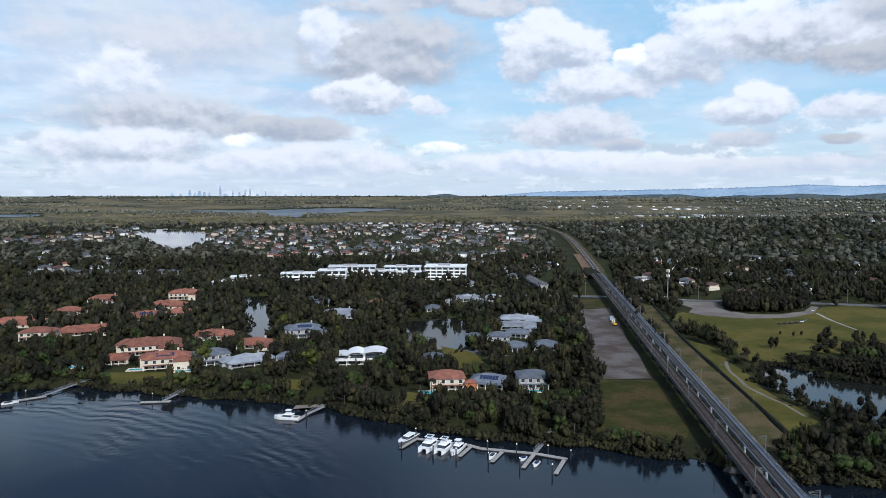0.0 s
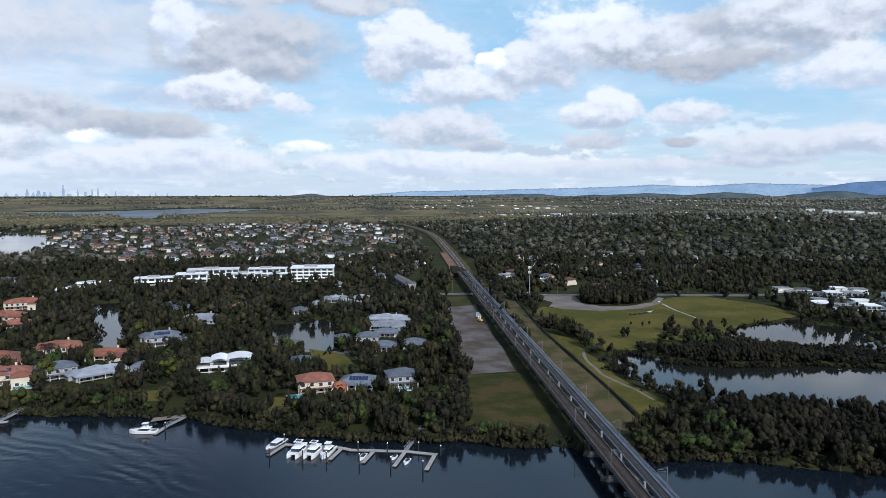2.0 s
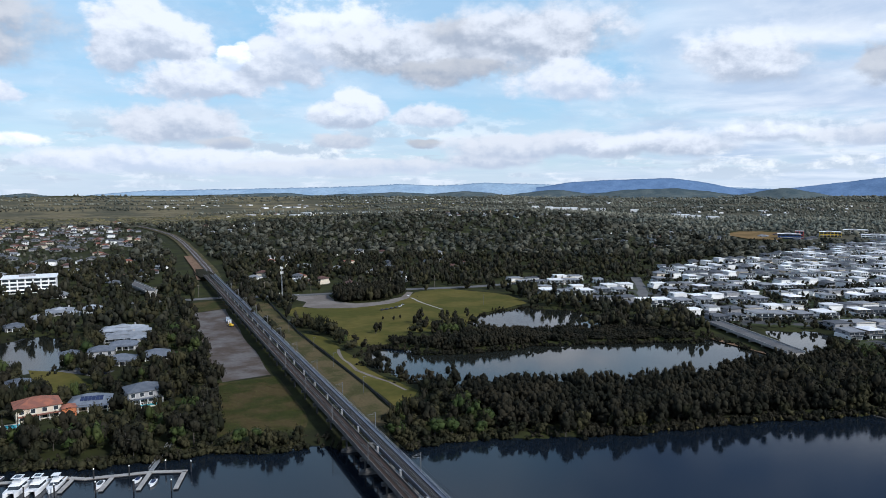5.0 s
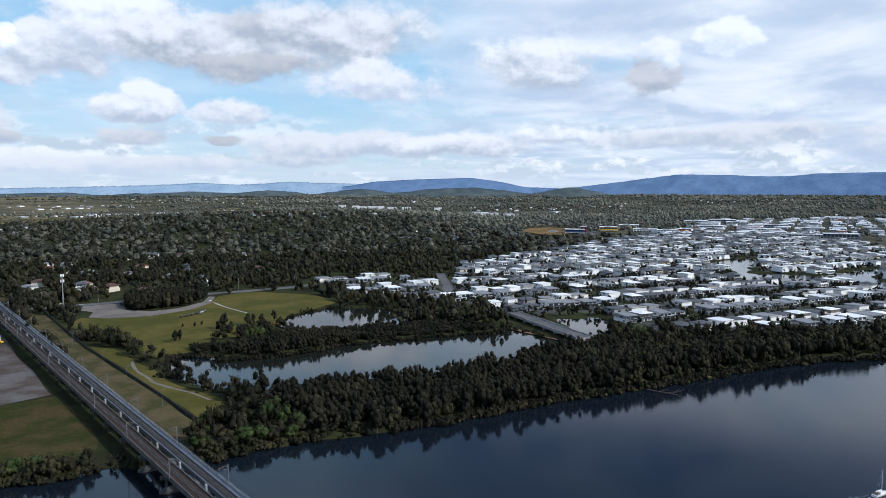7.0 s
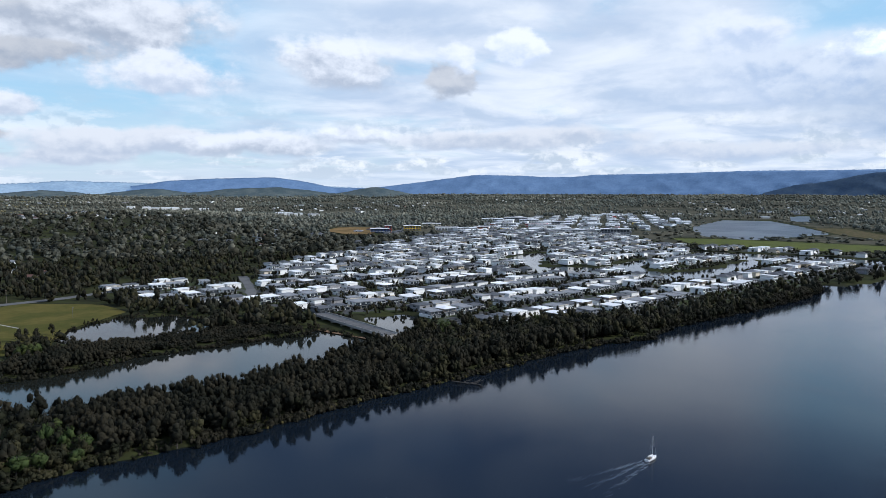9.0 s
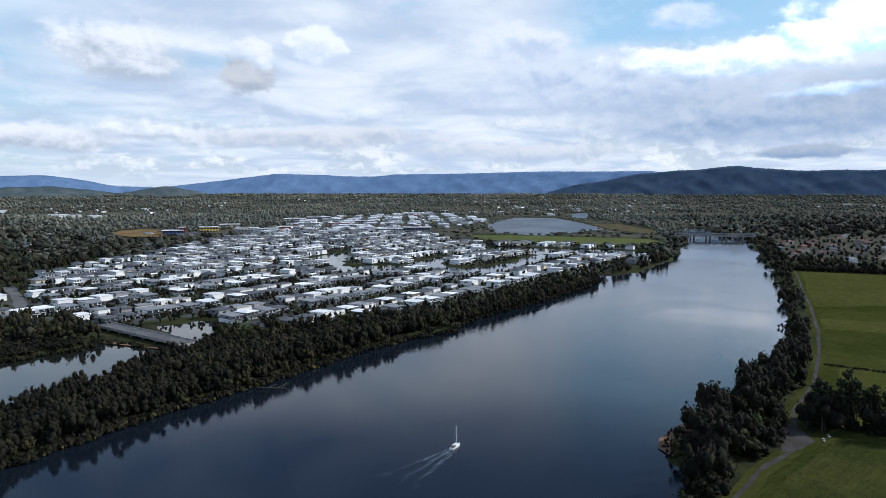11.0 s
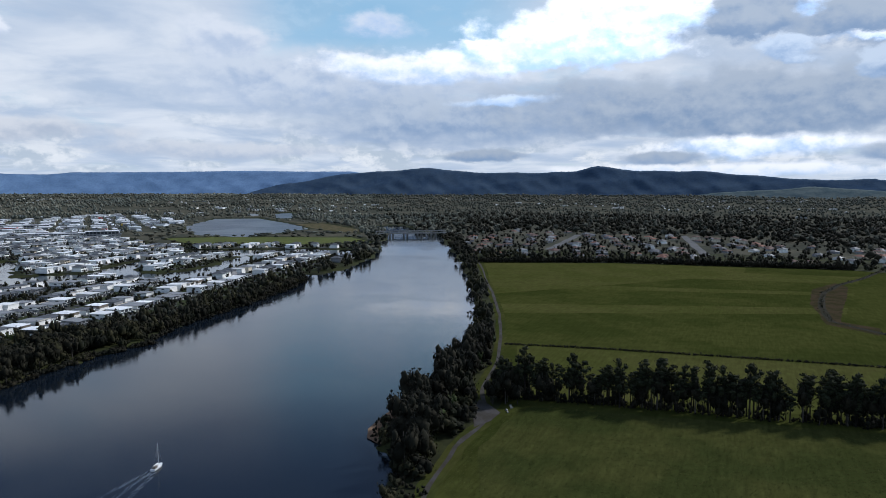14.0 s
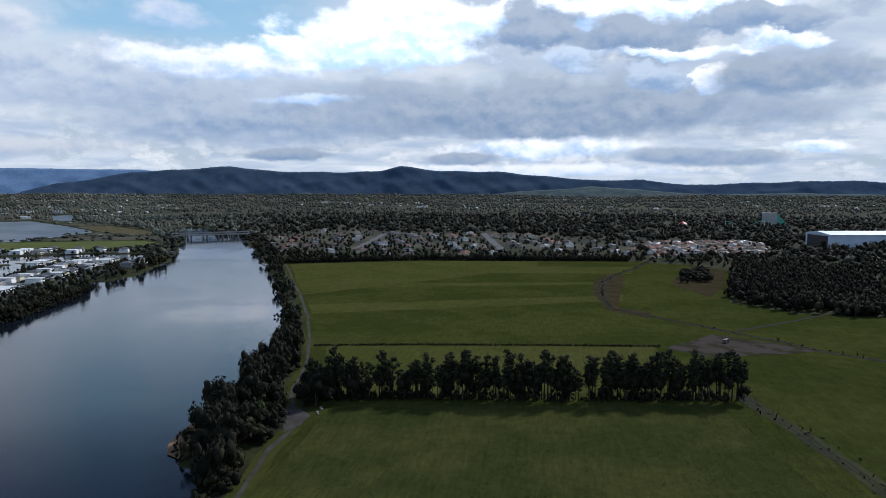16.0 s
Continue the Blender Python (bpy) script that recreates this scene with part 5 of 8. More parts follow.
def pier():
    ob = thing("viaduct_pier", "concrete pier of paired columns with a headstock", "pier", "piers of the viaducts")
    part("headstock", boxes((-0.4, 13.8, -0.7, 0.7, DECK - 3.75, DECK - 2.603)), M["old_concrete"], ob)
    for x in (1.6, 4.7, 9.0, 11.9):
        bm = bmesh.new()
        tube(bm, x, 0, -2.0, DECK - 3.752, 0.48, sides=10)
        part("column", bm, M["old_concrete"], ob)
    bm = bmesh.new()
    tube(bm, 6.7, 0, DECK - 2.6, DECK + 0.9, 0.42, sides=12)
    tube(bm, 6.7, 0, DECK + 0.9, DECK + 1.15, 0.5, 0.44, sides=12)
    part("pedestal", bm, M["wall_dull"], ob, "white painted round pedestal between the decks")
    return ob


first = pier()
PIER_AT = [-316 + 25.4 * q for q in range(33)]
first.matrix_world = railway_place(0, PIER_AT[0])
for s in PIER_AT[1:]:
    copy_thing(first, railway_place(0, s))


def pile_cap():
    ob = thing("pile_cap", "wide concrete pile cap standing in the river", "pile cap", "pile caps in the river")
    bm = bmesh.new()
    ring = lambda k, z: [(6.5 + k * 7.6 * math.cos(6.2832 * q / 12), k * 2.4 * math.sin(6.2832 * q / 12), z) for q in range(12)]
    prism(bm, [ring(1.0, -1.0), ring(1.0, 0.9), ring(0.93, 1.2)])
    part("cap", bm, M["old_concrete"], ob)
    return ob


cap = pile_cap()
cap.matrix_world = railway_place(0, PIER_AT[13])
for s in PIER_AT[8:13] + PIER_AT[14:15]:
    copy_thing(cap, railway_place(0, s))


def catenary_mast():
    ob = thing("catenary_mast", "galvanised overhead line mast with a bracket arm", "mast", "overhead line masts")
    part("post", boxes((-0.14, 0.14, -0.14, 0.14, DECK - 1.5, DECK + 7.0)), M["mast_steel"], ob)
    bm = bmesh.new()
    rod(bm, (0, 0, DECK + 6.3), (3.4, 0, DECK + 6.0), 0.06)
    rod(bm, (0, 0, DECK + 6.9), (3.4, 0, DECK + 6.1), 0.04)
    rod(bm, (0, 0, DECK + 5.2), (3.3, 0, DECK + 5.6), 0.05)
    part("bracket", bm, M["mast_steel"], ob)
    return ob


mast = catenary_mast()
mast.matrix_world = railway_place(-0.25, -300)
for q in range(1, 17):
    copy_thing(mast, railway_place(-0.25, -300 + 50.8 * q))
for q in range(17):
    p = railway_place(13.75, -318 + 50.8 * q)
    copy_thing(mast, p @ pose(0, 0, 0, 0, 0, 180))
for x in (2.2, 10.0):
    wire = thing("contact_wire", "thin overhead contact wire above the tracks", "wire", "overhead wires", railway_place(0, 0))
    bm = boxes((x - 0.025, x + 0.025, S0, S1, DECK + 5.6, DECK + 5.65), (x - 0.025, x + 0.025, S0, S1, DECK + 6.6, DECK + 6.65))
    part("wire", bm, M["black"], wire)

# the line beyond the road runs on a low bank and bends away
LINE = [(193, 866), (212, 975), (242, 1215), (268, 1450), (289, 1707), (298, 2012), (290, 2260)]
def terrain_band(name, line, width, mat, lift, label, category, shift=0.0):
    """A band along a line that follows the rise of the land."""
    pts = []
    for (ax, ay), (bx, by) in zip(line, line[1:]):
        for q in range(8):
            pts.append((ax + (bx - ax) * q / 8 + shift, ay + (by - ay) * q / 8))
    edge = ribbon(pts, width)
    half = len(edge) // 2
    left, right = edge[:half], edge[half:][::-1]
    v = []
    for (ax, ay), (bx, by), (cx, cy) in zip(left, right, pts):
        z = LAND + lift + float(rise(np.array([cx]), np.array([cy]))[0])
        for x, y in ((ax, ay), (bx, by)):
            v.append([float(c) for c in squash(x, y, z)[:3]])
    f = [(2 * q, 2 * q + 1, 2 * q + 3, 2 * q + 2) for q in range(half - 1)]
    return structure(name, mesh_np(name, v, np.array(f)[:, ::-1], mat), label, category)


terrain_band("railway_bank", LINE, 22, M["dry_grass"], 1.4, "bare dry banks beside the railway", "railway")
terrain_band("railway_cutting", LINE[:3], 12, M["sand"], 1.7, "bare brown earth cutting beside the railway", "railway", -12.0)
terrain_band("railway_line", LINE, 10, M["ballast_pale"], 2.4, "double railway line on ballast", "railway")
for off in (-3.1, -2.0, 2.0, 3.1):
    terrain_band("railway_rails", LINE, 0.5, M["rail"], 2.55, "worn steel rail of the railway line", "railway", off)
ramp_bm = bmesh.new()
prism(ramp_bm, [[(-3, 640, 0), (17, 640, 0), (17, 640, DECK - 2.7), (-3, 640, DECK - 2.7)], [(-6, 760, 0), (20, 760, 0), (14, 760, 3.4), (1, 760, 3.4)]])
bank = part("embankment", ramp_bm, M["track"], None)
bank.matrix_world = railway_place(0, 0)
tagged(bank, "earth bank that carries the railway down to the ground", "embankment", kind="structure")


# ---- road bridge, canal bridge, high bridge ----
def road_bridge(name, a, b, width, z, spans, label, deck_mat="concrete"):
    (ax, ay), (bx, by) = a, b
    length, az = math.hypot(bx - ax, by - ay), math.degrees(math.atan2(bx - ax, by - ay))
    ob = thing(name, label, "bridge", at=pose(ax, ay, 0, 0, 0, -az))
    part("deck", boxes((-width / 2, width / 2, 0, length, z - 1.0, z)), M[deck_mat], ob)
    part("roadway", boxes((-width / 2 + 1.5, width / 2 - 1.5, 0, length, z + 0.003, z + 0.06)), M["asphalt"], ob)
    for s in (-1, 1):
        part("parapet", boxes((min(s * width / 2, s * (width / 2 - 0.35)), max(s * width / 2, s * (width / 2 - 0.35)), 0, length, z + 0.003, z + 1.1)), M["concrete"], ob)
    for q in range(spans + 1):
        y = length * q / spans
        part("pier", boxes((-width / 2 + 1, width / 2 - 1, y - 0.6, y + 0.6, -2, z - 1.003)), M["concrete"], ob)
    return ob


road_bridge("canal_bridge", (476, 372), (429, 270), 13, 4.5, 7, "low concrete road bridge over the canal mouth")
sheet("canal_beach", [(434, 343), (450, 340), (437, 274), (421, 277)], M["sand"], -0.9, "bare brown beach below the canal bridge", "beach")
road_bridge("river_bridge", (1586, -180), (1596, -345), 16, 9.5, 5, "long concrete road bridge over the river")
road_bridge("river_bridge", (1640, -180), (1650, -345), 14, 11.0, 5, "second concrete road bridge over the river")
OVER = [(100, 866), (110, 768)]
road_bridge("overpass", OVER[0], OVER[1], 12, 7.0, 4, "curved concrete road overpass among trees")

# ---- marina and boats ----
def finger(name, a, b, width, label, group=""):
    (ax, ay), (bx, by) = a, b
    length, az = math.hypot(bx - ax, by - ay), math.degrees(math.atan2(bx - ax, by - ay))
    ob = thing(name, label, "pontoon", group, pose(ax, ay, 0, 0, 0, -az))
    part("deck", boxes((-width / 2, width / 2, 0, length, 0.35, 0.6)), M["concrete"], ob)
    part("float", boxes((-width / 2 + 0.25, width / 2 - 0.25, 0.2, length - 0.2, -0.4, 0.347)), M["black"], ob)
    for s in (-1, 1):
        part("rubbing_strip", boxes((s * width / 2 - 0.06, s * width / 2 + 0.06, 0, length, 0.42, 0.56)), M["timber"], ob)
    return ob


MAIN = [(-12, 305), (-5, 302), (11, 297), (16, 293), (39, 287), (51, 281)]
for a, b in zip(MAIN, MAIN[1:]):
    finger("pontoon_walkway", a, b, 2.4, "pale concrete floating walkway of the marina", "walkways of the marina")
for a, b in (((-12, 304), (-18, 293)), ((12, 295), (7, 284)), ((25, 289), (20, 278)), ((38, 286), (32, 272)), ((50, 281), (44, 266))):
    finger("pontoon_finger", a, b, 1.7, "narrow pale floating finger of the marina", "fingers of the marina")


def pile():
    ob = thing("mooring_pile", "black mooring pile with a white cap", "pile", "mooring piles")
    bm = bmesh.new()
    tube(bm, 0, 0, -3, 4.2, 0.26, sides=10)
    part("shaft", bm, M["black"], ob)
    bm = bmesh.new()
    tube(bm, 0, 0, 4.2, 4.75, 0.33, 0.02, sides=10)
    part("cap", bm, M["white"], ob)
    return ob


first = pile()
SPOTS = [(-17.5, 291.5), (-4, 287), (5.5, 283), (19, 291.5), (18.5, 278), (31, 288), (30.6, 272.5), (44, 286.5), (42.6, 266), (-12, 307), (52.5, 281)]
first.matrix_world = pose(*SPOTS[0], 0)
for x, y in SPOTS[1:]:
    copy_thing(first, pose(x, y, 0))


def gangway(a, b, za, zb, label):
    ob = thing("gangway", label, "gangway", "gangways")
    ax, ay, bx, by = *a, *b
    side = Vector((-(by - ay), bx - ax, 0)).normalized() * 0.9
    A, B = Vector((ax, ay, za)), Vector((bx, by, zb))
    bm = bmesh.new()
    prism(bm, [[tuple(A + side), tuple(A - side), tuple(A - side - Vector((0, 0, 0.2))), tuple(A + side - Vector((0, 0, 0.2)))], [tuple(B + side), tuple(B - side), tuple(B - side - Vector((0, 0, 0.2))), tuple(B + side - Vector((0, 0, 0.2)))]])
    part("deck", bm, M["steel"], ob)
    for s in (-1, 1):
        bm = bmesh.new()
        rod(bm, A + side * s + Vector((0, 0, 1.1)), B + side * s + Vector((0, 0, 1.1)), 0.06)
        for q in range(11):
            p = A.lerp(B, q / 10) + side * s
            rod(bm, p, p + Vector((0, 0, 1.1)), 0.04)
            if q < 10:
                rod(bm, p, A.lerp(B, (q + 1) / 10) + side * s + Vector((0, 0, 1.1)), 0.03)
        part("truss", bm, M["steel"], ob)
    return ob


gangway((39, 288.5), (50, 312), 0.7, 1.6, "steel truss gangway down to the pontoons")


def hull(length, beam, height, bow=0.35, y0=0.0):
    """A hull of lofted sections, its bow to +y."""
    bm = bmesh.new()
    rings = []
    for s in range(9):
        u = s / 8
        half = beam / 2 * (1 - max(0.0, (u - (1 - bow)) / bow) ** 2.2 * 0.97)
        half *= 0.9 + 0.1 * min(1, u * 4)
        deck = height * (1 + 0.28 * u * u)
        y = y0 - length / 2 + length * u
        keel = -0.4 + 0.55 * max(0, u - 0.8) * 5 * 0.8
        rings.append([(-half, y, deck), (-half * 0.86, y, 0.15), (-half * 0.2, y, keel), (half * 0.2, y, keel), (half * 0.86, y, 0.15), (half, y, deck)])
    return prism(bm, rings)


def loft(levels):
    """A cabin of stacked rectangles: half width, back, front, height."""
    bm = bmesh.new()
    return prism(bm, [[(-w, a, z), (w, a, z), (w * 0.82, b, z), (-w * 0.82, b, z)] for w, a, b, z in levels])


def cruiser(name, label, length, beam, tower=True, dark=False):
    ob = thing(name, label, "boat", "boats at the marina")
    part("hull", hull(length, beam, 1.35), M["boat" if not dark else "roof_grey"], ob)
    part("deck", hull(length * 0.985, beam * 0.97, 1.42), M["boat"], ob)
    b, l = beam / 2, length
    part("cabin_glass", loft([(b * 0.8, -l * 0.2, l * 0.2, 1.4), (b * 0.66, -l * 0.18, l * 0.1, 2.45)]), M["glass"], ob)
    part("cabin_top", loft([(b * 0.78, -l * 0.28, l * 0.11, 2.45), (b * 0.72, -l * 0.27, l * 0.08, 2.68)]), M["boat"], ob)
    if tower:
        part("flybridge", loft([(b * 0.62, -l * 0.16, l * 0.0, 2.68), (b * 0.62, -l * 0.16, l * 0.02, 3.3)]), M["boat"], ob)
        for sx in (-1, 1):
            for y in (-l * 0.15, -l * 0.01):
                part("stanchion", boxes((sx * b * 0.55 - 0.05, sx * b * 0.55 + 0.05, y - 0.05, y + 0.05, 3.3, 4.5)), M["steel"], ob)
        part("hardtop", boxes((-b * 0.62, b * 0.62, -l * 0.19, l * 0.03, 4.5, 4.65)), M["boat"], ob)
    part("cockpit", boxes((-b * 0.7, b * 0.7, -l * 0.47, -l * 0.3, 1.4, 1.52)), M["timber"], ob)
    bm = bmesh.new()
    for sx in (-1, 1):
        rod(bm, (sx * b * 0.9, l * 0.05, 2.2), (sx * b * 0.35, l * 0.44, 2.5), 0.03)
        for q in range(4):
            p = Vector((sx * b * 0.9, l * 0.05, 2.2)).lerp(Vector((sx * b * 0.35, l * 0.44, 2.5)), q / 3)
            rod(bm, (p.x, p.y, 1.4), p, 0.025)
    part("bow_rail", bm, M["steel"], ob)
    return ob


def catamaran(label, length, beam):
    ob = thing("power_catamaran", label, "boat", "boats at the marina")
    for s in (-1, 1):
        bm = hull(length, beam * 0.34, 1.5, 0.3)
        bmesh.ops.translate(bm, verts=bm.verts, vec=(s * beam * 0.33, 0, 0))
        part("hull", bm, M["boat"], ob)
    b, l = beam / 2, length
    part("bridge_deck", loft([(b * 0.95, -l * 0.46, l * 0.36, 1.2), (b * 0.95, -l * 0.46, l * 0.36, 1.75)]), M["boat"], ob)
    part("saloon_glass", loft([(b * 0.82, -l * 0.26, l * 0.22, 1.75), (b * 0.72, -l * 0.26, l * 0.13, 2.75)]), M["glass"], ob)
    part("saloon_roof", loft([(b * 0.86, -l * 0.4, l * 0.16, 2.75), (b * 0.8, -l * 0.4, l * 0.13, 3.0)]), M["boat"], ob)
    part("flybridge", loft([(b * 0.6, -l * 0.22, l * 0.0, 3.0), (b * 0.6, -l * 0.22, l * 0.03, 3.7)]), M["boat"], ob)
    for sx in (-1, 1):
        for y in (-l * 0.2, -l * 0.02):
            part("stanchion", boxes((sx * b * 0.5 - 0.05, sx * b * 0.5 + 0.05, y - 0.05, y + 0.05, 3.7, 4.9)), M["steel"], ob)
    part("hardtop", boxes((-b * 0.58, b * 0.58, -l * 0.25, l * 0.04, 4.9, 5.05)), M["boat"], ob)
    part("hardtop_glass", boxes((-b * 0.4, b * 0.4, -l * 0.2, -l * 0.02, 5.053, 5.09)), M["glass"], ob)
    return ob


def launch(name, label, length, beam, cover):
    ob = thing(name, label, "boat", "boats at the marina")
    part("hull", hull(length, beam, 0.8, 0.4), M["boat"], ob)
    part("cover" if cover else "windscreen", loft([(beam * 0.36, -length * 0.32, length * 0.18, 0.75), (beam * 0.24, -length * 0.28, length * 0.06, 1.35)]), M["solar" if cover else "glass"], ob)
    part("outboard", boxes((-0.25, 0.25, -length / 2 - 0.45, -length / 2 + 0.05, 0.1, 1.3)), M["black"], ob)
    return ob


cruiser("motor_cruiser", "sleek white and dark motor cruiser moored at a finger", 15.5, 4.6, tower=False, dark=True).matrix_world = pose(-15.5, 303.5, 0, 0, 0, 152)
catamaran("white power catamaran with a flybridge", 13.5, 5.6).matrix_world = pose(-6.2, 294.5, 0, 0, 0, 158)
catamaran("white power catamaran with colour bands on the hull", 12.5, 5.2).matrix_world = pose(0.2, 292.3, 0, 0, 0, 158)
cruiser("fishing_cruiser", "white game fishing cruiser with a flybridge and outriggers", 13.0, 4.4).matrix_world = pose(6.2, 291.5, 0, 0, 0, 158)
launch("speedboat", "small white open speedboat", 7.0, 2.5, False).matrix_world = pose(20.3, 284.3, 0, 0, 0, 158)
launch("inflatable_tender", "small grey covered tender", 4.5, 2.2, True).matrix_world = pose(33.0, 281.5, 0, 0, 0, 150)
launch("covered_runabout", "small white runabout under a blue cover", 6.0, 2.4, True).matrix_world = pose(37.6, 276.0, 0, 0, 0, 155)
cruiser("flybridge_cruiser", "white flybridge cruiser moored near the bank", 12.5, 4.2).matrix_world = pose(-75.5, 333.0, 0, 0, 0, 82)
finger("jetty_float", (-70, 329), (-67, 338), 2.2, "small dark floating jetty", "private jetties")
gangway((-67, 338), (-60, 348), 0.7, 1.6, "steel gangway from the bank to a jetty")
finger("jetty_float", (-157, 358), (-142, 360), 3.0, "dark timber floating jetty", "private jetties")
gangway((-146, 361), (-141, 375), 0.7, 1.6, "steel gangway from the bank to a jetty")
finger("jetty_float", (-228, 357), (-212, 369), 3.0, "long pale floating jetty", "private jetties")
gangway((-214, 368), (-203, 400), 0.7, 1.8, "long steel gangway from the bank to a jetty")
launch("tin_boat", "long low pale boat beside a jetty", 8.0, 2.3, False).matrix_world = pose(-224, 357, 0, 0, 0, -52)
copy_thing(first, pose(-221, 366, 0))
copy_thing(first, pose(-152, 361.5, 0))
copy_thing(first, pose(-66, 333, 0))
sheet("boat_deck", [(-74, 343), (-60, 347), (-61, 353), (-75, 350)], M["timber"], 0.15, "weathered timber deck at the bank", "deck")


# the small sailing boat under way, and its wake
def sailing_boat():
    ob = thing("sailing_boat", "small white sailing boat under bare mast", "boat", at=pose(287, 55.5, 0, 0, 0, -108))
    part("hull", hull(7.5, 2.4, 0.75, 0.45), M["boat"], ob)
    part("cabin", loft([(0.75, -0.8, 2.0, 0.8), (0.6, -0.6, 1.5, 1.35)]), M["boat"], ob)
    part("cockpit_cover", loft([(0.8, -3.0, -1.0, 0.85), (0.7, -2.8, -1.2, 1.6)]), M["timber"], ob)
    bm = bmesh.new()
    rod(bm, (0, 0.8, 0.8), (0, 0.8, 9.6), 0.09)
    part("mast", bm, M["white"], ob)
    bm = bmesh.new()
    rod(bm, (0, 0.7, 1.9), (0, -2.9, 2.0), 0.16)
    part("boom", bm, M["white"], ob, "boom with a furled white sail")
    bm = bmesh.new()
    for p in ((0, 3.7, 1.0), (0, -3.6, 0.9), (1.1, 0.6, 0.8), (-1.1, 0.6, 0.8)):
        rod(bm, (0, 0.8, 9.4), p, 0.025, 4)
    part("rigging", bm, M["steel"], ob)


sailing_boat()
bm = bmesh.new()
for s in (-1, 0, 1):
    for q in range(60):
        u = q / 60
        length, half = 1.0 + 1.6 * random.random(), (0.06 + 0.14 * random.random()) * (1.2 - u)
        back = 4 + 38 * u
        spread = s * (1.2 + back * 0.16) + random.uniform(-0.6, 0.6) * (1 + u * 2)
        if random.random() < u * 0.55:
            continue
        lean = 0.1 * s
        bm.faces.new([bm.verts.new((spread + dx + lean * dy, -back + dy, 0.03)) for dx, dy in ((-half, -length), (half, -length), (half * 0.6, length * 0.4), (-half * 0.6, length * 0.4))])
wake = part("boat_wake", bm, M["foam"], None)
wake.matrix_world = pose(287, 55.5, 0, 0, 0, -111)
tagged(wake, "thin streaks of foam in a small boat's wake", "foam", kind="stuff")

# ---- distance: ranges, hills and the skyline beyond ----
# azimuth and height of the crest, in degrees, as seen from the eye
RIDGE_PALE = [
    (3.5, -0.43), (7.6, -0.06), (14.2, 0.08), (20.4, 0.21), (23.6, 0.3), (27.4, 0.5), (30.5, 0.36), (34.0, 0.6),
    (37.9, 0.5), (39.8, 0.43), (41.1, 0.58), (53.0, 0.21), (56.6, 0.07),
]
RIDGE_BLUE = [
    (34.5, -0.11), (37.5, 0.11), (39.8, 0.43), (40.7, 0.62), (43.9, 0.8), (48.7, 0.94), (51.0, 0.62), (53.3, 0.12), (56.2, 0.07),
    (60.5, 0.6), (64.7, 1.15), (68.8, 1.08), (70.0, 0.97), (72.6, 0.97), (74.1, 1.14), (79.8, 1.22), (86.1, 1.38), (90.6, 1.35),
    (94.3, 1.39), (97.9, 0.9),
]
RIDGE_DARK = [
    (74.5, -0.8), (79.8, -0.44), (86.1, -0.07), (90.6, 0.57), (93.8, 1.21), (97.4, 1.44), (100.6, 1.7), (104.0, 1.33), (109.5, 1.3),
    (112.3, 1.41), (113.8, 1.85), (116.1, 1.54), (117.1, 1.43), (121.7, 1.39), (125.3, 1.03), (129.7, 0.67), (132.7, 0.76), (136.5, 0.32),
    (139.7, 0.45), (143.5, 0.57), (147.1, 0.64), (149.4, 0.51), (153.5, 0.24),
]
HILLS_WEST = [
    (-7.5, -0.62), (-3.8, -0.53), (-2.0, -0.48), (-0.9, -0.3), (0.3, -0.21), (1.4, -0.39), (3.0, -0.52), (9.4, -0.51), (12.4, -0.37),
    (15.5, -0.27), (18.4, -0.22), (20.6, -0.45), (22.4, -0.3), (23.8, -0.3), (27.0, -0.16), (30.1, -0.3),
    (32.3, -0.05), (34.5, -0.2), (35.8, -0.4), (39.8, 0.08), (42.5, -0.29), (45.3, 0.03), (48.9, 0.16), (51.7, -0.11),
    (53.3, -0.38), (56.6, 0.21), (58.8, -0.2), (60.8, -0.73),
]
HILLS_EAST = [
    (57.8, -0.03), (59.5, -0.46), (61.9, -0.75), (78.0, -0.71), (83.3, -0.35), (88.8, -0.48), (95.2, -0.51), (104.1, -0.44), (106.2, -0.3),
    (111.6, -0.7), (116.1, -0.67), (117.1, -0.71), (122.6, -0.24), (127.1, -0.0), (129.3, 0.23), (132.8, -0.03), (137.7, -0.41), (143.5, -0.25),
    (149.4, -0.34),
]


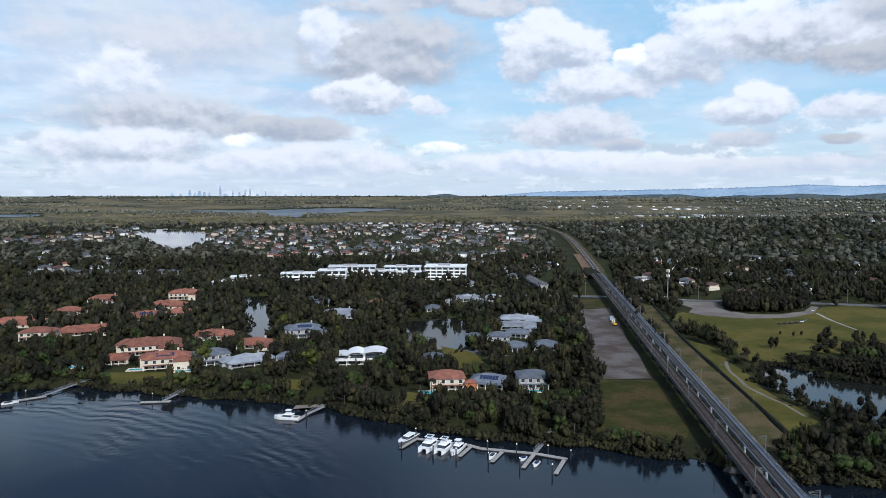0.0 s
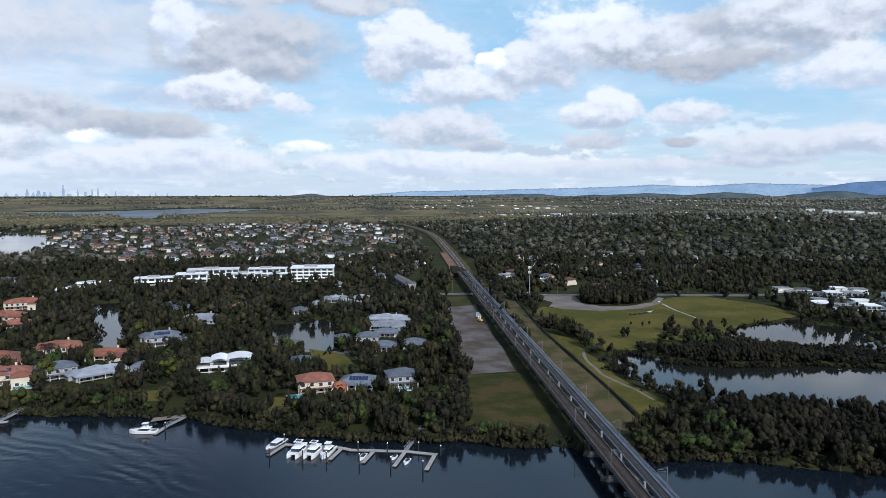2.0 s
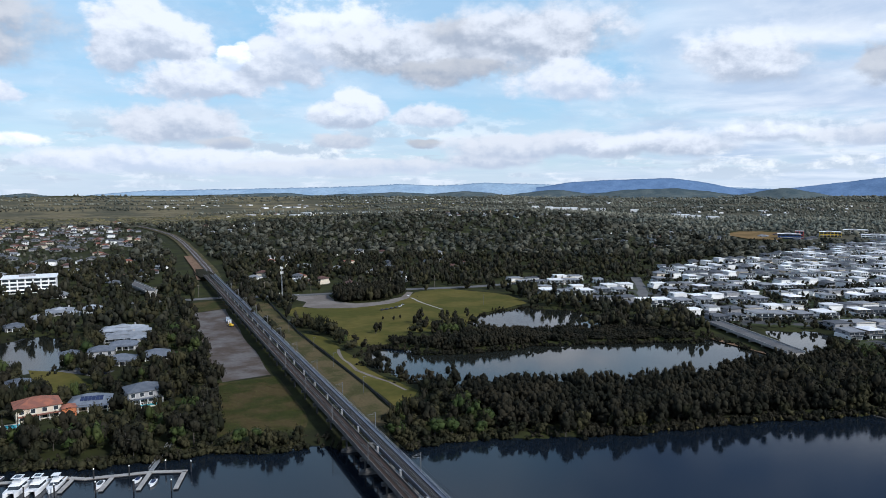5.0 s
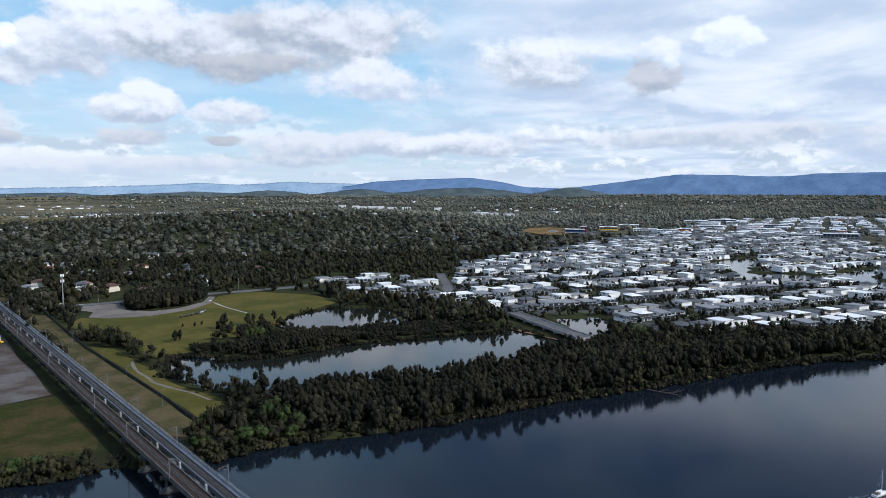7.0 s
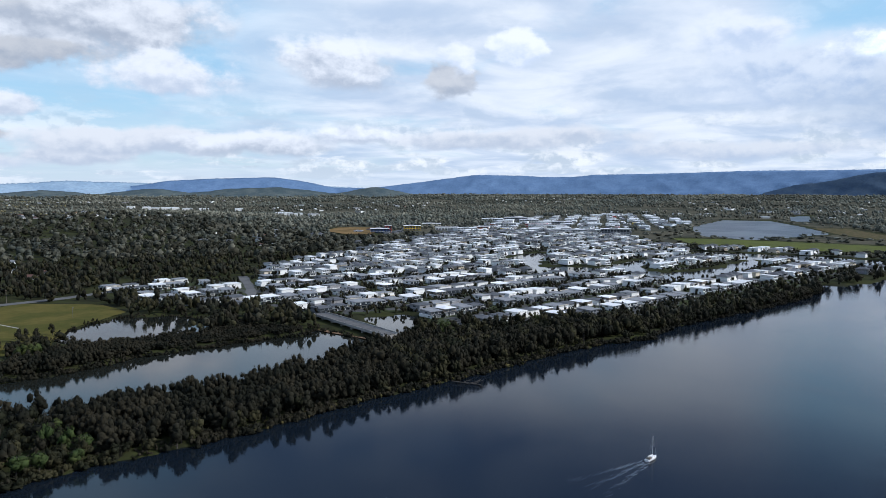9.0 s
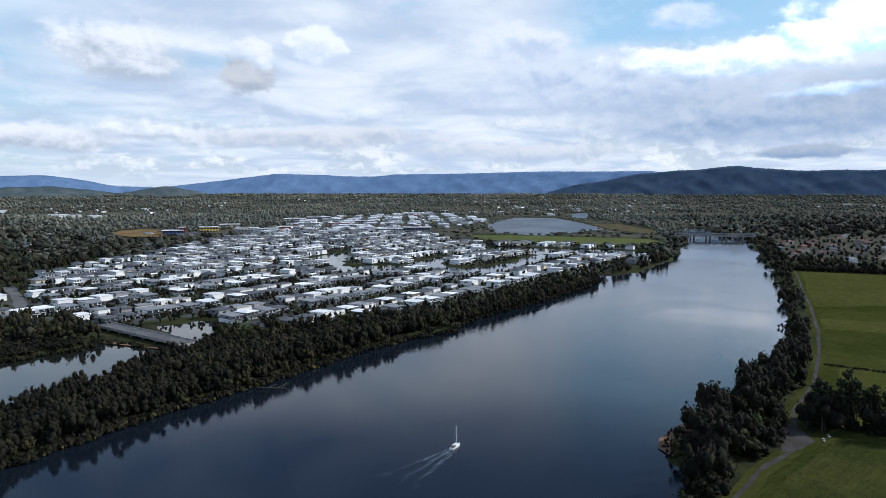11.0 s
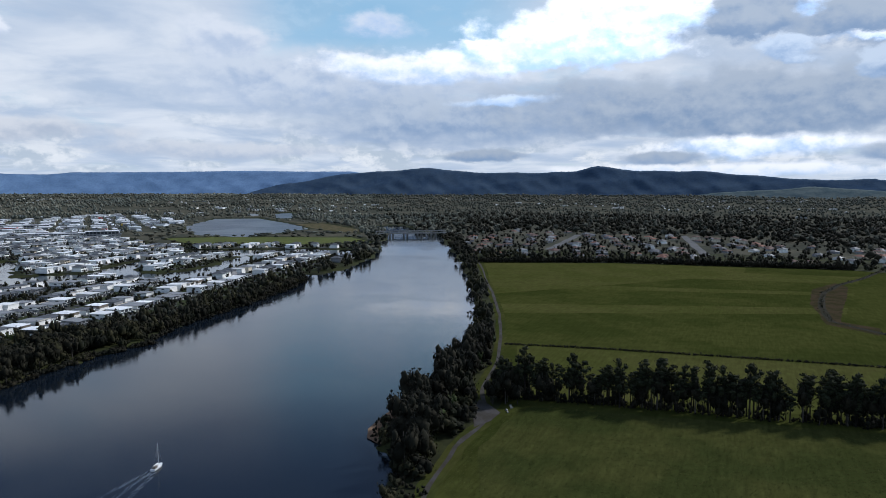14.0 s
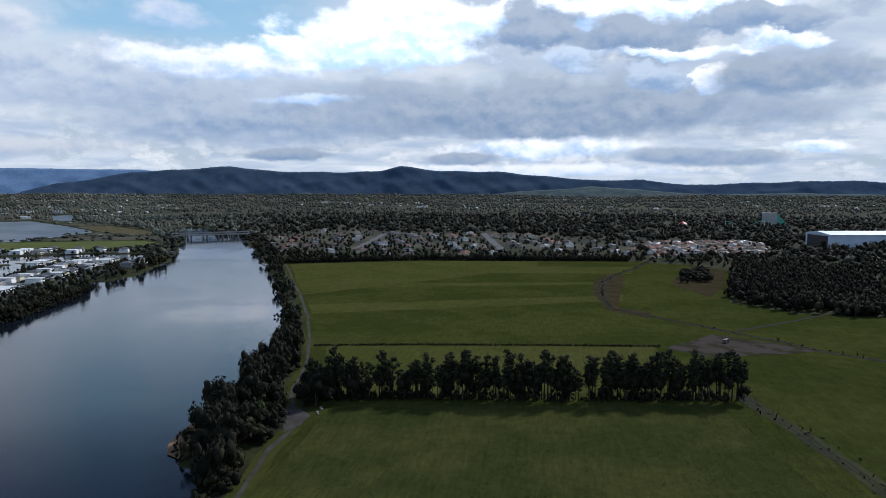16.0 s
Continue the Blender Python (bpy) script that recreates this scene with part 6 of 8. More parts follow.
def ridge(name, crest, mat, reach, label, rough=0.05, foot=-1.6, seed=0, depth=420.0):
    """A range of hills: a sloping sheet with branching spurs and gullies, from its crest at that distance down to the plain in front."""
    g = np.random.default_rng(seed)
    az = np.arange(crest[0][0] - 1.5, crest[-1][0] + 1.5, 0.11)
    top = np.interp(az, [c[0] for c in crest], [c[1] for c in crest])
    top = np.convolve(np.pad(top, 7, mode="edge"), np.hanning(17)[1:-1] / np.hanning(17).sum(), mode="valid")
    ends = np.clip((az - az[0]) / 1.5, 0, 1) * np.clip((az[-1] - az) / 1.5, 0, 1)
    top = foot + (top - foot) * ends
    bumps = sum(g.normal() * np.sin(az * f + g.uniform(0, 6)) / f for f in (1.7, 3.1, 5.3, 8.9, 14.0, 23.0, 37.0)) * 0.12
    top = top + bumps * rough * 3
    fuzz = g.normal(0, rough * 0.16, len(az))
    steps = 18
    waves = [(f, g.uniform(0, 6.28), g.uniform(3.0, 8.0) * g.choice((-1, 1)), g.uniform(0.6, 1.2) / f ** 0.6) for f in (0.7, 1.3, 2.3, 3.9)]
    rows = []
    for s in range(steps + 1):
        u = s / steps
        # spurs: sharp noses and rounded hollows that fan out downhill
        relief_ = sum(a * (1 - 2 * np.abs(np.sin(0.5 * f * az + p + lean * u))) for f, p, lean, a in waves)
        el = foot + (top - foot) * np.clip(u ** 0.85 + 0.012 * relief_ * u * (1 - u) * 4, 0, 1) + fuzz * (u == 1)
        d = reach - depth * (1 - u) - 5 * relief_ * (u * (1 - u) * 4) ** 0.7
        rows.append(np.stack([np.sin(np.radians(az)) * d, np.cos(np.radians(az)) * d, EYE + np.tan(np.radians(el)) * d], -1))
    back = rows[-1] * (1 + 60 / reach)
    back[:, 2] = EYE - 200
    rows.append(back)
    v = np.concatenate(rows)
    i = np.arange(len(v)).reshape(len(rows), len(az))
    f = np.stack([i[:-1, :-1], i[:-1, 1:], i[1:, 1:], i[1:, :-1]], -1).reshape(-1, 4)
    return structure(name, mesh_np(name, v, f, mat, True), label, "hills")


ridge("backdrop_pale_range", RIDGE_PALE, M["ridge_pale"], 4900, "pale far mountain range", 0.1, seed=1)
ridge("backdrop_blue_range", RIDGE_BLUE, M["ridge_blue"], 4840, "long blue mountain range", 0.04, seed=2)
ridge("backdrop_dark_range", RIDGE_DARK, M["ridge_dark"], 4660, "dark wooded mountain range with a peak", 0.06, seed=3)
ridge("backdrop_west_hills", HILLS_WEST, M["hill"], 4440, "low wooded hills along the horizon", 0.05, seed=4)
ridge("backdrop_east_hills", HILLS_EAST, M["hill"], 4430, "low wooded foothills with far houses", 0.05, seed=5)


def skyline_tower(az, el, width, k):
    d = 4880.0
    base, top = EYE + math.tan(radians(-1.6)) * d, EYE + math.tan(radians(el)) * d
    w = d * radians(width)
    bm = bmesh.new()
    tiers = [(0.0, 1.0), (0.86, 1.0), (0.86, 0.72), (1.0, 0.6 if k % 3 else 0.25)]
    loops = []
    for u, s in tiers:
        z = base + (top - base) * u
        loops.append([bm.verts.new((sx * w / 2 * s, sy * w / 2 * s, z)) for sx, sy in ((-1, -1), (1, -1), (1, 1), (-1, 1))])
    for a, b in zip(loops, loops[1:]):
        for q in range(4):
            bm.faces.new((a[q], a[(q + 1) % 4], b[(q + 1) % 4], b[q]))
    bm.faces.new(loops[-1])
    me = bpy.data.meshes.new("high_rise_tower")
    bm.to_mesh(me)
    bm.free()
    me.materials.append(M["tower"])
    ob = new("high_rise_tower", me)
    ob.matrix_world = pose(math.sin(radians(az)) * d, math.cos(radians(az)) * d, 0, 0, 0, -az)
    return tagged(ob, "slim pale high-rise tower on the skyline", "tower", "towers of the skyline")


TOWERS = [(-20.96, -0.17, 0.37), (-20.36, -0.22, 0.28), (-19.7, 0.08, 0.23), (-19.34, -0.13, 0.28), (-19.01, 0.0, 0.32), (-18.65, -0.09, 0.28), (-18.28, -0.13, 0.28),
          (-17.48, 0.39, 0.18), (-17.11, -0.22, 0.46), (-16.56, 0.09, 0.14), (-16.06, -0.09, 0.23), (-15.63, 0.09, 0.14), (-15.25, 0.27, 0.14), (-14.7, -0.22, 0.37),
          (-14.09, -0.04, 0.14), (-13.32, -0.31, 0.37), (-12.58, -0.26, 0.18), (-11.75, -0.26, 0.14), (-11.35, -0.13, 0.14), (-10.51, -0.17, 0.09)]
for k, (az, el, width) in enumerate(TOWERS):
    skyline_tower(az, el, width, k)

# ---- the estate and the suburbs ----
town_rng = np.random.default_rng(21)
U, V = np.array((0.932, -0.362)), np.array((0.362, 0.932))
ROW_TURN = -21.2


def rows_of_houses(origin, count, length, gaps, pitch):
    """House places in rows along U, the rows stepping by gaps in turn along V: x, y, turned round or not."""
    out, v = [], 0.0
    for k in range(count):
        u = town_rng.uniform(0, pitch)
        while u < length:
            p = np.array(origin) + U * u + V * (v + town_rng.uniform(-2.6, 2.6))
            out.append((p[0], p[1], k % 2))
            u += pitch * town_rng.uniform(0.92, 1.12)
            if town_rng.uniform() < 0.15:
                u += pitch * 1.0
        v += gaps[k % 2]
    return np.array(out)


spots = rows_of_houses((180, 160), 36, 2000, (32, 49), 18.5)
keep = (distance(ESTATE, spots[:, 0], spots[:, 1]) > 7) & (in_water(spots[:, 0], spots[:, 1]) < -10)
for line, gap in ((STREET, 14), ([(476, 372), (429, 270)], 16)):
    keep &= distance(ribbon(line, 4), spots[:, 0], spots[:, 1]) < -gap
spots = spots[keep]
spots = spots[np.argsort(np.hypot(spots[:, 0], spots[:, 1]))]
ESTATE_LABELS = ["white rendered two-storey house with a flat pale roof", "white and grey two-storey house with a sloping pale roof", "grey and white two-storey house with a flat dark roof",
                 "white two-storey house with a dark hipped roof", "cream and white two-storey house with a flat roof", "white two-storey house with a tilted pale roof",
                 "dark grey two-storey house with a hipped roof", "white two-storey house with timber cladding above"]
kinds = []
for k in range(8):
    kinds.append(modern_house((11.5, 12.5, 11.0, 12.0, 13.0, 11.0, 12.0, 12.5)[k], (17, 19, 16, 15, 18, 20, 15, 17)[k], k, ESTATE_LABELS[k]))
NEAR_HOUSES = 168
used = set()
for x, y, back in spots[:NEAR_HOUSES]:
    k = int(town_rng.choice(8, p=(0.25, 0.1, 0.13, 0.14, 0.09, 0.09, 0.1, 0.1)))
    m = pose(x, y, LAND + 0.02, 0, 0, ROW_TURN + 180 * back + town_rng.uniform(-5, 5)) @ Matrix.Diagonal((town_rng.uniform(1.02, 1.22), town_rng.uniform(0.9, 1.1), town_rng.uniform(0.72, 1.05), 1))
    if k in used:
        copy_thing(kinds[k], m)
    else:
        kinds[k].matrix_world = m
        used.add(k)


def stock(w, d, levels, flat):
    """Quads of one far house, by surface: walls, roof, panes."""
    h = 3.2 * levels
    V8 = lambda x0, x1, y0, y1, z0, z1: [(x0, y0, z0), (x1, y0, z0), (x1, y1, z0), (x0, y1, z0), (x0, y0, z1), (x1, y0, z1), (x1, y1, z1), (x0, y1, z1)]
    F6 = np.array(((4, 5, 6, 7), (0, 1, 5, 4), (1, 2, 6, 5), (2, 3, 7, 6), (3, 0, 4, 7)))

    def pile_up(*dims):
        v, f = [], []
        for q, dim in enumerate(dims):
            v += V8(*dim)
            f.append(F6 + 8 * q)
        return np.array(v, float), np.concatenate(f)

    wall = pile_up((-w / 2, w / 2, -d / 2, d / 2, -0.3, 3.2), (-w / 2 + 0.8, w / 2 - 0.8, -d / 2 + 1.5, d / 2 - 0.5, 3.2, h)) if levels > 1 else pile_up((-w / 2, w / 2, -d / 2, d / 2, -0.3, h))
    if flat:
        roof = pile_up((-w / 2 + 0.2, w / 2 - 0.2, -d / 2 + 0.6, d / 2, h + 0.01, h + 0.45), (-w / 2 - 0.4, w / 2 + 0.4, -d / 2 - 1.2, -d / 2 + 1.4, 3.2, 3.5))
    else:
        x, y, e = w / 2 + 0.7, d / 2 + 0.7, abs(w - d) / 2 + 0.05
        z, t = h, h + min(w, d) * 0.22
        r0, r1 = ((-e, 0, t), (e, 0, t)) if w >= d else ((0, -e, t), (0, e, t))
        v = np.array([(-x, -y, z), (x, -y, z), (x, y, z), (-x, y, z), r0, r1], float)
        f = np.array([(0, 1, 5, 4), (2, 3, 4, 5), (1, 2, 5, 5), (3, 0, 4, 4)]) if w >= d else np.array([(1, 2, 5, 4), (3, 0, 4, 5), (0, 1, 4, 4), (2, 3, 5, 5)])
        f = f.copy()
        # the two hip ends as narrow quads with a doubled ridge corner
        v = np.concatenate([v, v[4:6] + (0, 0, 0.02)])
        f = np.array([[6 if (a == 4 and list(r).count(4) == 2 and c == 3) else 7 if (a == 5 and list(r).count(5) == 2 and c == 3) else a for c, a in enumerate(r)] for r in f])
        roof = (v, f)
    panes = []
    for level in range(levels):
        off = 0 if level == 0 else 1.5
        ins = 0.5 if level == 0 else 1.3
        for q in range(3):
            x0 = -w / 2 + ins + (w - 2 * ins) * (q + 0.12) / 3
            panes.append((x0, x0 + (w - 2 * ins) * 0.25, -d / 2 + off - 0.1, -d / 2 + off + 0.05, 3.2 * level + 0.7, 3.2 * level + 2.5))
    return {"wall": wall, "roof": roof, "glass": pile_up(*panes)}


def town(name, x, y, turn, choices, weights, label):
    """Far houses as joined meshes, one for each surface. choices: stock and materials."""
    if not len(x):
        return
    px, py, pz, k = squash(x, y, LAND + rise(x, y))
    pick = town_rng.choice(len(choices), len(x), p=weights)
    piles = {}
    for c, (quads, surface) in enumerate(choices):
        who = np.nonzero(pick == c)[0]
        if not len(who):
            continue
        s, co = np.sin(np.radians(turn[who]))[:, None], np.cos(np.radians(turn[who]))[:, None]
        kk = k[who][:, None]
        for key, (v, f) in quads.items():
            out = np.stack([(v[:, 0] * co - v[:, 1] * s) * kk + px[who][:, None], (v[:, 0] * s + v[:, 1] * co) * kk + py[who][:, None], v[:, 2] * kk + pz[who][:, None]], -1).reshape(-1, 3)
            vs, fs, n0 = piles.setdefault(surface[key], ([], [], [0]))
            vs.append(out)
            fs.append((f[None] + (np.arange(len(who)) * len(v))[:, None, None] + n0[0]).reshape(-1, 4))
            n0[0] += len(out)
    for surface, (vs, fs, _) in piles.items():
        tagged(new(name, mesh_np(name, np.concatenate(vs), np.concatenate(fs), M[surface])), label, "houses", kind="stuff")


def look_of(wall, roof):
    return {"wall": wall, "roof": roof, "glass": "glass"}


FLAT, HIPPED, LOW = stock(12, 18, 2, True), stock(12, 15, 2, False), stock(16, 12, 1, False)
far = spots[NEAR_HOUSES:]
MODERN = [(FLAT, look_of("white", "roof_pale")), (FLAT, look_of("white", "roof_mid")), (HIPPED, look_of("white", "roof_grey")), (HIPPED, look_of("grey", "roof_grey")), (FLAT, look_of("white", "roof_grey")), (HIPPED, look_of("cream", "roof_mid"))]
town("estate_houses", far[:, 0], far[:, 1], ROW_TURN + 180 * far[:, 2] + town_rng.uniform(-4, 4, len(far)), MODERN, (0.36, 0.1, 0.2, 0.1, 0.14, 0.1), "closely built white and grey modern houses")
HOUSE_STUFF = [(x, y) for x, y, _ in spots]
SUBURB_SPOTS = []


def sown(poly, count, gap, tilt):
    """Places inside a polygon on a loose grid turned by tilt degrees."""
    p = np.array(poly)
    lo, hi = p.min(0), p.max(0)
    mid, span = (lo + hi) / 2, np.hypot(*(hi - lo)) / 2
    n_ = int(span * 2 / gap)
    a, b = np.meshgrid((np.arange(n_) - n_ / 2) * gap, (np.arange(n_) - n_ / 2) * gap * 1.35)
    a, b = a.ravel() + town_rng.normal(0, gap * 0.13, n_ * n_), b.ravel() + town_rng.normal(0, gap * 0.13, n_ * n_)
    t = np.radians(tilt)
    x, y = mid[0] + a * np.cos(t) - b * np.sin(t), mid[1] + a * np.sin(t) + b * np.cos(t)
    ok = (distance(poly, x, y) > 4) & (in_water(x, y) < -12)
    return x[ok][:count], y[ok][:count]


TILED = [(LOW, look_of("cream", "terracotta")), (LOW, look_of("grey", "roof_grey")), (LOW, look_of("white", "roof_mid")), (HIPPED, look_of("cream", "brown_roof")), (LOW, look_of("grey", "brown_roof")), (HIPPED, look_of("white", "roof_grey"))]
x, y = sown(SUBURB_WEST, 4000, 31, 12)
kept = town_rng.uniform(size=len(x)) < 0.62 + 0.3 * np.sin(x * 0.011) * np.sin(y * 0.013)
x, y = x[kept], y[kept]
town("suburb_houses", x, y, town_rng.choice([-12, 78, 168, -102], len(x)) + town_rng.uniform(-8, 8, len(x)), TILED, (0.14, 0.38, 0.08, 0.08, 0.24, 0.08), "low suburban houses with tiled roofs of many colours")
x, y = sown(SUBURB_EAST, 3000, 32, -20)
kept = (town_rng.uniform(size=len(x)) < 0.55) & (distance(ribbon(EAST_STREETS[0], 34), x, y) < 0) & (distance(ribbon(EAST_STREETS[1], 34), x, y) < 0)
x, y = x[kept], y[kept]
SUBURB_SPOTS += list(zip(x, y))
town("suburb_houses", x, y, town_rng.choice([20, 110], len(x)) + town_rng.uniform(-8, 8, len(x)), TILED, (0.14, 0.28, 0.16, 0.08, 0.24, 0.1), "low suburban houses beyond the cane fields")
# brown roofs right of the fields
BROWN_TOWN = [(830, -800), (1090, -1010), (1010, -1240), (760, -1030)]
x, y = sown(BROWN_TOWN, 800, 22, 30)
SUBURB_SPOTS += list(zip(x, y))
town("suburb_houses", x, y, town_rng.choice([20, 110], len(x)), TILED, (0.3, 0.08, 0.05, 0.2, 0.32, 0.05), "low suburban houses with brown tiled roofs")
# rows of grey villas in the western woods
VILLAS = [(-560, 905), (-330, 880), (-320, 930), (-560, 960)]
x, y = sown(VILLAS, 60, 24, 2)
SUBURB_SPOTS += list(zip(x, y))
town("villa_rows", x, y, np.full(len(x), 0.0), TILED, (0.0, 0.6, 0.2, 0.0, 0.0, 0.2), "rows of low grey villas among trees")
# the far side of the canals and the commercial strip
BUSINESS = [(1560, 800), (2500, 1000), (3100, 700), (2400, 330), (1700, 480)]
x, y = sown(BUSINESS, 260, 52, 15)
SHEDS = [(stock(42, 30, 2, True), look_of("white", "roof_pale")), (stock(34, 24, 2, True), look_of("grey", "roof_pale")), (LOW, look_of("white", "roof_pale")), (stock(30, 26, 2, True), look_of("white", "roof_grey")), (stock(20, 16, 2, True), look_of("red", "roof_pale")), (stock(22, 16, 2, True), look_of("yellow", "roof_pale"))]
town("business_sheds", x, y, np.full(len(x), 12.0) + 90 * town_rng.integers(0, 2, len(x)), SHEDS, (0.34, 0.2, 0.2, 0.2, 0.03, 0.03), "large pale sheds and stores of a business park")
x, y = sown([(1450, 800), (2300, 980), (2900, 700), (2400, 330), (1700, 400), (1640, 640)], 2000, 33, 15)
kept = town_rng.uniform(size=len(x)) < 0.62
x, y = x[kept], y[kept]
town("canal_suburb", x, y, town_rng.choice([15, 105], len(x)) + town_rng.uniform(-6, 6, len(x)), [(LOW, look_of("white", "roof_pale")), (LOW, look_of("grey", "roof_grey")), (FLAT, look_of("white", "roof_pale")), (LOW, look_of("cream", "roof_mid"))], (0.4, 0.25, 0.2, 0.15), "low white and grey roofs beyond the canals")
# houses scattered in the far woods and on the hills
x, y = scatter(900, 800, 2600, -30, 62)
ok = clear_far = (in_water(x, y) < -20) & (np.sin(x * 0.006) + np.sin(y * 0.007 + 1) > 0.5)
x, y = x[ok], y[ok]
for poly in (SUBURB_WEST, ESTATE):
    ok = distance(poly, x, y) < -15
    x, y = x[ok], y[ok]
ok = np.array([np.hypot(x - hx, y - hy) > hr + 14 for hx, hy, hr in HOUSE_SPOTS]).all(0) & (distance(PARK, x, y) < -15) & (distance(ribbon([(124, 361), (170, 763)] + LINE, 90), x, y) < 0) & (distance(ribbon(CROSS_ROAD, 40), x, y) < 0)
x, y = x[ok], y[ok]
WOOD_HOUSES = list(zip(x, y))
town("woodland_houses", x, y, town_rng.uniform(0, 360, len(x)), TILED, (0.08, 0.25, 0.42, 0.05, 0.1, 0.1), "pale houses scattered among the woods")
x, y = scatter(1500, 2900, 9000, -30, 150, power=1.6)
ok = (in_water(x, y) < -20) & (np.sin(x * 0.0021 + 2 * np.sin(y * 0.0013)) + np.sin(y * 0.0027 + 1) > 0.35) & (np.degrees(np.arctan2(x, y)) > 8)
x, y = x[ok], y[ok]
town("distant_houses", x, y, town_rng.uniform(0, 360, len(x)), SHEDS[:4] + TILED[:1], (0.15, 0.1, 0.55, 0.1, 0.1), "distant pale roofs on the hills and plain")

# stores beside the highway, and white works in the woods beyond
for x, y, w, d, h, turn, wall, label in ((1479, 961, 46, 30, 11, 55, "store_blue", "large blue store beside the highway"), (1500, 950, 16, 14, 17, 55, "red", "red tower of a store beside the highway"), (1616, 948, 44, 30, 12, 55, "yellow", "large yellow store beside the highway"),
                                         (1784, 986, 60, 34, 10, 60, "cream", "long cream store beside the highway"), (1659, 866, 60, 30, 8, 60, "white", "long white store beside the highway"), (1657, 806, 50, 30, 8, 60, "white", "long white store beside the highway"), (1720, 790, 30, 22, 9, 60, "orange", "small orange store beside the highway"),
                                         (2178, 964, 70, 36, 10, 65, "white", "large white shed with flat roof"), (2286, 924, 80, 40, 11, 65, "grey", "large grey shed with flat roof"), (2169, 830, 60, 36, 10, 66, "white", "large white shed with flat roof"), (1947, 724, 60, 30, 9, 68, "red", "red store with a white flat roof"),
                                         (1881, 661, 70, 30, 8, 68, "white", "large white shed with flat roof"), (1906, 801, 60, 32, 10, 66, "white", "large white shed with flat roof"), (2076, 687, 60, 32, 10, 70, "grey", "large grey shed with flat roof"), (1681, 424, 66, 30, 14, 74, "grey", "tall pale grey flat-roofed hall"),
                                         (1700, 487, 80, 30, 9, 72, "white", "long white shed with flat roof"), (1700, 548, 80, 30, 9, 72, "white", "long white shed with flat roof")):
    office_block(x, y, w, d, h, turn, wall, label, 2, "store_building")
x, y = np.array([(2683, 3401), (2610, 3125), (2660, 3100), (2704, 3082), (2608, 2875), (2649, 2800), (2650, 2560), (2153, 1862), (2107, 1741), (2088, 1647), (2120, 1800), (2640, 3220), (2600, 2990)]).T
town("white_works", x, y, np.full(len(x), 45.0), [(stock(90, 50, 3, True), look_of("white", "roof_pale")), (stock(60, 40, 4, True), look_of("white", "roof_pale"))], (0.6, 0.4), "large white works among the woods")

# ---- trees, one by one where they stand nearest ----
def tree_kind(name, label, height, width, bare, kind, leaves, size, leaf_mat, seed, limbs=5):
    """A tree: a tapered trunk with limbs, and a crown of leaf clumps; bare: the part of the trunk below the crown."""
    g = random.Random(seed)
    ob = thing(name, label, "tree", "riverside trees")
    bm = bmesh.new()
    lean = (g.uniform(-0.05, 0.05), g.uniform(-0.05, 0.05))
    rings = []
    for s in range(6):
        u = s / 5
        r = height * (0.011 if kind == "pine" else 0.016) * (1.25 - u) + 0.05
        z = -0.6 + (height * 0.92 + 0.6) * u
        cx, cy = lean[0] * z + 0.15 * math.sin(3 * u + seed), lean[1] * z + 0.15 * math.cos(2 * u + seed)
        rings.append([(cx + r * math.cos(1.0472 * q), cy + r * math.sin(1.0472 * q), z) for q in range(6)])
    prism(bm, rings)
    for q in range(limbs):
        z = height * (bare + (0.85 - bare) * q / limbs)
        a, reach = g.uniform(0, 6.28), width * g.uniform(0.25, 0.42)
        rod(bm, (lean[0] * z, lean[1] * z, z), (reach * math.cos(a), reach * math.sin(a), z + height * 0.1), height * 0.005 + 0.03, 4)
    part("trunk", bm, M["bark_dark" if name == "pine_tree" else "bark"], ob)
    v, f = crown_mesh(kind, leaves, size, seed)
    v = v * (width / 2, width / 2, height * (1 - bare) / 2) + (0, 0, height * bare)
    crown = new("crown", mesh_np("crown", v, f, M[leaf_mat], True))
    crown.parent = ob
    return ob


TREES = {
    "gum": [tree_kind("gum_tree", "tall gum tree with dull green leaf clumps", 15, 10, 0.25, "round", 230, 0.1, "leaf_dark", 101), tree_kind("gum_tree", "broad gum tree with an open crown", 13, 11, 0.2, "spread", 230, 0.1, "leaf_dark", 102),
            tree_kind("gum_tree", "slender gum tree with a ragged crown", 17, 9, 0.3, "round", 230, 0.1, "leaf_dark", 103)],
    "casuarina": [tree_kind("casuarina", "dark feathery casuarina on the river bank", 13, 6.5, 0.06, "tall", 230, 0.1, "leaf_dark", 111), tree_kind("casuarina", "dense dark casuarina beside the water", 11, 6, 0.05, "tall", 230, 0.1, "leaf_dark", 112)],
    "mangrove": [tree_kind("mangrove", "rounded bright green mangrove at the water's edge", 7, 9, 0.02, "round", 230, 0.1, "leaf_bright", 121), tree_kind("mangrove", "low spreading mangrove at the water's edge", 5, 8, 0.02, "spread", 230, 0.1, "leaf", 122)],
    "pine": [tree_kind("pine_tree", "tall bare-trunked pine of a windbreak", 22, 10.5, 0.45, "pine", 260, 0.1, "leaf_pine", 131, 10), tree_kind("pine_tree", "tall pine with a layered crown", 19, 9.5, 0.42, "pine", 260, 0.1, "leaf_pine", 132, 10),
             tree_kind("pine_tree", "slim pine with tufted branches", 23, 8.5, 0.38, "pine", 260, 0.1, "leaf_pine", 133, 11)],
}
PALMS = [(-214, 442), (-209, 439), (-204, 443), (-169, 488), (-165, 488), (-315, 572), (-310, 572), (-294, 588), (-281, 588), (-279, 599), (-12, 368), (-6, 366), (-32, 404), (-39, 409), (-129, 573), (-138, 573), (-127, 579), (-99, 511)]
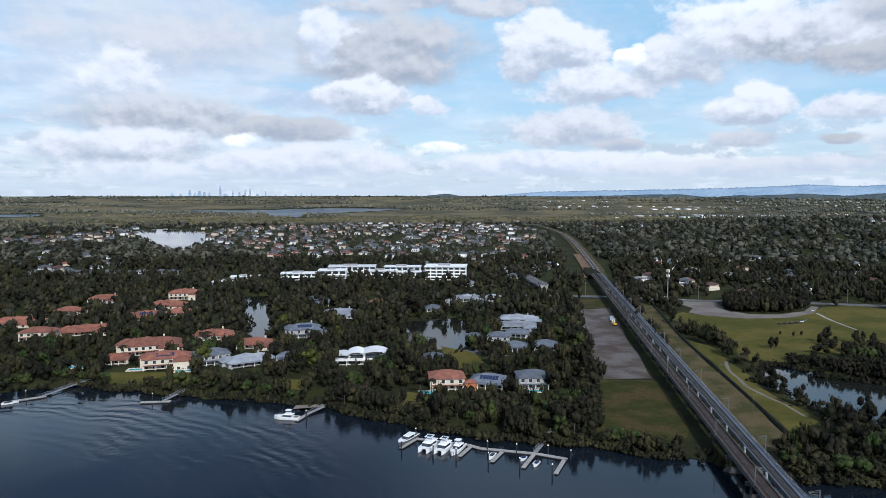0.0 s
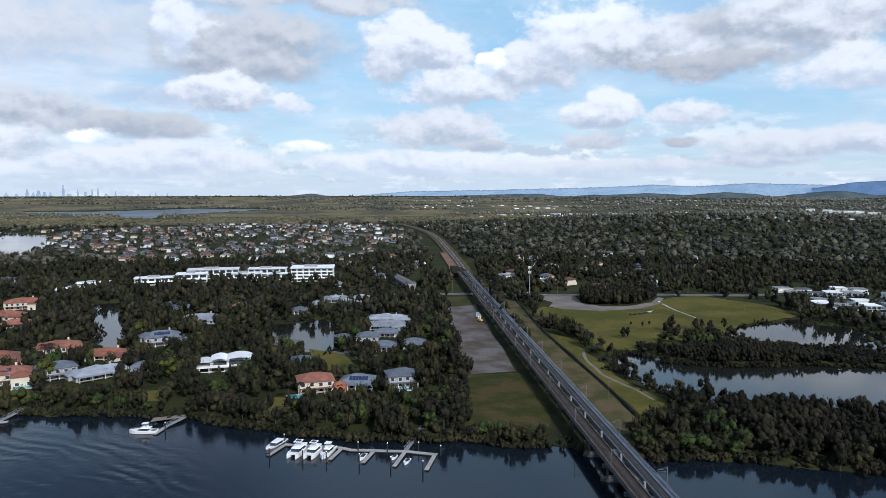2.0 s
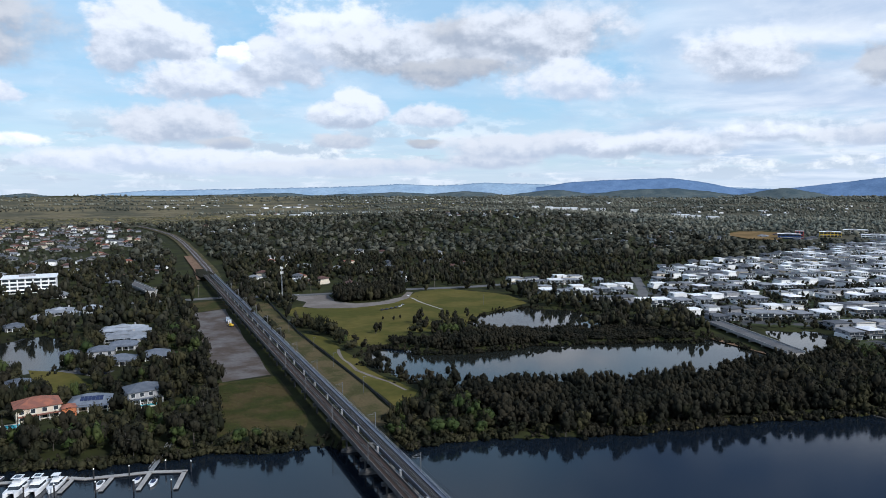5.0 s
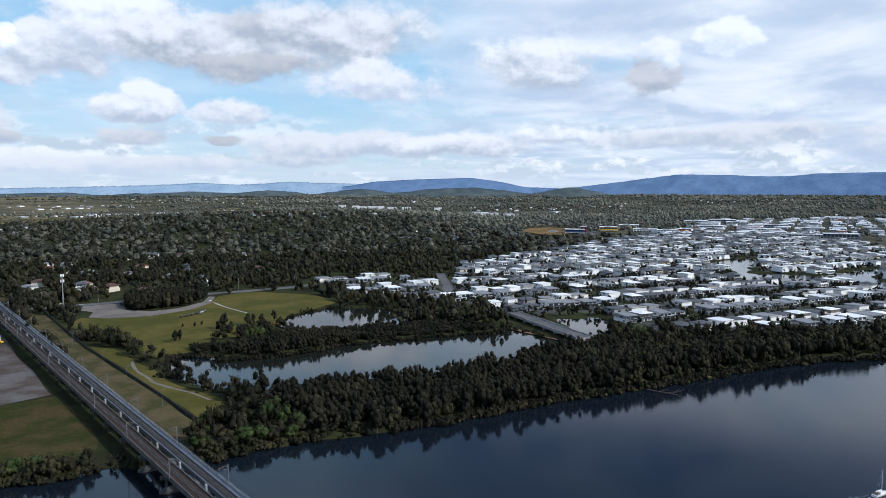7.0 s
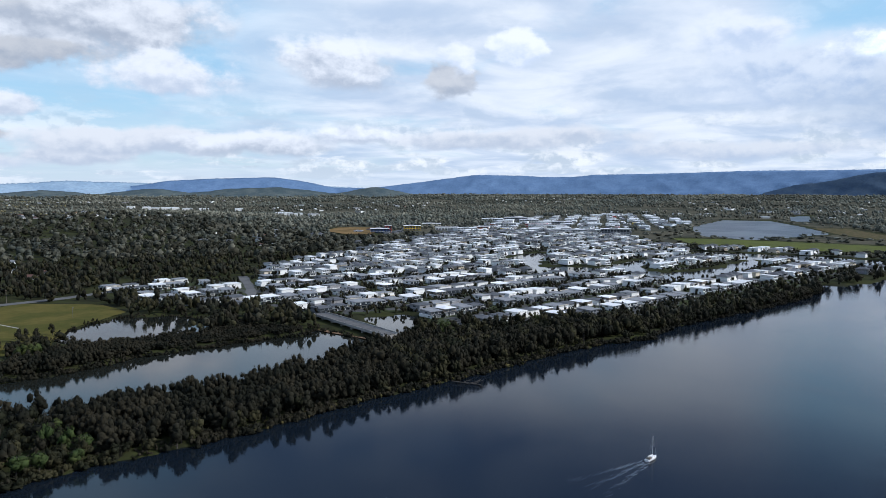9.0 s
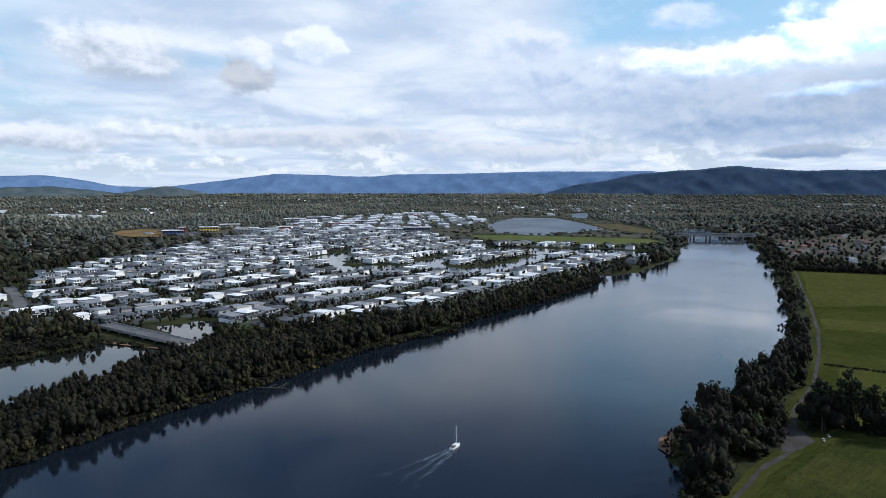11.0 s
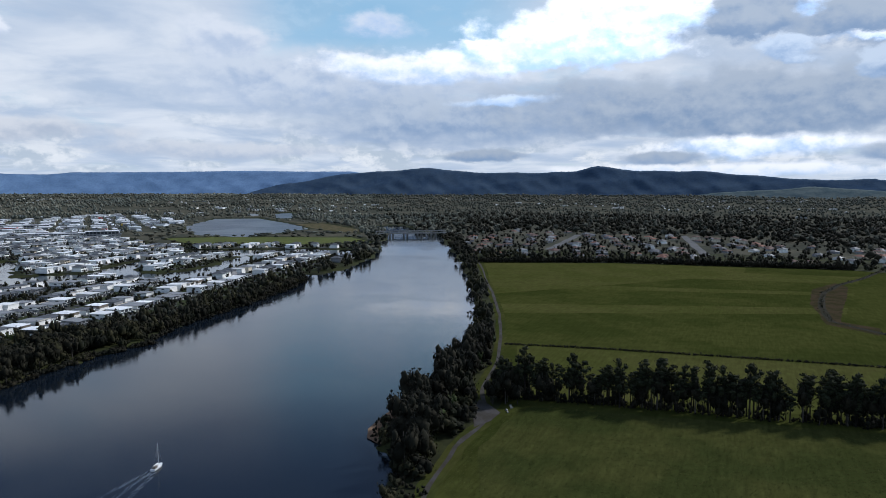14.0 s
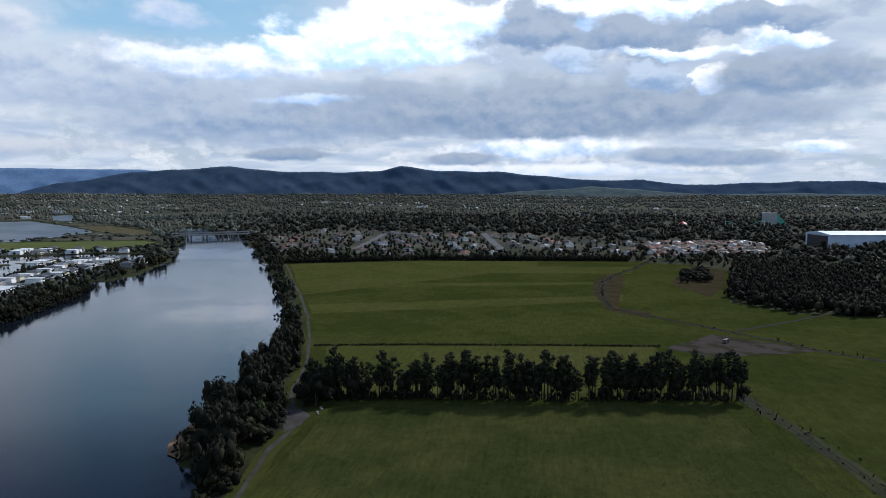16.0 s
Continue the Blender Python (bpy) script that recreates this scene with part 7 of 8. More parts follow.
FIGS = [(-80, 424), (-125, 543), (-76, 511), (-150, 432)]
DARKFIG = (-23, 622)
BRONZE = [(-49, 366), (-41, 362)]
PARK_TREES = [(268, 494, 0.8), (274, 497, 0.95), (280, 496, 0.7), (296, 498, 0.95), (302, 500, 0.85), (308, 497, 0.9), (322, 500, 0.7), (226, 479, 0.8), (231, 482, 0.6), (262, 520, 0.35), (270, 524, 0.3), (256, 528, 0.35)]
TREES["fig"] = [tree_kind("fig_tree", "broad fresh green garden tree", 12, 15, 0.08, "round", 420, 0.07, "leaf_fresh", 141)]
TREES["great_fig"] = [tree_kind("fig_tree", "very large dark rounded fig tree", 17, 24, 0.05, "round", 520, 0.06, "leaf_dark", 142)]
TREES["bronze"] = [tree_kind("bronze_tree", "bronze red leaved garden tree", 8, 10, 0.1, "round", 300, 0.08, "leaf_red", 143)]


def palm():
    """A slim ringed trunk with a head of arching fronds."""
    g = random.Random(77)
    ob = thing("palm_tree", "tall slim palm with arching fronds", "palm", "garden palms")
    bm = bmesh.new()
    tube(bm, 0, 0, -0.5, 9.0, 0.24, 0.15, 7)
    part("trunk", bm, M["bark"], ob)
    for q in range(15):
        a, lift, long = q * 2.4, g.uniform(0.1, 1.3), g.uniform(2.6, 3.6)
        bm = bmesh.new()
        rows = []
        for s in range(6):
            u = s / 5
            r, z = long * u * math.cos(lift * 0.5), 9.0 + long * (math.sin(lift) * u - (0.9 + 0.3 * lift) * u * u * 0.8)
            w = 0.55 * math.sin(math.pi * min(1.0, 0.12 + 0.88 * u)) + 0.04
            rows.append([(r * math.cos(a) - side * w * math.sin(a), r * math.sin(a) + side * w * math.cos(a), z - abs(side) * 0.25 * w) for side in (-1, 0, 1)])
        made = [[bm.verts.new(p) for p in row] for row in rows]
        for r0, r1 in zip(made, made[1:]):
            for k in range(2):
                bm.faces.new((r0[k], r0[k + 1], r1[k + 1], r1[k]))
        part("frond", bm, M["leaf"], ob)
    return ob


TREES["palm"] = [palm()]
stood = set()
tree_rng = np.random.default_rng(5)


def stand(kind, x, y, scale=1.0, z=None):
    ob = TREES[kind][int(tree_rng.integers(0, len(TREES[kind])))]
    s = scale * tree_rng.uniform(0.8, 1.2)
    m = pose(x, y, float(land_height(np.array([x]), np.array([y]))[0]) - 0.1 if z is None else z, 0, 0, tree_rng.uniform(0, 360)) @ Matrix.Diagonal((s * tree_rng.uniform(0.9, 1.1), s, s, 1))
    if ob.name in stood:
        made = copy_thing(ob, m)
        made.matrix_world = m
    else:
        ob.matrix_world = m
        stood.add(ob.name)


def along(line, step, jitter):
    """Points about every step metres along a line."""
    out = []
    for (ax, ay), (bx, by) in zip(line, line[1:]):
        d = math.hypot(bx - ax, by - ay)
        for q in range(max(1, int(d / step))):
            u = (q + tree_rng.uniform(0, 1)) / max(1, int(d / step))
            out.append((ax + (bx - ax) * u + tree_rng.normal(0, jitter), ay + (by - ay) * u + tree_rng.normal(0, jitter)))
    return out


OPEN = [GRAVEL_LOT, LOT_GRASS, LOT_TOP, RAIL_GRASS, PATH_GRASS, PARK, CARPARK, FIELD, GOLF, BROWN_FIELD, SANDY, BANK_LAWN, VILLA_LAWN, HILL_LAWN, WEST_LAWN, ribbon(CROSS_ROAD, 18), ribbon(TRACK, 9), ribbon(STREET, 18),
        ribbon([(70, -60), (110, 230), (124, 361), (147, 575), (170, 763), (187, 866)], 30), ribbon(LINE, 34), ribbon([(x - 22, y) for x, y in LINE], 30), ribbon([(120, 870), (104, 745)], 24), ribbon(EAST_STREETS[0], 26), ribbon(EAST_STREETS[1], 26), PARK_EDGE, ribbon([(486, 392), (421, 252)], 36), [(x * 0.93, y * 0.93) for x, y in BROWN_FIELD], [(1330, 880), (1480, 985), (1640, 960), (1720, 800), (1560, 760)]]
TOWN = [ESTATE, SUBURB_WEST, SUBURB_EAST, BROWN_TOWN, VILLAS, BUSINESS]
taken = np.array(HOUSE_STUFF + WOOD_HOUSES + SUBURB_SPOTS)


def clear_of(x, y, margin=1.0, town_share=0.16):
    ok = in_water(x, y) + wobble(x, y) < -margin
    for poly in OPEN:
        ok &= distance(poly, x, y) < -1.5
    for hx, hy, hr in HOUSE_SPOTS:
        ok &= (x - hx) ** 2 + (y - hy) ** 2 > (hr * 0.92) ** 2
        # no tall crown right before a house's river front
        ok &= ~((abs(x - hx) < hr * 0.8) & (y < hy) & (y > hy - hr - 10))
    shore = distance(SHORE, x, y)
    ok &= (shore < 0) | (rng.uniform(size=np.shape(x)) < 0.4)
    town_ = np.full(np.shape(x), -1e9)
    for poly in TOWN:
        town_ = np.maximum(town_, distance(poly, x, y))
    ok &= (town_ < -5) | (rng.uniform(size=np.shape(x)) < town_share)
    idx = np.nonzero(ok)[0]
    for start in range(0, len(idx), 4000):
        part_ = idx[start:start + 4000]
        d2 = ((x[part_, None] - taken[None, :, 0]) ** 2 + (y[part_, None] - taken[None, :, 1]) ** 2).min(1)
        ok[part_[d2 < 8.0 ** 2]] = False
    return ok


# the windbreak of pines across the fields, with gaps
for x, y in along(TREE_ROW, 1.3, 1.6):
    s = (x - 348) / (246 - 348)
    if not (0.1 < s < 0.13 or 0.19 < s < 0.22 or 0.62 < s < 0.64):
        stand("pine", x, y, tree_rng.uniform(0.75, 1.08), LAND)
for x, y in along(TREE_ROW, 5.2, 2.2):
    stand("gum", x, y, tree_rng.uniform(0.7, 1.15), LAND)
# the south bank between the river and its track
SOUTH = [(460, -124), (405, -95), (352, -70), (333, -62), (312, -52), (290, -48), (268, -45), (250, -38)]
for x, y in along(SOUTH, 3.4, 5.0):
    if distance(ribbon(TRACK, 8), np.array([x]), np.array([y]))[0] < -1 and in_water(np.array([x]), np.array([y]))[0] < -1:
        stand("gum", x, y, 1.25)
for x, y in along([(342, -92), (333, -104), (352, -104)], 4, 2.5):
    stand("gum", x, y, 1.0, LAND)
# clumps on the park lawn
for x, y, s in PARK_TREES:
    stand("casuarina", x, y, s, LAND)
# garden trees of the river houses
for kind, places in (("palm", PALMS), ("fig", FIGS), ("great_fig", [DARKFIG]), ("bronze", BRONZE)):
    for x, y in places:
        stand(kind, x, y, 1.0, LAND)
# the bank by the viaducts and the marina
for x, y in ((146, 266), (152, 262), (159, 259), (166, 262), (173, 255), (140, 274), (135, 270), (180, 262)):
    stand("mangrove", x, y, 1.15)
for line, kind, step, jitter, scale in (([(190, 250), (240, 232), (306, 212), (350, 196)], "casuarina", 4.5, 4.0, 1.0), ([(350, 196), (440, 166), (500, 140)], "gum", 6.0, 4.0, 0.95),
                                        ([(-60, 356), (-20, 338), (30, 312), (66, 306)], "gum", 6.5, 4.0, 0.8), ([(66, 302), (90, 294), (106, 290)], "mangrove", 4.5, 3.0, 1.0),
                                        ([(72, 330), (84, 380), (92, 450)], "gum", 6.0, 5.0, 0.9), ([(-230, 400), (-140, 384), (-70, 362)], "mangrove", 7.0, 2.5, 0.9)):
    for x, y in along(line, step, jitter):
        if clear_of(np.array([x]), np.array([y]), 0.0)[0]:
            stand(kind, x, y, scale)
for kinds_ in TREES.values():
    for ob in kinds_:
        if ob.name not in stood:
            ob.matrix_world = pose(-40, 352, LAND)

# ---- woods ----
FINE = [crown_mesh(kind, 150, 0.1, 10 + s, 7) for s, kind in enumerate(("round", "spread", "round", "spread", "round"))]
MEDIUM = [crown_mesh(kind, 90, 0.13, 60 + s, 5) for s, kind in enumerate(("round", "spread", "round", "round", "spread"))]
SPIRE = [crown_mesh("tall", 120, 0.11, 20 + s, 6) for s in range(5)]
MID = [crown_mesh(kind, 26, 0.14, 30 + s, 3) for s, kind in enumerate(("round", "spread", "round", "spread", "round"))]
COARSE = [crown_mesh("blob", 14, 0.26, 50 + s, 1) for s in range(6)]
CASUARINA = [(185, 250), (350, 190), (450, 160), (430, 280), (330, 300), (250, 325), (205, 345), (190, 300)]

x, y = scatter(8600, 215, 560)
ok = clear_of(x, y)
x, y = x[ok], y[ok]
spire = (distance(CASUARINA, x, y) > 0) | ((distance(WATERS["pond_long"], x, y) > -14) & (rng.uniform(size=len(x)) < 0.8))
fringe = in_water(x, y) > -9
dark = rng.uniform(size=len(x)) < 0.3
bright = ~dark & (rng.uniform(size=len(x)) < 0.16)
low = (y > 330) & (x > 215) & (x < 470) & ((distance(WATERS["pond_long"], x, y) > -45) | (distance(WATERS["pond_upper"], x, y) > -28))
more = rng.uniform(size=(2600, 2)) * (270, 190) + (183, 158)
keep = (distance(CASUARINA, more[:, 0], more[:, 1]) > 1) & clear_of(more[:, 0].copy(), more[:, 1].copy(), 0.5)
forest("casuarina_wood", more[keep, 0], more[keep, 1], rng.uniform(4.5, 7.5, keep.sum()), rng.uniform(7.5, 12.5, keep.sum()), SPIRE, M["leaf_dark"], "dense dark casuarina wood on the bank")
forest("island_trees", x[low], y[low], rng.uniform(4, 7, low.sum()), rng.uniform(3.5, 6.5, low.sum()), FINE, M["leaf_dark"], "low dark trees on the strip between the ponds")
spire, fringe, dark, bright = (a & ~low for a in (spire, fringe, dark, bright))
gone = low
forest("casuarina_wood", x[spire], y[spire], rng.uniform(5.5, 8.5, spire.sum()), rng.uniform(7.5, 13, spire.sum()), SPIRE, M["leaf_dark"], "dense dark casuarina wood beside the river")
for mat, who, label in (("leaf", ~gone & ~spire & ~fringe & ~dark & ~bright, "dense dull green trees of the gardens"), ("leaf_bright", ~spire & ~fringe & bright, "fresh green garden trees"), ("leaf_dark", ~spire & ~fringe & dark, "dark green trees among the gardens")):
    forest("near_woods", x[who], y[who], rng.uniform(6, 14, who.sum()), rng.uniform(6, 14, who.sum()), FINE, M[mat], label)
who = ~spire & fringe
forest("bank_trees", x[who], y[who], rng.uniform(5, 9, who.sum()), rng.uniform(4, 10, who.sum()), FINE, M["leaf"], "low trees and mangroves hanging over the bank")
# the dense strip between the two ponds
ISLAND = [(222, 430), (242, 405), (262, 398), (303, 394), (333, 383), (356, 373), (378, 365), (412, 346), (432, 347), (446, 400), (430, 446), (402, 412), (388, 408), (360, 423), (338, 429), (323, 436), (306, 428), (296, 438), (262, 432)]
x, y = rng.uniform(215, 450, 5200), rng.uniform(340, 450, 5200)
ok = (distance(ISLAND, x, y) > 0.5) & (in_water(x, y) + wobble(x, y) < 0.5) & (x < 425)
x, y = x[ok][:720], y[ok][:720]
high = np.clip((335 - x) / 40, 0, 1)
forest("island_trees", x, y, rng.uniform(4, 6.5, len(x)), (3.4 + 4.6 * high) * rng.uniform(0.8, 1.2, len(x)), SPIRE, M["leaf_dark"], "dense dark casuarinas on the strip between the ponds")
# clumps of casuarina on the park lawn beside the upper pond
for cx, cy, rx_, count, tall_ in ((288, 463, 6, 22, 6), (279, 472, 6, 20, 6), (298, 480, 5, 16, 6), (270, 486, 5, 14, 5.5), (226, 446, 5, 14, 4.5)):
    a, rr = rng.uniform(0, 6.283, count), rx_ * np.sqrt(rng.uniform(0, 1, count))
    forest("park_clump", cx + rr * np.cos(a), cy + rr * np.sin(a), rng.uniform(3.5, 6, count), tall_ * rng.uniform(0.7, 1.2, count), SPIRE, M["leaf_dark"], "clump of dark casuarinas on the park lawn")
# the belt of gums between the estate and the river: tall at first, lower further up
belt = np.array([(335, 200), (387, 186), (428, 168), (473, 147), (526, 124), (571, 98), (640, 68), (716, 38), (788, 10), (852, -10)])
u = rng.uniform(0, len(belt) - 1, 1250)
x, y = np.interp(u, range(len(belt)), belt[:, 0]), np.interp(u, range(len(belt)), belt[:, 1])
inland = rng.uniform(0, 1, len(x)) * np.clip(34 - (u - 2) * 5.5, 9, 34) + 1.0
x, y = x + inland * 0.40, y + inland * 0.92
ok = in_water(x, y) < 1.0
for hx, hy, _ in spots[:160]:
    ok &= (x - hx) ** 2 + (y - hy) ** 2 > 9.0 ** 2
x, y, u = x[ok], y[ok], u[ok]
tall = np.where(u < 4.4, rng.uniform(8, 16, len(x)), rng.uniform(5, 9.5, len(x)))
dark = rng.uniform(size=len(x)) < 0.6
for mat, who in (("leaf_dark", dark), ("leaf", ~dark)):
    forest("river_belt", x[who], y[who], (tall * rng.uniform(0.75, 1.05, len(x)))[who], tall[who], MEDIUM, M[mat], "dense dark gums and mangroves along the river bank")
# mangroves and scrub right at the water along the north bank and round the ponds
def water_line(line, count, spread, tall_, mat, label):
    u = rng.uniform(0, len(line) - 1, count)
    p = np.array(line)
    x, y = np.interp(u, range(len(p)), p[:, 0]) + rng.normal(0, spread, count), np.interp(u, range(len(p)), p[:, 1]) + rng.normal(0, spread, count)
    ok = (in_water(x, y) + wobble(x, y) < 3.5) & (in_water(x, y) > -9) & (distance(ribbon([(486, 392), (421, 252)], 30), x, y) < 0) & (distance(ribbon([(70, -60), (110, 230), (124, 361)], 30), x, y) < 0)
    x, y = x[ok], y[ok]
    forest("bank_scrub", x, y, tall_ * rng.uniform(0.9, 1.9, len(x)), tall_ * rng.uniform(0.6, 1.4, len(x)), COARSE, M[mat], label, base=np.full(len(x), -0.2))


water_line(RIVER[22:36], 1500, 2.6, 3.0, "leaf_dark", "dark mangrove scrub at the edge of the river")
water_line(RIVER[22:30], 160, 2.0, 2.2, "tussock", "pale dry tussock grass on the bank")
water_line(RIVER[4:22], 1100, 2.4, 3.0, "leaf", "mangrove scrub at the foot of the gardens")
water_line(WATERS["pond_long"] + WATERS["pond_long"][:1], 1100, 2.2, 2.4, "leaf_dark", "dark scrub round the long pond")
water_line(WATERS["pond_upper"] + WATERS["pond_upper"][:1], 420, 2.0, 1.8, "leaf_dark", "dark scrub round the upper pond")
# woods and clumps beside the cane fields, and the grove inside the loop of the car park
for poly, count, lo_, hi_ in (([(258, 632), (273, 625), (300, 623), (329, 640), (355, 677), (275, 683)], 150, 10, 16), ([(491, -573), (435, -558), (398, -562), (397, -606), (439, -729), (506, -813), (618, -844), (630, -749)], 520, 9, 17), ([(593, -616), (585, -654), (669, -741), (673, -704)], 60, 6, 11),
                              ([(384, -596), (365, -590), (365, -632), (402, -696), (414, -649)], 90, 7, 13)):
    p = np.array(poly)
    x, y = rng.uniform(p[:, 0].min(), p[:, 0].max(), 4000), rng.uniform(p[:, 1].min(), p[:, 1].max(), 4000)
    ok = distance(poly, x, y) > 0
    x, y = x[ok][:count], y[ok][:count]
    forest("field_wood", x, y, rng.uniform(8, 14, len(x)), rng.uniform(lo_, hi_, len(x)), MEDIUM, M["leaf_dark"], "dark gum wood beside open ground")
# shrubs along the water's edge
x, y = scatter(44000, 200, 900, power=1.3)
wet = in_water(x, y) + wobble(x, y)
ok = (wet < 3.0) & (wet > np.where(np.hypot(x, y) < 480, -9.0, -5.0)) & (distance(FIELD, x, y) < 0) & (distance(ESTATE, x, y) < -4) & (rng.uniform(size=len(x)) < 0.9)
x, y = x[ok], y[ok]
forest("bank_shrubs", x, y, rng.uniform(2.5, 6, len(x)), rng.uniform(1.5, 5, len(x)), MID, M["leaf_dark"], "shrubs and reeds along the water's edge", base=np.zeros(len(x)))
x, y = scatter(10500, 560, 1150, power=1.2)
ok = clear_of(x, y, town_share=0.6)
x, y = x[ok], y[ok]
inside = np.max([distance(p, x, y) for p in TOWN], 0) > 0
tall = np.where(inside, rng.uniform(4, 8, len(x)), rng.uniform(8, 17, len(x)))
dark = rng.uniform(size=len(x)) < 0.4
mid_ = rng.uniform(size=len(x)) < 0.2
for mat, who in (("leaf", ~dark & ~mid_), ("leaf_dark", dark & ~mid_), ("leaf_wood", mid_)):
    forest("middle_woods", x[who], y[who], np.where(inside, 7.0, rng.uniform(10, 18, len(x)))[who], tall[who], MID, M[mat], "dense dark gum woods")
x, y = scatter(18500, 1150, 3000, power=1.4)
ok = clear_of(x, y, town_share=0.85)
x, y = x[ok], y[ok]
az = np.degrees(np.arctan2(x, y))
inside = np.max([distance(p, x, y) for p in TOWN], 0) > 0
tall = np.where(inside, rng.uniform(5, 10, len(x)), rng.uniform(9, 17, len(x)))
wide = np.where(inside, 9.0, rng.uniform(14, 28, len(x)))
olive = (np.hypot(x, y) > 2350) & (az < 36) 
# haze and sun put into pale far leaves, cloud shade into dark ones
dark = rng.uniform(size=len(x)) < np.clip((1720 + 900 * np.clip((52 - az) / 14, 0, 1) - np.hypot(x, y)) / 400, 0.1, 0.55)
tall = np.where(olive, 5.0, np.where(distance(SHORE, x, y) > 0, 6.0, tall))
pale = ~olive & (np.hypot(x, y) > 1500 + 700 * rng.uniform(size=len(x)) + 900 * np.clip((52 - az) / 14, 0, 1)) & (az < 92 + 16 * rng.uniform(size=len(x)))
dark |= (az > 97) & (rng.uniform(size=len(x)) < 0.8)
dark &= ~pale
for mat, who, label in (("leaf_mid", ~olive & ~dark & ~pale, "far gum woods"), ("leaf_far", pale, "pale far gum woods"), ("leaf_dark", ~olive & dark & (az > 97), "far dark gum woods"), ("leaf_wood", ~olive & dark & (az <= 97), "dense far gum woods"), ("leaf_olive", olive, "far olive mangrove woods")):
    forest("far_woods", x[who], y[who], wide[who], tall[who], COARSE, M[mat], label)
# small far crowns: a rough eight-sided lump each
SPECK = []
for q in range(6):
    g = np.random.default_rng(80 + q)
    v = np.array([(1, 0, 0.8), (0, 1, 0.9), (-1, 0, 0.7), (0, -1, 0.9), (0, 0, 2.0), (0, 0, 0)]) * g.uniform(0.65, 1.25, (6, 1))
    SPECK.append((v, np.array([(0, 1, 4), (1, 2, 4), (2, 3, 4), (3, 0, 4), (1, 0, 5), (2, 1, 5), (3, 2, 5), (0, 3, 5)])))
x, y = scatter(34000, 2500, 14000, power=1.7)
az = np.degrees(np.arctan2(x, y))
ok = (in_water(x, y) < -10) & ((az > 21) | (np.sin(x * 0.0022 + 2 * np.sin(y * 0.0017)) + np.sin(y * 0.0046 + x * 0.0006) > 0.35))
ok &= (np.sin(x * 0.0042 + 1.7 * np.sin(y * 0.0031)) + np.sin(y * 0.0051 + 0.6) > -1.25) | (az < 21)
for poly in (SHORE, GOLF, SANDY, BROWN_FIELD, BUSINESS):
    ok &= distance(poly, x, y) < 0
x, y, az = x[ok], y[ok], az[ok]
r = np.hypot(x, y)
olive = (az < 34) & (np.sin(r * 0.004 + az * 0.2) + 0.6 * np.sin(az * 0.9) > 0.2)
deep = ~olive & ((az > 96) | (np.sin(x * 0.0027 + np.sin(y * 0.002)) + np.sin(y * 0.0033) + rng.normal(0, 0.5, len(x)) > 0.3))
# these leaf colours hold the haze of the distance
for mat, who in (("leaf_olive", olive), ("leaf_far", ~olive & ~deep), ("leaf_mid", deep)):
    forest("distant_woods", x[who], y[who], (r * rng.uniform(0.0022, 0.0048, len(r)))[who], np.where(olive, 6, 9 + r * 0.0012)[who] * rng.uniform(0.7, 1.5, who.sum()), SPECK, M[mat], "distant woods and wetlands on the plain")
# the dark hedge between the cane blocks
x = np.interp(np.linspace(0, 3, 420), range(4), [p[0] for p in HEDGE]) + rng.normal(0, 0.6, 420)
y = np.interp(np.linspace(0, 3, 420), range(4), [p[1] for p in HEDGE]) + rng.normal(0, 0.6, 420)
forest("field_hedge", x, y, rng.uniform(1.5, 3, 420), rng.uniform(0.8, 2.0, 420), MID, M["leaf_dark"], "low dark hedge between cane blocks")
# the dark hedge at the far end of the fields
ends = np.array([(1010, -262), (966, -464), (880, -620), (815, -738), (705, -742)])
u = rng.uniform(0, 3, 1000)
x, y = np.interp(u, range(5), ends[:, 0]) + rng.normal(0, 1.8, 1000), np.interp(u, range(5), ends[:, 1]) + rng.normal(0, 1.8, 1000)
forest("boundary_hedge", x, y, rng.uniform(5, 9, 1000), rng.uniform(6, 9.5, 1000), COARSE, M["leaf_dark"], "tall dark hedge at the far end of the fields")
# bushes along the farm drains
x, y = [], []
for line in (HEADLAND, FARM_TRACK):
    for px, py in along(line, 1.5 if line is HEADLAND else 2.2, 1.5 if line is HEADLAND else 3.4):
        x.append(px)
        y.append(py)
x, y = np.array(x), np.array(y)
forest("drain_bushes", x, y, 1.2 + 3.6 * rng.uniform(0, 1, len(x)) ** 6, 0.5 + 3.0 * rng.uniform(0, 1, len(x)) ** 6, MID, M["leaf"], "scrubby bushes along the farm drains")

# brush under the windbreak
u = rng.uniform(0, 1, 420)
x = np.interp(u * 3, range(4), [p[0] for p in TREE_ROW]) + rng.normal(0, 1.8, 420)
y = np.interp(u * 3, range(4), [p[1] for p in TREE_ROW]) + rng.normal(0, 1.8, 420)
big = rng.uniform(size=420) ** 1.8
forest("windbreak_brush", x, y, 1.8 + 4.5 * big, 1.2 + 5.5 * big, MID, M["leaf_dark"], "dark brush and bushes under the windbreak")
# garden trees of the estate, between the houses
x, y = rng.uniform(430, 1800, 26000), rng.uniform(-100, 800, 26000)
ok = (distance(ESTATE, x, y) > 2) & (in_water(x, y) < -7)
x, y = x[ok], y[ok]
ok = np.ones(len(x), bool)
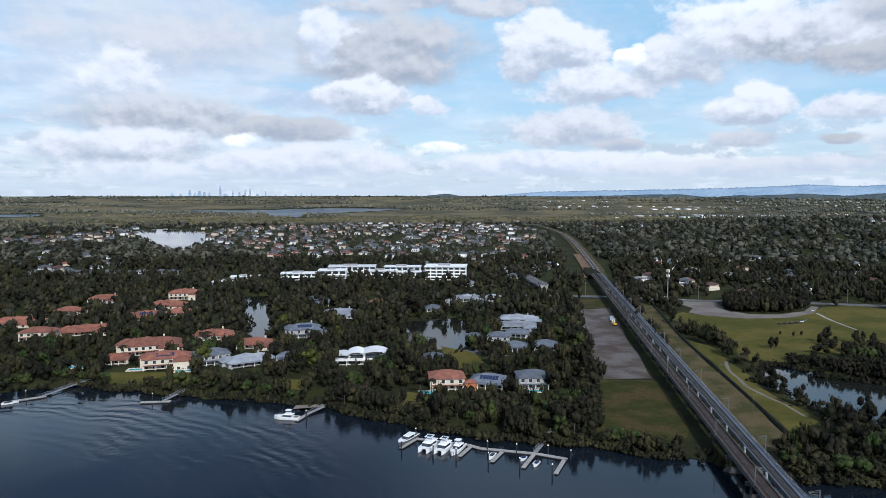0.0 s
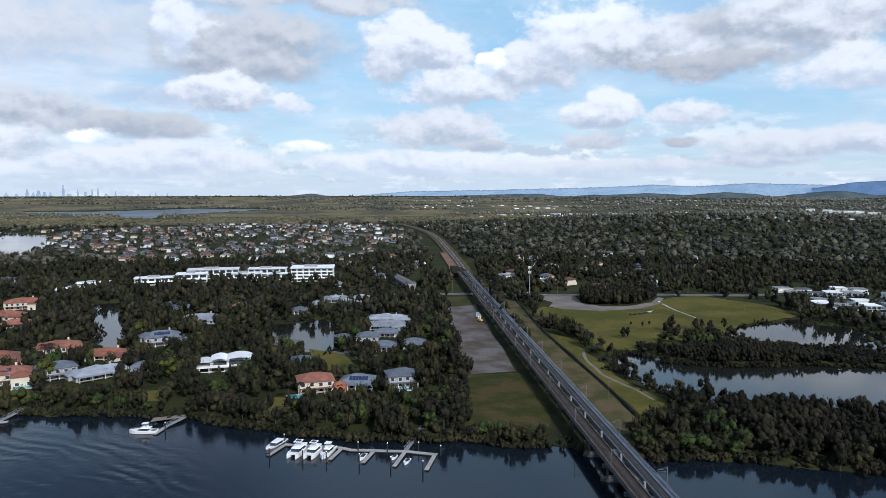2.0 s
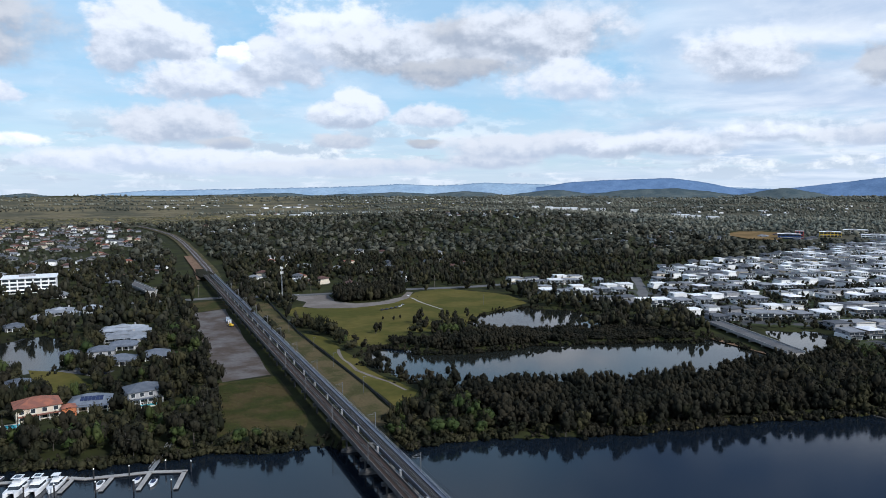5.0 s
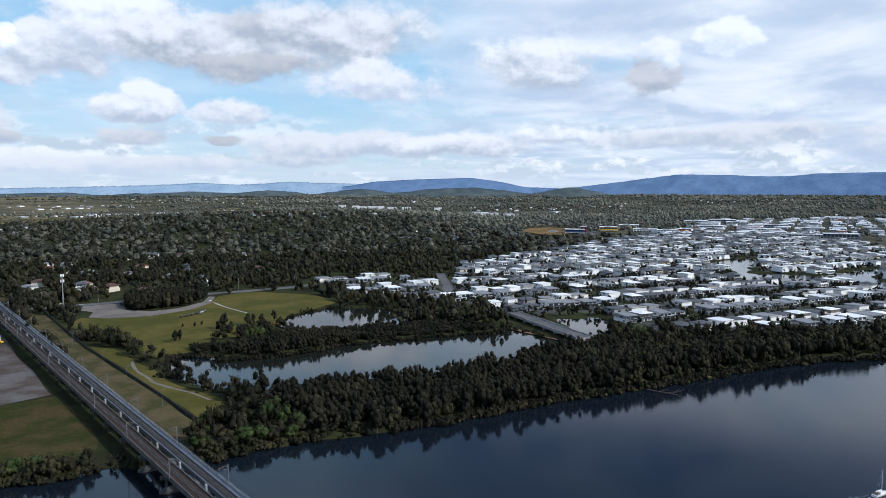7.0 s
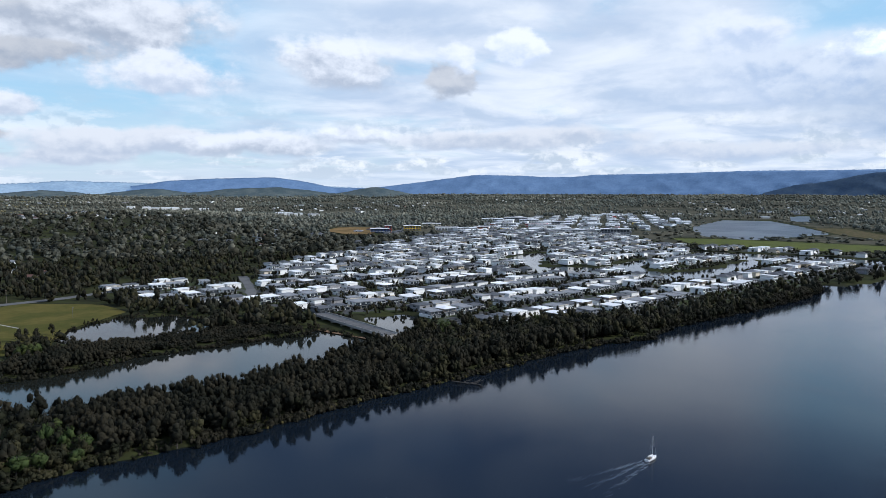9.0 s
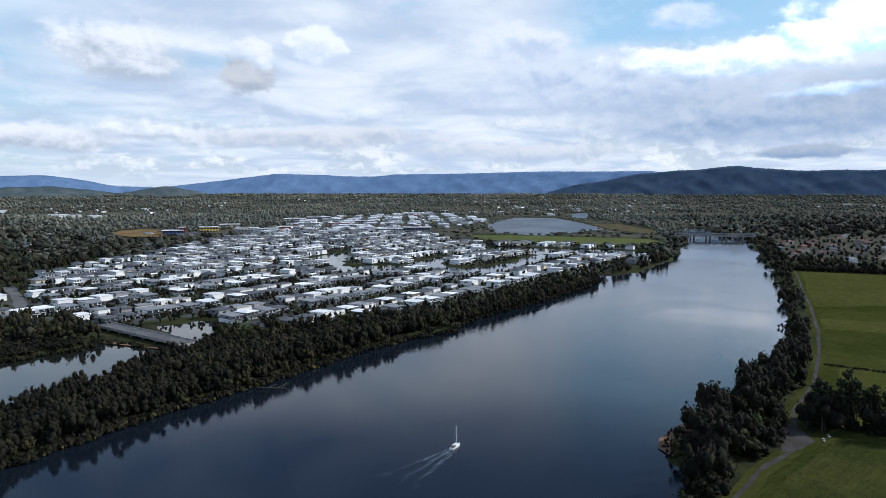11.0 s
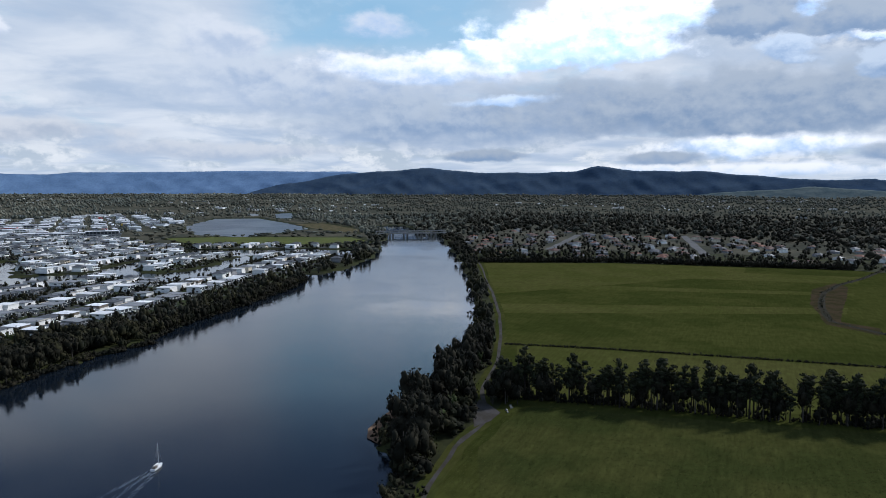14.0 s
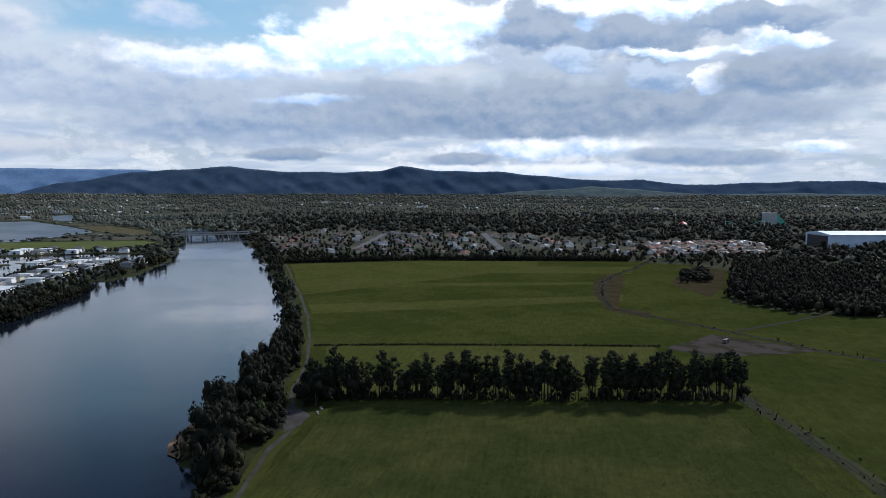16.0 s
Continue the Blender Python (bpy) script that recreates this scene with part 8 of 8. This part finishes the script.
for start in range(0, len(x), 3000):
    along_u = (x[start:start + 3000, None] - spots[None, :, 0]) * U[0] + (y[start:start + 3000, None] - spots[None, :, 1]) * U[1]
    along_v = (x[start:start + 3000, None] - spots[None, :, 0]) * V[0] + (y[start:start + 3000, None] - spots[None, :, 1]) * V[1]
    ok[start:start + 3000] = ~((abs(along_u) < 6.6) & (abs(along_v) < 9.6)).any(1)
ok &= distance(ribbon(STREET, 14), x, y) < 0
x, y = x[ok][:4400], y[ok][:4400]
dark = rng.uniform(size=len(x)) < 0.6
for mat, who in (("leaf", ~dark), ("leaf_dark", dark)):
    forest("garden_trees", x[who], y[who], rng.uniform(4, 9, len(x))[who], (2.5 + 6.0 * rng.uniform(0, 1, len(x)) ** 2)[who], COARSE, M[mat], "small garden trees between the estate houses")

# ---- smaller things ----
def car(label, paint):
    ob = thing("car", label, "car", "parked and passing cars")
    bm = bmesh.new()
    prof = [(-2.1, 0.35), (-2.15, 0.85), (-1.9, 1.0), (1.2, 1.0), (2.1, 0.85), (2.15, 0.35)]
    prism(bm, [[(x, y, z) for y, z in prof] for x in (-0.9, 0.9)])
    part("body", bm, M[paint], ob)
    part("cabin", loft([(0.82, -1.6, 0.95, 1.0), (0.68, -1.25, 0.3, 1.5)]), M["glass"], ob)
    for sx in (-0.8, 0.8):
        for y in (-1.35, 1.35):
            bm = bmesh.new()
            rod(bm, (sx - 0.1, y, 0.34), (sx + 0.1, y, 0.34), 0.34, 10)
            part("wheel", bm, M["black"], ob)
    return ob


CARS = [car("white parked car", "white"), car("dark grey car on tar", "black"), car("silver grey hatchback car", "steel")]
for q, ob in enumerate(CARS):
    ob["label"] = ("small white car on the road", "dark car parked at the loop", "silver car parked at the loop")[q]
PARKED = [(276, 570, 60, 1), (281, 571, 60, 1), (287, 573, 62, 1), (293, 576, 55, 1), (299, 580, 50, 0), (305, 586, 45, 2), (166, 716, 100, 0), (184, 712, 100, 0), (192, 714, 100, 0), (133, 722, 100, 0), (240, 698, 105, 2), (336, 634, 20, 0)]
seen = set()
for x, y, turn, k in PARKED:
    m = pose(x, y, LAND + 0.14, 0, 0, -turn)
    if k in seen:
        copy_thing(CARS[k], m)
    else:
        CARS[k].matrix_world = m
        seen.add(k)


def radio_mast():
    ob = thing("radio_mast", "tall grey radio mast with panel antennas", "mast", at=pose(227, 706, LAND))
    bm = bmesh.new()
    tube(bm, 0, 0, -0.5, 29, 0.6, 0.3, 10)
    part("pole", bm, M["steel"], ob)
    for z in (23.5, 28.5):
        bm = bmesh.new()
        tube(bm, 0, 0, z - 0.1, z + 0.1, 1.3, sides=12)
        part("platform", bm, M["steel"], ob)
        for q in range(6):
            a = q * math.pi / 3
            x, y = 1.4 * math.cos(a), 1.4 * math.sin(a)
            part("antenna", boxes((x - 0.2, x + 0.2, y - 0.2, y + 0.2, z - 1.2, z + 1.4)), M["white"], ob)
    part("equipment_hut", boxes((-4.5, -1.5, -2, 2, -0.3, 2.6)), M["white"], ob)


radio_mast()


def pole(name, label, height, arm, group):
    ob = thing(name, label, "pole", group)
    bm = bmesh.new()
    tube(bm, 0, 0, -0.5, height, 0.22 if arm else 0.12, 0.14 if arm else 0.08, 8)
    part("shaft", bm, M["timber" if arm else "mast_steel"], ob)
    part("crossarm", boxes((-1.2, 1.2, -0.1, 0.1, height - 0.9, height - 0.65)) if arm else boxes((-0.15, 1.6, -0.12, 0.12, height - 0.15, height + 0.05)), M["timber" if arm else "mast_steel"], ob)
    return ob


power = pole("power_pole", "grey timber power pole with a crossarm", 13, True, "power poles along the road")
POLES = [(192, 732), (214, 724), (259, 708), (300, 700), (345, 692), (395, 682), (150, 736), (110, 742)]
power.matrix_world = pose(*POLES[0], LAND)
for x, y in POLES[1:]:
    copy_thing(power, pose(x, y, LAND, 0, 0, 10))
light = pole("light_pole", "slim steel light pole", 9, False, "light poles")
LIGHTS = [(374, 552), (330, 640), (222, 690), (172, 735), (172, 520), (166, 450), (160, 400), (153, 340)]
light.matrix_world = pose(*LIGHTS[0], LAND)
for x, y in LIGHTS[1:]:
    copy_thing(light, pose(x, y, LAND))

# fence beside the rail reserve
fence = thing("chain_fence", "long dark chain wire fence beside the grass strip", "fence")
FENCE_LINE = [(206, 700), (176, 509), (167, 419), (159.5, 349), (153, 300)]
for (ax, ay), (bx, by) in zip(FENCE_LINE, FENCE_LINE[1:]):
    d = math.hypot(bx - ax, by - ay)
    nx, ny = -(by - ay) / d * 0.05, (bx - ax) / d * 0.05
    bm = bmesh.new()
    prism(bm, [[(ax + nx, ay + ny, LAND), (ax - nx, ay - ny, LAND), (bx - nx, by - ny, LAND), (bx + nx, by + ny, LAND)], [(ax + nx, ay + ny, LAND + 1.7), (ax - nx, ay - ny, LAND + 1.7), (bx - nx, by - ny, LAND + 1.7), (bx + nx, by + ny, LAND + 1.7)]])
    part("mesh_panel", bm, M["fence"], fence)
    for q in range(int(d / 6)):
        x, y = ax + (bx - ax) * q * 6 / d, ay + (by - ay) * q * 6 / d
        part("post", boxes((x - 0.12, x + 0.12, y - 0.12, y + 0.12, LAND - 0.3, LAND + 1.9)), M["black"], fence)

# things on the gravel lot
digger = thing("excavator", "small yellow excavator parked on the gravel lot", "excavator", at=pose(139, 563, LAND + 0.08, 0, 0, 30))
part("tracks", boxes((-1.3, -0.8, -1.7, 1.7, 0, 0.8), (0.8, 1.3, -1.7, 1.7, 0, 0.8)), M["black"], digger)
part("cab", boxes((-1.1, 1.1, -1.5, 1.1, 0.8, 1.9), (-1.1, 0.1, -0.4, 1.0, 1.9, 2.9)), M["yellow"], digger)
bm = bmesh.new()
rod(bm, (0.4, 0.8, 1.6), (0.4, 3.2, 3.4), 0.22)
rod(bm, (0.4, 3.2, 3.4), (0.4, 4.6, 0.8), 0.18)
part("boom", bm, M["yellow"], digger)
part("bucket", boxes((0.0, 0.8, 4.3, 5.0, 0.2, 0.9)), M["black"], digger)
for x, y, mat, label in ((143, 590, "blue_wall", "pale blue site container by the lot"), (142, 580, "white", "white site container by the lot"), (210, 688, "red", "small red brick shed by the road")):
    ob = thing("site_shed", label, "shed", at=pose(x, y, LAND + 0.1, 0, 0, -12))
    part("body", boxes((-1.3, 1.3, -3, 3, -0.1, 2.6)), M[mat], ob)
    part("roof", boxes((-1.5, 1.5, -3.2, 3.2, 2.603, 2.8)), M["steel"], ob)
    part("door", boxes((-0.5, 0.5, -3.08, -2.97, 0, 2.0)), M["grey"], ob)

# fallen dead tree at the water's edge
log = thing("fallen_tree", "grey dead fallen tree lying in the shallows", "dead tree", at=pose(352, 172, 0.2, 0, 0, -168))
bm = bmesh.new()
rod(bm, (0, -8, 0.9), (0, 9, 0.1), 0.32, 8)
part("trunk", bm, M["bark"], log)
for q in range(9):
    bm = bmesh.new()
    y = -3 + q * 1.3
    a = Vector((0, y, 0.5))
    b = Vector((random.uniform(-4, 4), y + random.uniform(2, 5), random.uniform(0.0, 2.6)))
    rod(bm, a, b, 0.1, 5)
    rod(bm, a.lerp(b, 0.6), b + Vector((random.uniform(-1.5, 1.5), 1.2, random.uniform(-0.3, 0.9))), 0.06, 4)
    part("branch", bm, M["bark"], log)
# bare earth spit of the south bank
sheet("earth_spit", [(303, -28), (316, -31), (330, -37), (340, -45), (334, -51), (298, -45), (294, -38), (296, -33)], M["sand"], -1.1, "bare brown earth spit at the water", "earth")

# farm truck at the crossing of the tracks, and rubbish by the pad
truck = thing("farm_truck", "dark farm truck standing at the track crossing", "truck", at=pose(345, -404, LAND + 0.2, 0, 0, 20))
part("tray", boxes((-1.2, 1.2, -3.4, 0.6, 0.9, 2.6)), M["black"], truck)
part("cab", boxes((-1.1, 1.1, 0.65, 2.6, 0.6, 2.5)), M["timber"], truck)
part("windscreen", boxes((-0.95, 0.95, 2.58, 2.66, 1.5, 2.3)), M["glass"], truck)
for sx in (-0.95, 0.95):
    for y in (-2.4, 1.7):
        bm = bmesh.new()
        rod(bm, (sx - 0.15, y, 0.45), (sx + 0.15, y, 0.45), 0.45, 10)
        part("wheel", bm, M["black"], truck)
for q in range(4):
    ob = thing("concrete_block", "small pale concrete block beside the track", "block", "blocks beside the track", pose(322 + q * 3.1, -99 - q * 1.9 + 1.5 * (q % 2), LAND, 0, 0, 37 * q))
    part("block", boxes((-0.6, 0.6, -0.35, 0.35, 0, 0.7)), M["concrete"], ob)

# the great shed, the hotel and the coaster beyond the fields
hall = thing("great_shed", "very large pale blue steel shed with a dark open end", "shed", at=pose(833, -1371, LAND, 0, 0, 66))
part("wall", boxes((-110, 110, -40, 40, -1, 24)), M["blue_wall"], hall)
bm = bmesh.new()
prism(bm, [[(x, -43, 24), (x, 0, 29), (x, 43, 24), (x, 0, 25)] for x in (-112, 112)])
part("roof", bm, M["blue_wall"], hall)
part("end_door", boxes((108, 110.3, -34, 34, 0, 21)), M["black"], hall)
part("end_door", boxes((-110.3, -108, -34, 34, 0, 21)), M["black"], hall)
hotel = thing("hotel_tower", "pale green and white stepped hotel tower", "building", at=pose(1412, -1819, LAND, 0, 0, 40))
part("wall", boxes((-20, 20, -14, 14, -1, 40)), M["wall_dull"], hotel)
bm = bmesh.new()
prism(bm, [[(-46, y, -1), (-20.01, y, -1), (-20.01, y, 38), (-46, y, 6)] for y in (-13, 13)])
part("sloping_wing", bm, M["green_paint"], hotel)
for level in range(9):
    for q in range(5):
        part("window", boxes((-17 + q * 7.2, -13 + q * 7.2, -14.1, -13.9, 3 + level * 4, 5.2 + level * 4)), M["glass"], hotel)
coaster = thing("roller_coaster", "green steel roller coaster on white trestles", "roller coaster", at=pose(1380, -1690, LAND, 0, 0, 40))
bm = bmesh.new()
last = None
for q in range(41):
    u = q / 40
    p = Vector((-60 + 120 * u, 10 * math.sin(u * 9), 12 + 11 * math.sin(u * 7 + 0.5) * (1 - 0.4 * u)))
    if last:
        rod(bm, last, p, 0.9, 6)
    last = p
part("rail", bm, M["green_paint"], coaster)
for q in range(14):
    u = q / 13
    bm = bmesh.new()
    rod(bm, (-60 + 120 * u, 10 * math.sin(u * 9), -1), (-60 + 120 * u, 10 * math.sin(u * 9), 12 + 11 * math.sin(u * 7 + 0.5) * (1 - 0.4 * u)), 0.5, 5)
    part("trestle", bm, M["white"], coaster)
dome = thing("red_canopy", "small red canopy roof among the trees", "canopy", at=pose(1500, -1560, LAND))
bm = bmesh.new()
tube(bm, 0, 0, 8, 16, 14, 1, 12)
part("canopy", bm, M["red"], dome)
bm = bmesh.new()
for q in range(6):
    tube(bm, 11 * math.cos(q), 11 * math.sin(q), -1, 8.5, 0.4, sides=6)
part("posts", bm, M["white"], dome)

# cane standing in the near fields, and rough grass on the verges
def tufts(name, poly, count, tall, wide, mat, label, z=LAND, row_turn=None):
    p = np.array(poly)
    lo, hi = p.min(0), p.max(0)
    g = np.random.default_rng(len(name) + count)
    x, y = g.uniform(lo[0], hi[0], count * 3), g.uniform(lo[1], hi[1], count * 3)
    if row_turn is not None:
        t = math.radians(row_turn)
        across = x * math.cos(t) + y * math.sin(t)
        step = np.round(across / 1.6) * 1.6 - across + g.normal(0, 0.12, len(x))
        x, y = x + step * math.cos(t), y + step * math.sin(t)
    ok = distance(poly, x, y) > 1
    for line, gap in ((HEADLAND, 12), (FARM_TRACK, 8), (FARM_TRACK_2, 7), (TRACK, 8), (TREE_ROW, 9)):
        ok &= distance(ribbon(line, gap), x, y) < 0
    ok &= (distance(BARE, x, y) < 0) & (distance(TRACK_PAD, x, y) < -1)
    x, y = x[ok][:count], y[ok][:count]
    n_ = len(x)
    turn = g.uniform(0, math.pi, n_)
    verts = []
    for k in range(2):
        a = turn + k * 1.5
        w = wide * g.uniform(0.6, 1.3, n_)
        h = tall * g.uniform(0.6, 1.3, n_)
        dx, dy = np.cos(a) * w, np.sin(a) * w
        # the blades arch well over, so that their upper sides take the light
        bx, by = -np.sin(a) * h * 1.8 + g.normal(0, tall * 0.2, n_), np.cos(a) * h * 1.8 + g.normal(0, tall * 0.2, n_)
        zz = np.full(n_, z)
        verts.append(np.stack([np.stack([x - dx * 0.4, y - dy * 0.4, zz], -1), np.stack([x + dx * 0.4, y + dy * 0.4, zz], -1), np.stack([x + dx + bx, y + dy + by, zz + h], -1), np.stack([x - dx + bx, y - dy + by, zz + h * 0.9], -1)], 1))
    v = np.concatenate(verts).reshape(-1, 3)
    tagged(new(name, mesh_np(name, v, np.arange(len(v)).reshape(-1, 4), M[mat])), label, "plants", kind="stuff")


NEAR_CANE = [(245, -48), (285, -65), (312, -90), (336, -112), (300, -170), (240, -300), (180, -270), (120, -230), (108, -200), (200, -50)]
tufts("standing_cane", NEAR_CANE, 26000, 0.22, 0.14, "crop_leaf", "young green cane standing in the near block")
SIDE_CANE = [(240, -300), (130, -242), (60, -330), (190, -420), (250, -430), (300, -425), (300, -370)]
tufts("standing_cane", SIDE_CANE, 9000, 0.22, 0.14, "crop_leaf", "young green cane standing in the far block")
tufts("verge_grass", LOT_GRASS, 5000, 0.16, 0.22, "grass_leaf", "rough grass on the old lot")
tufts("verge_grass", RAIL_GRASS, 6000, 0.14, 0.2, "dry_leaf", "dry tufts of grass along the line")
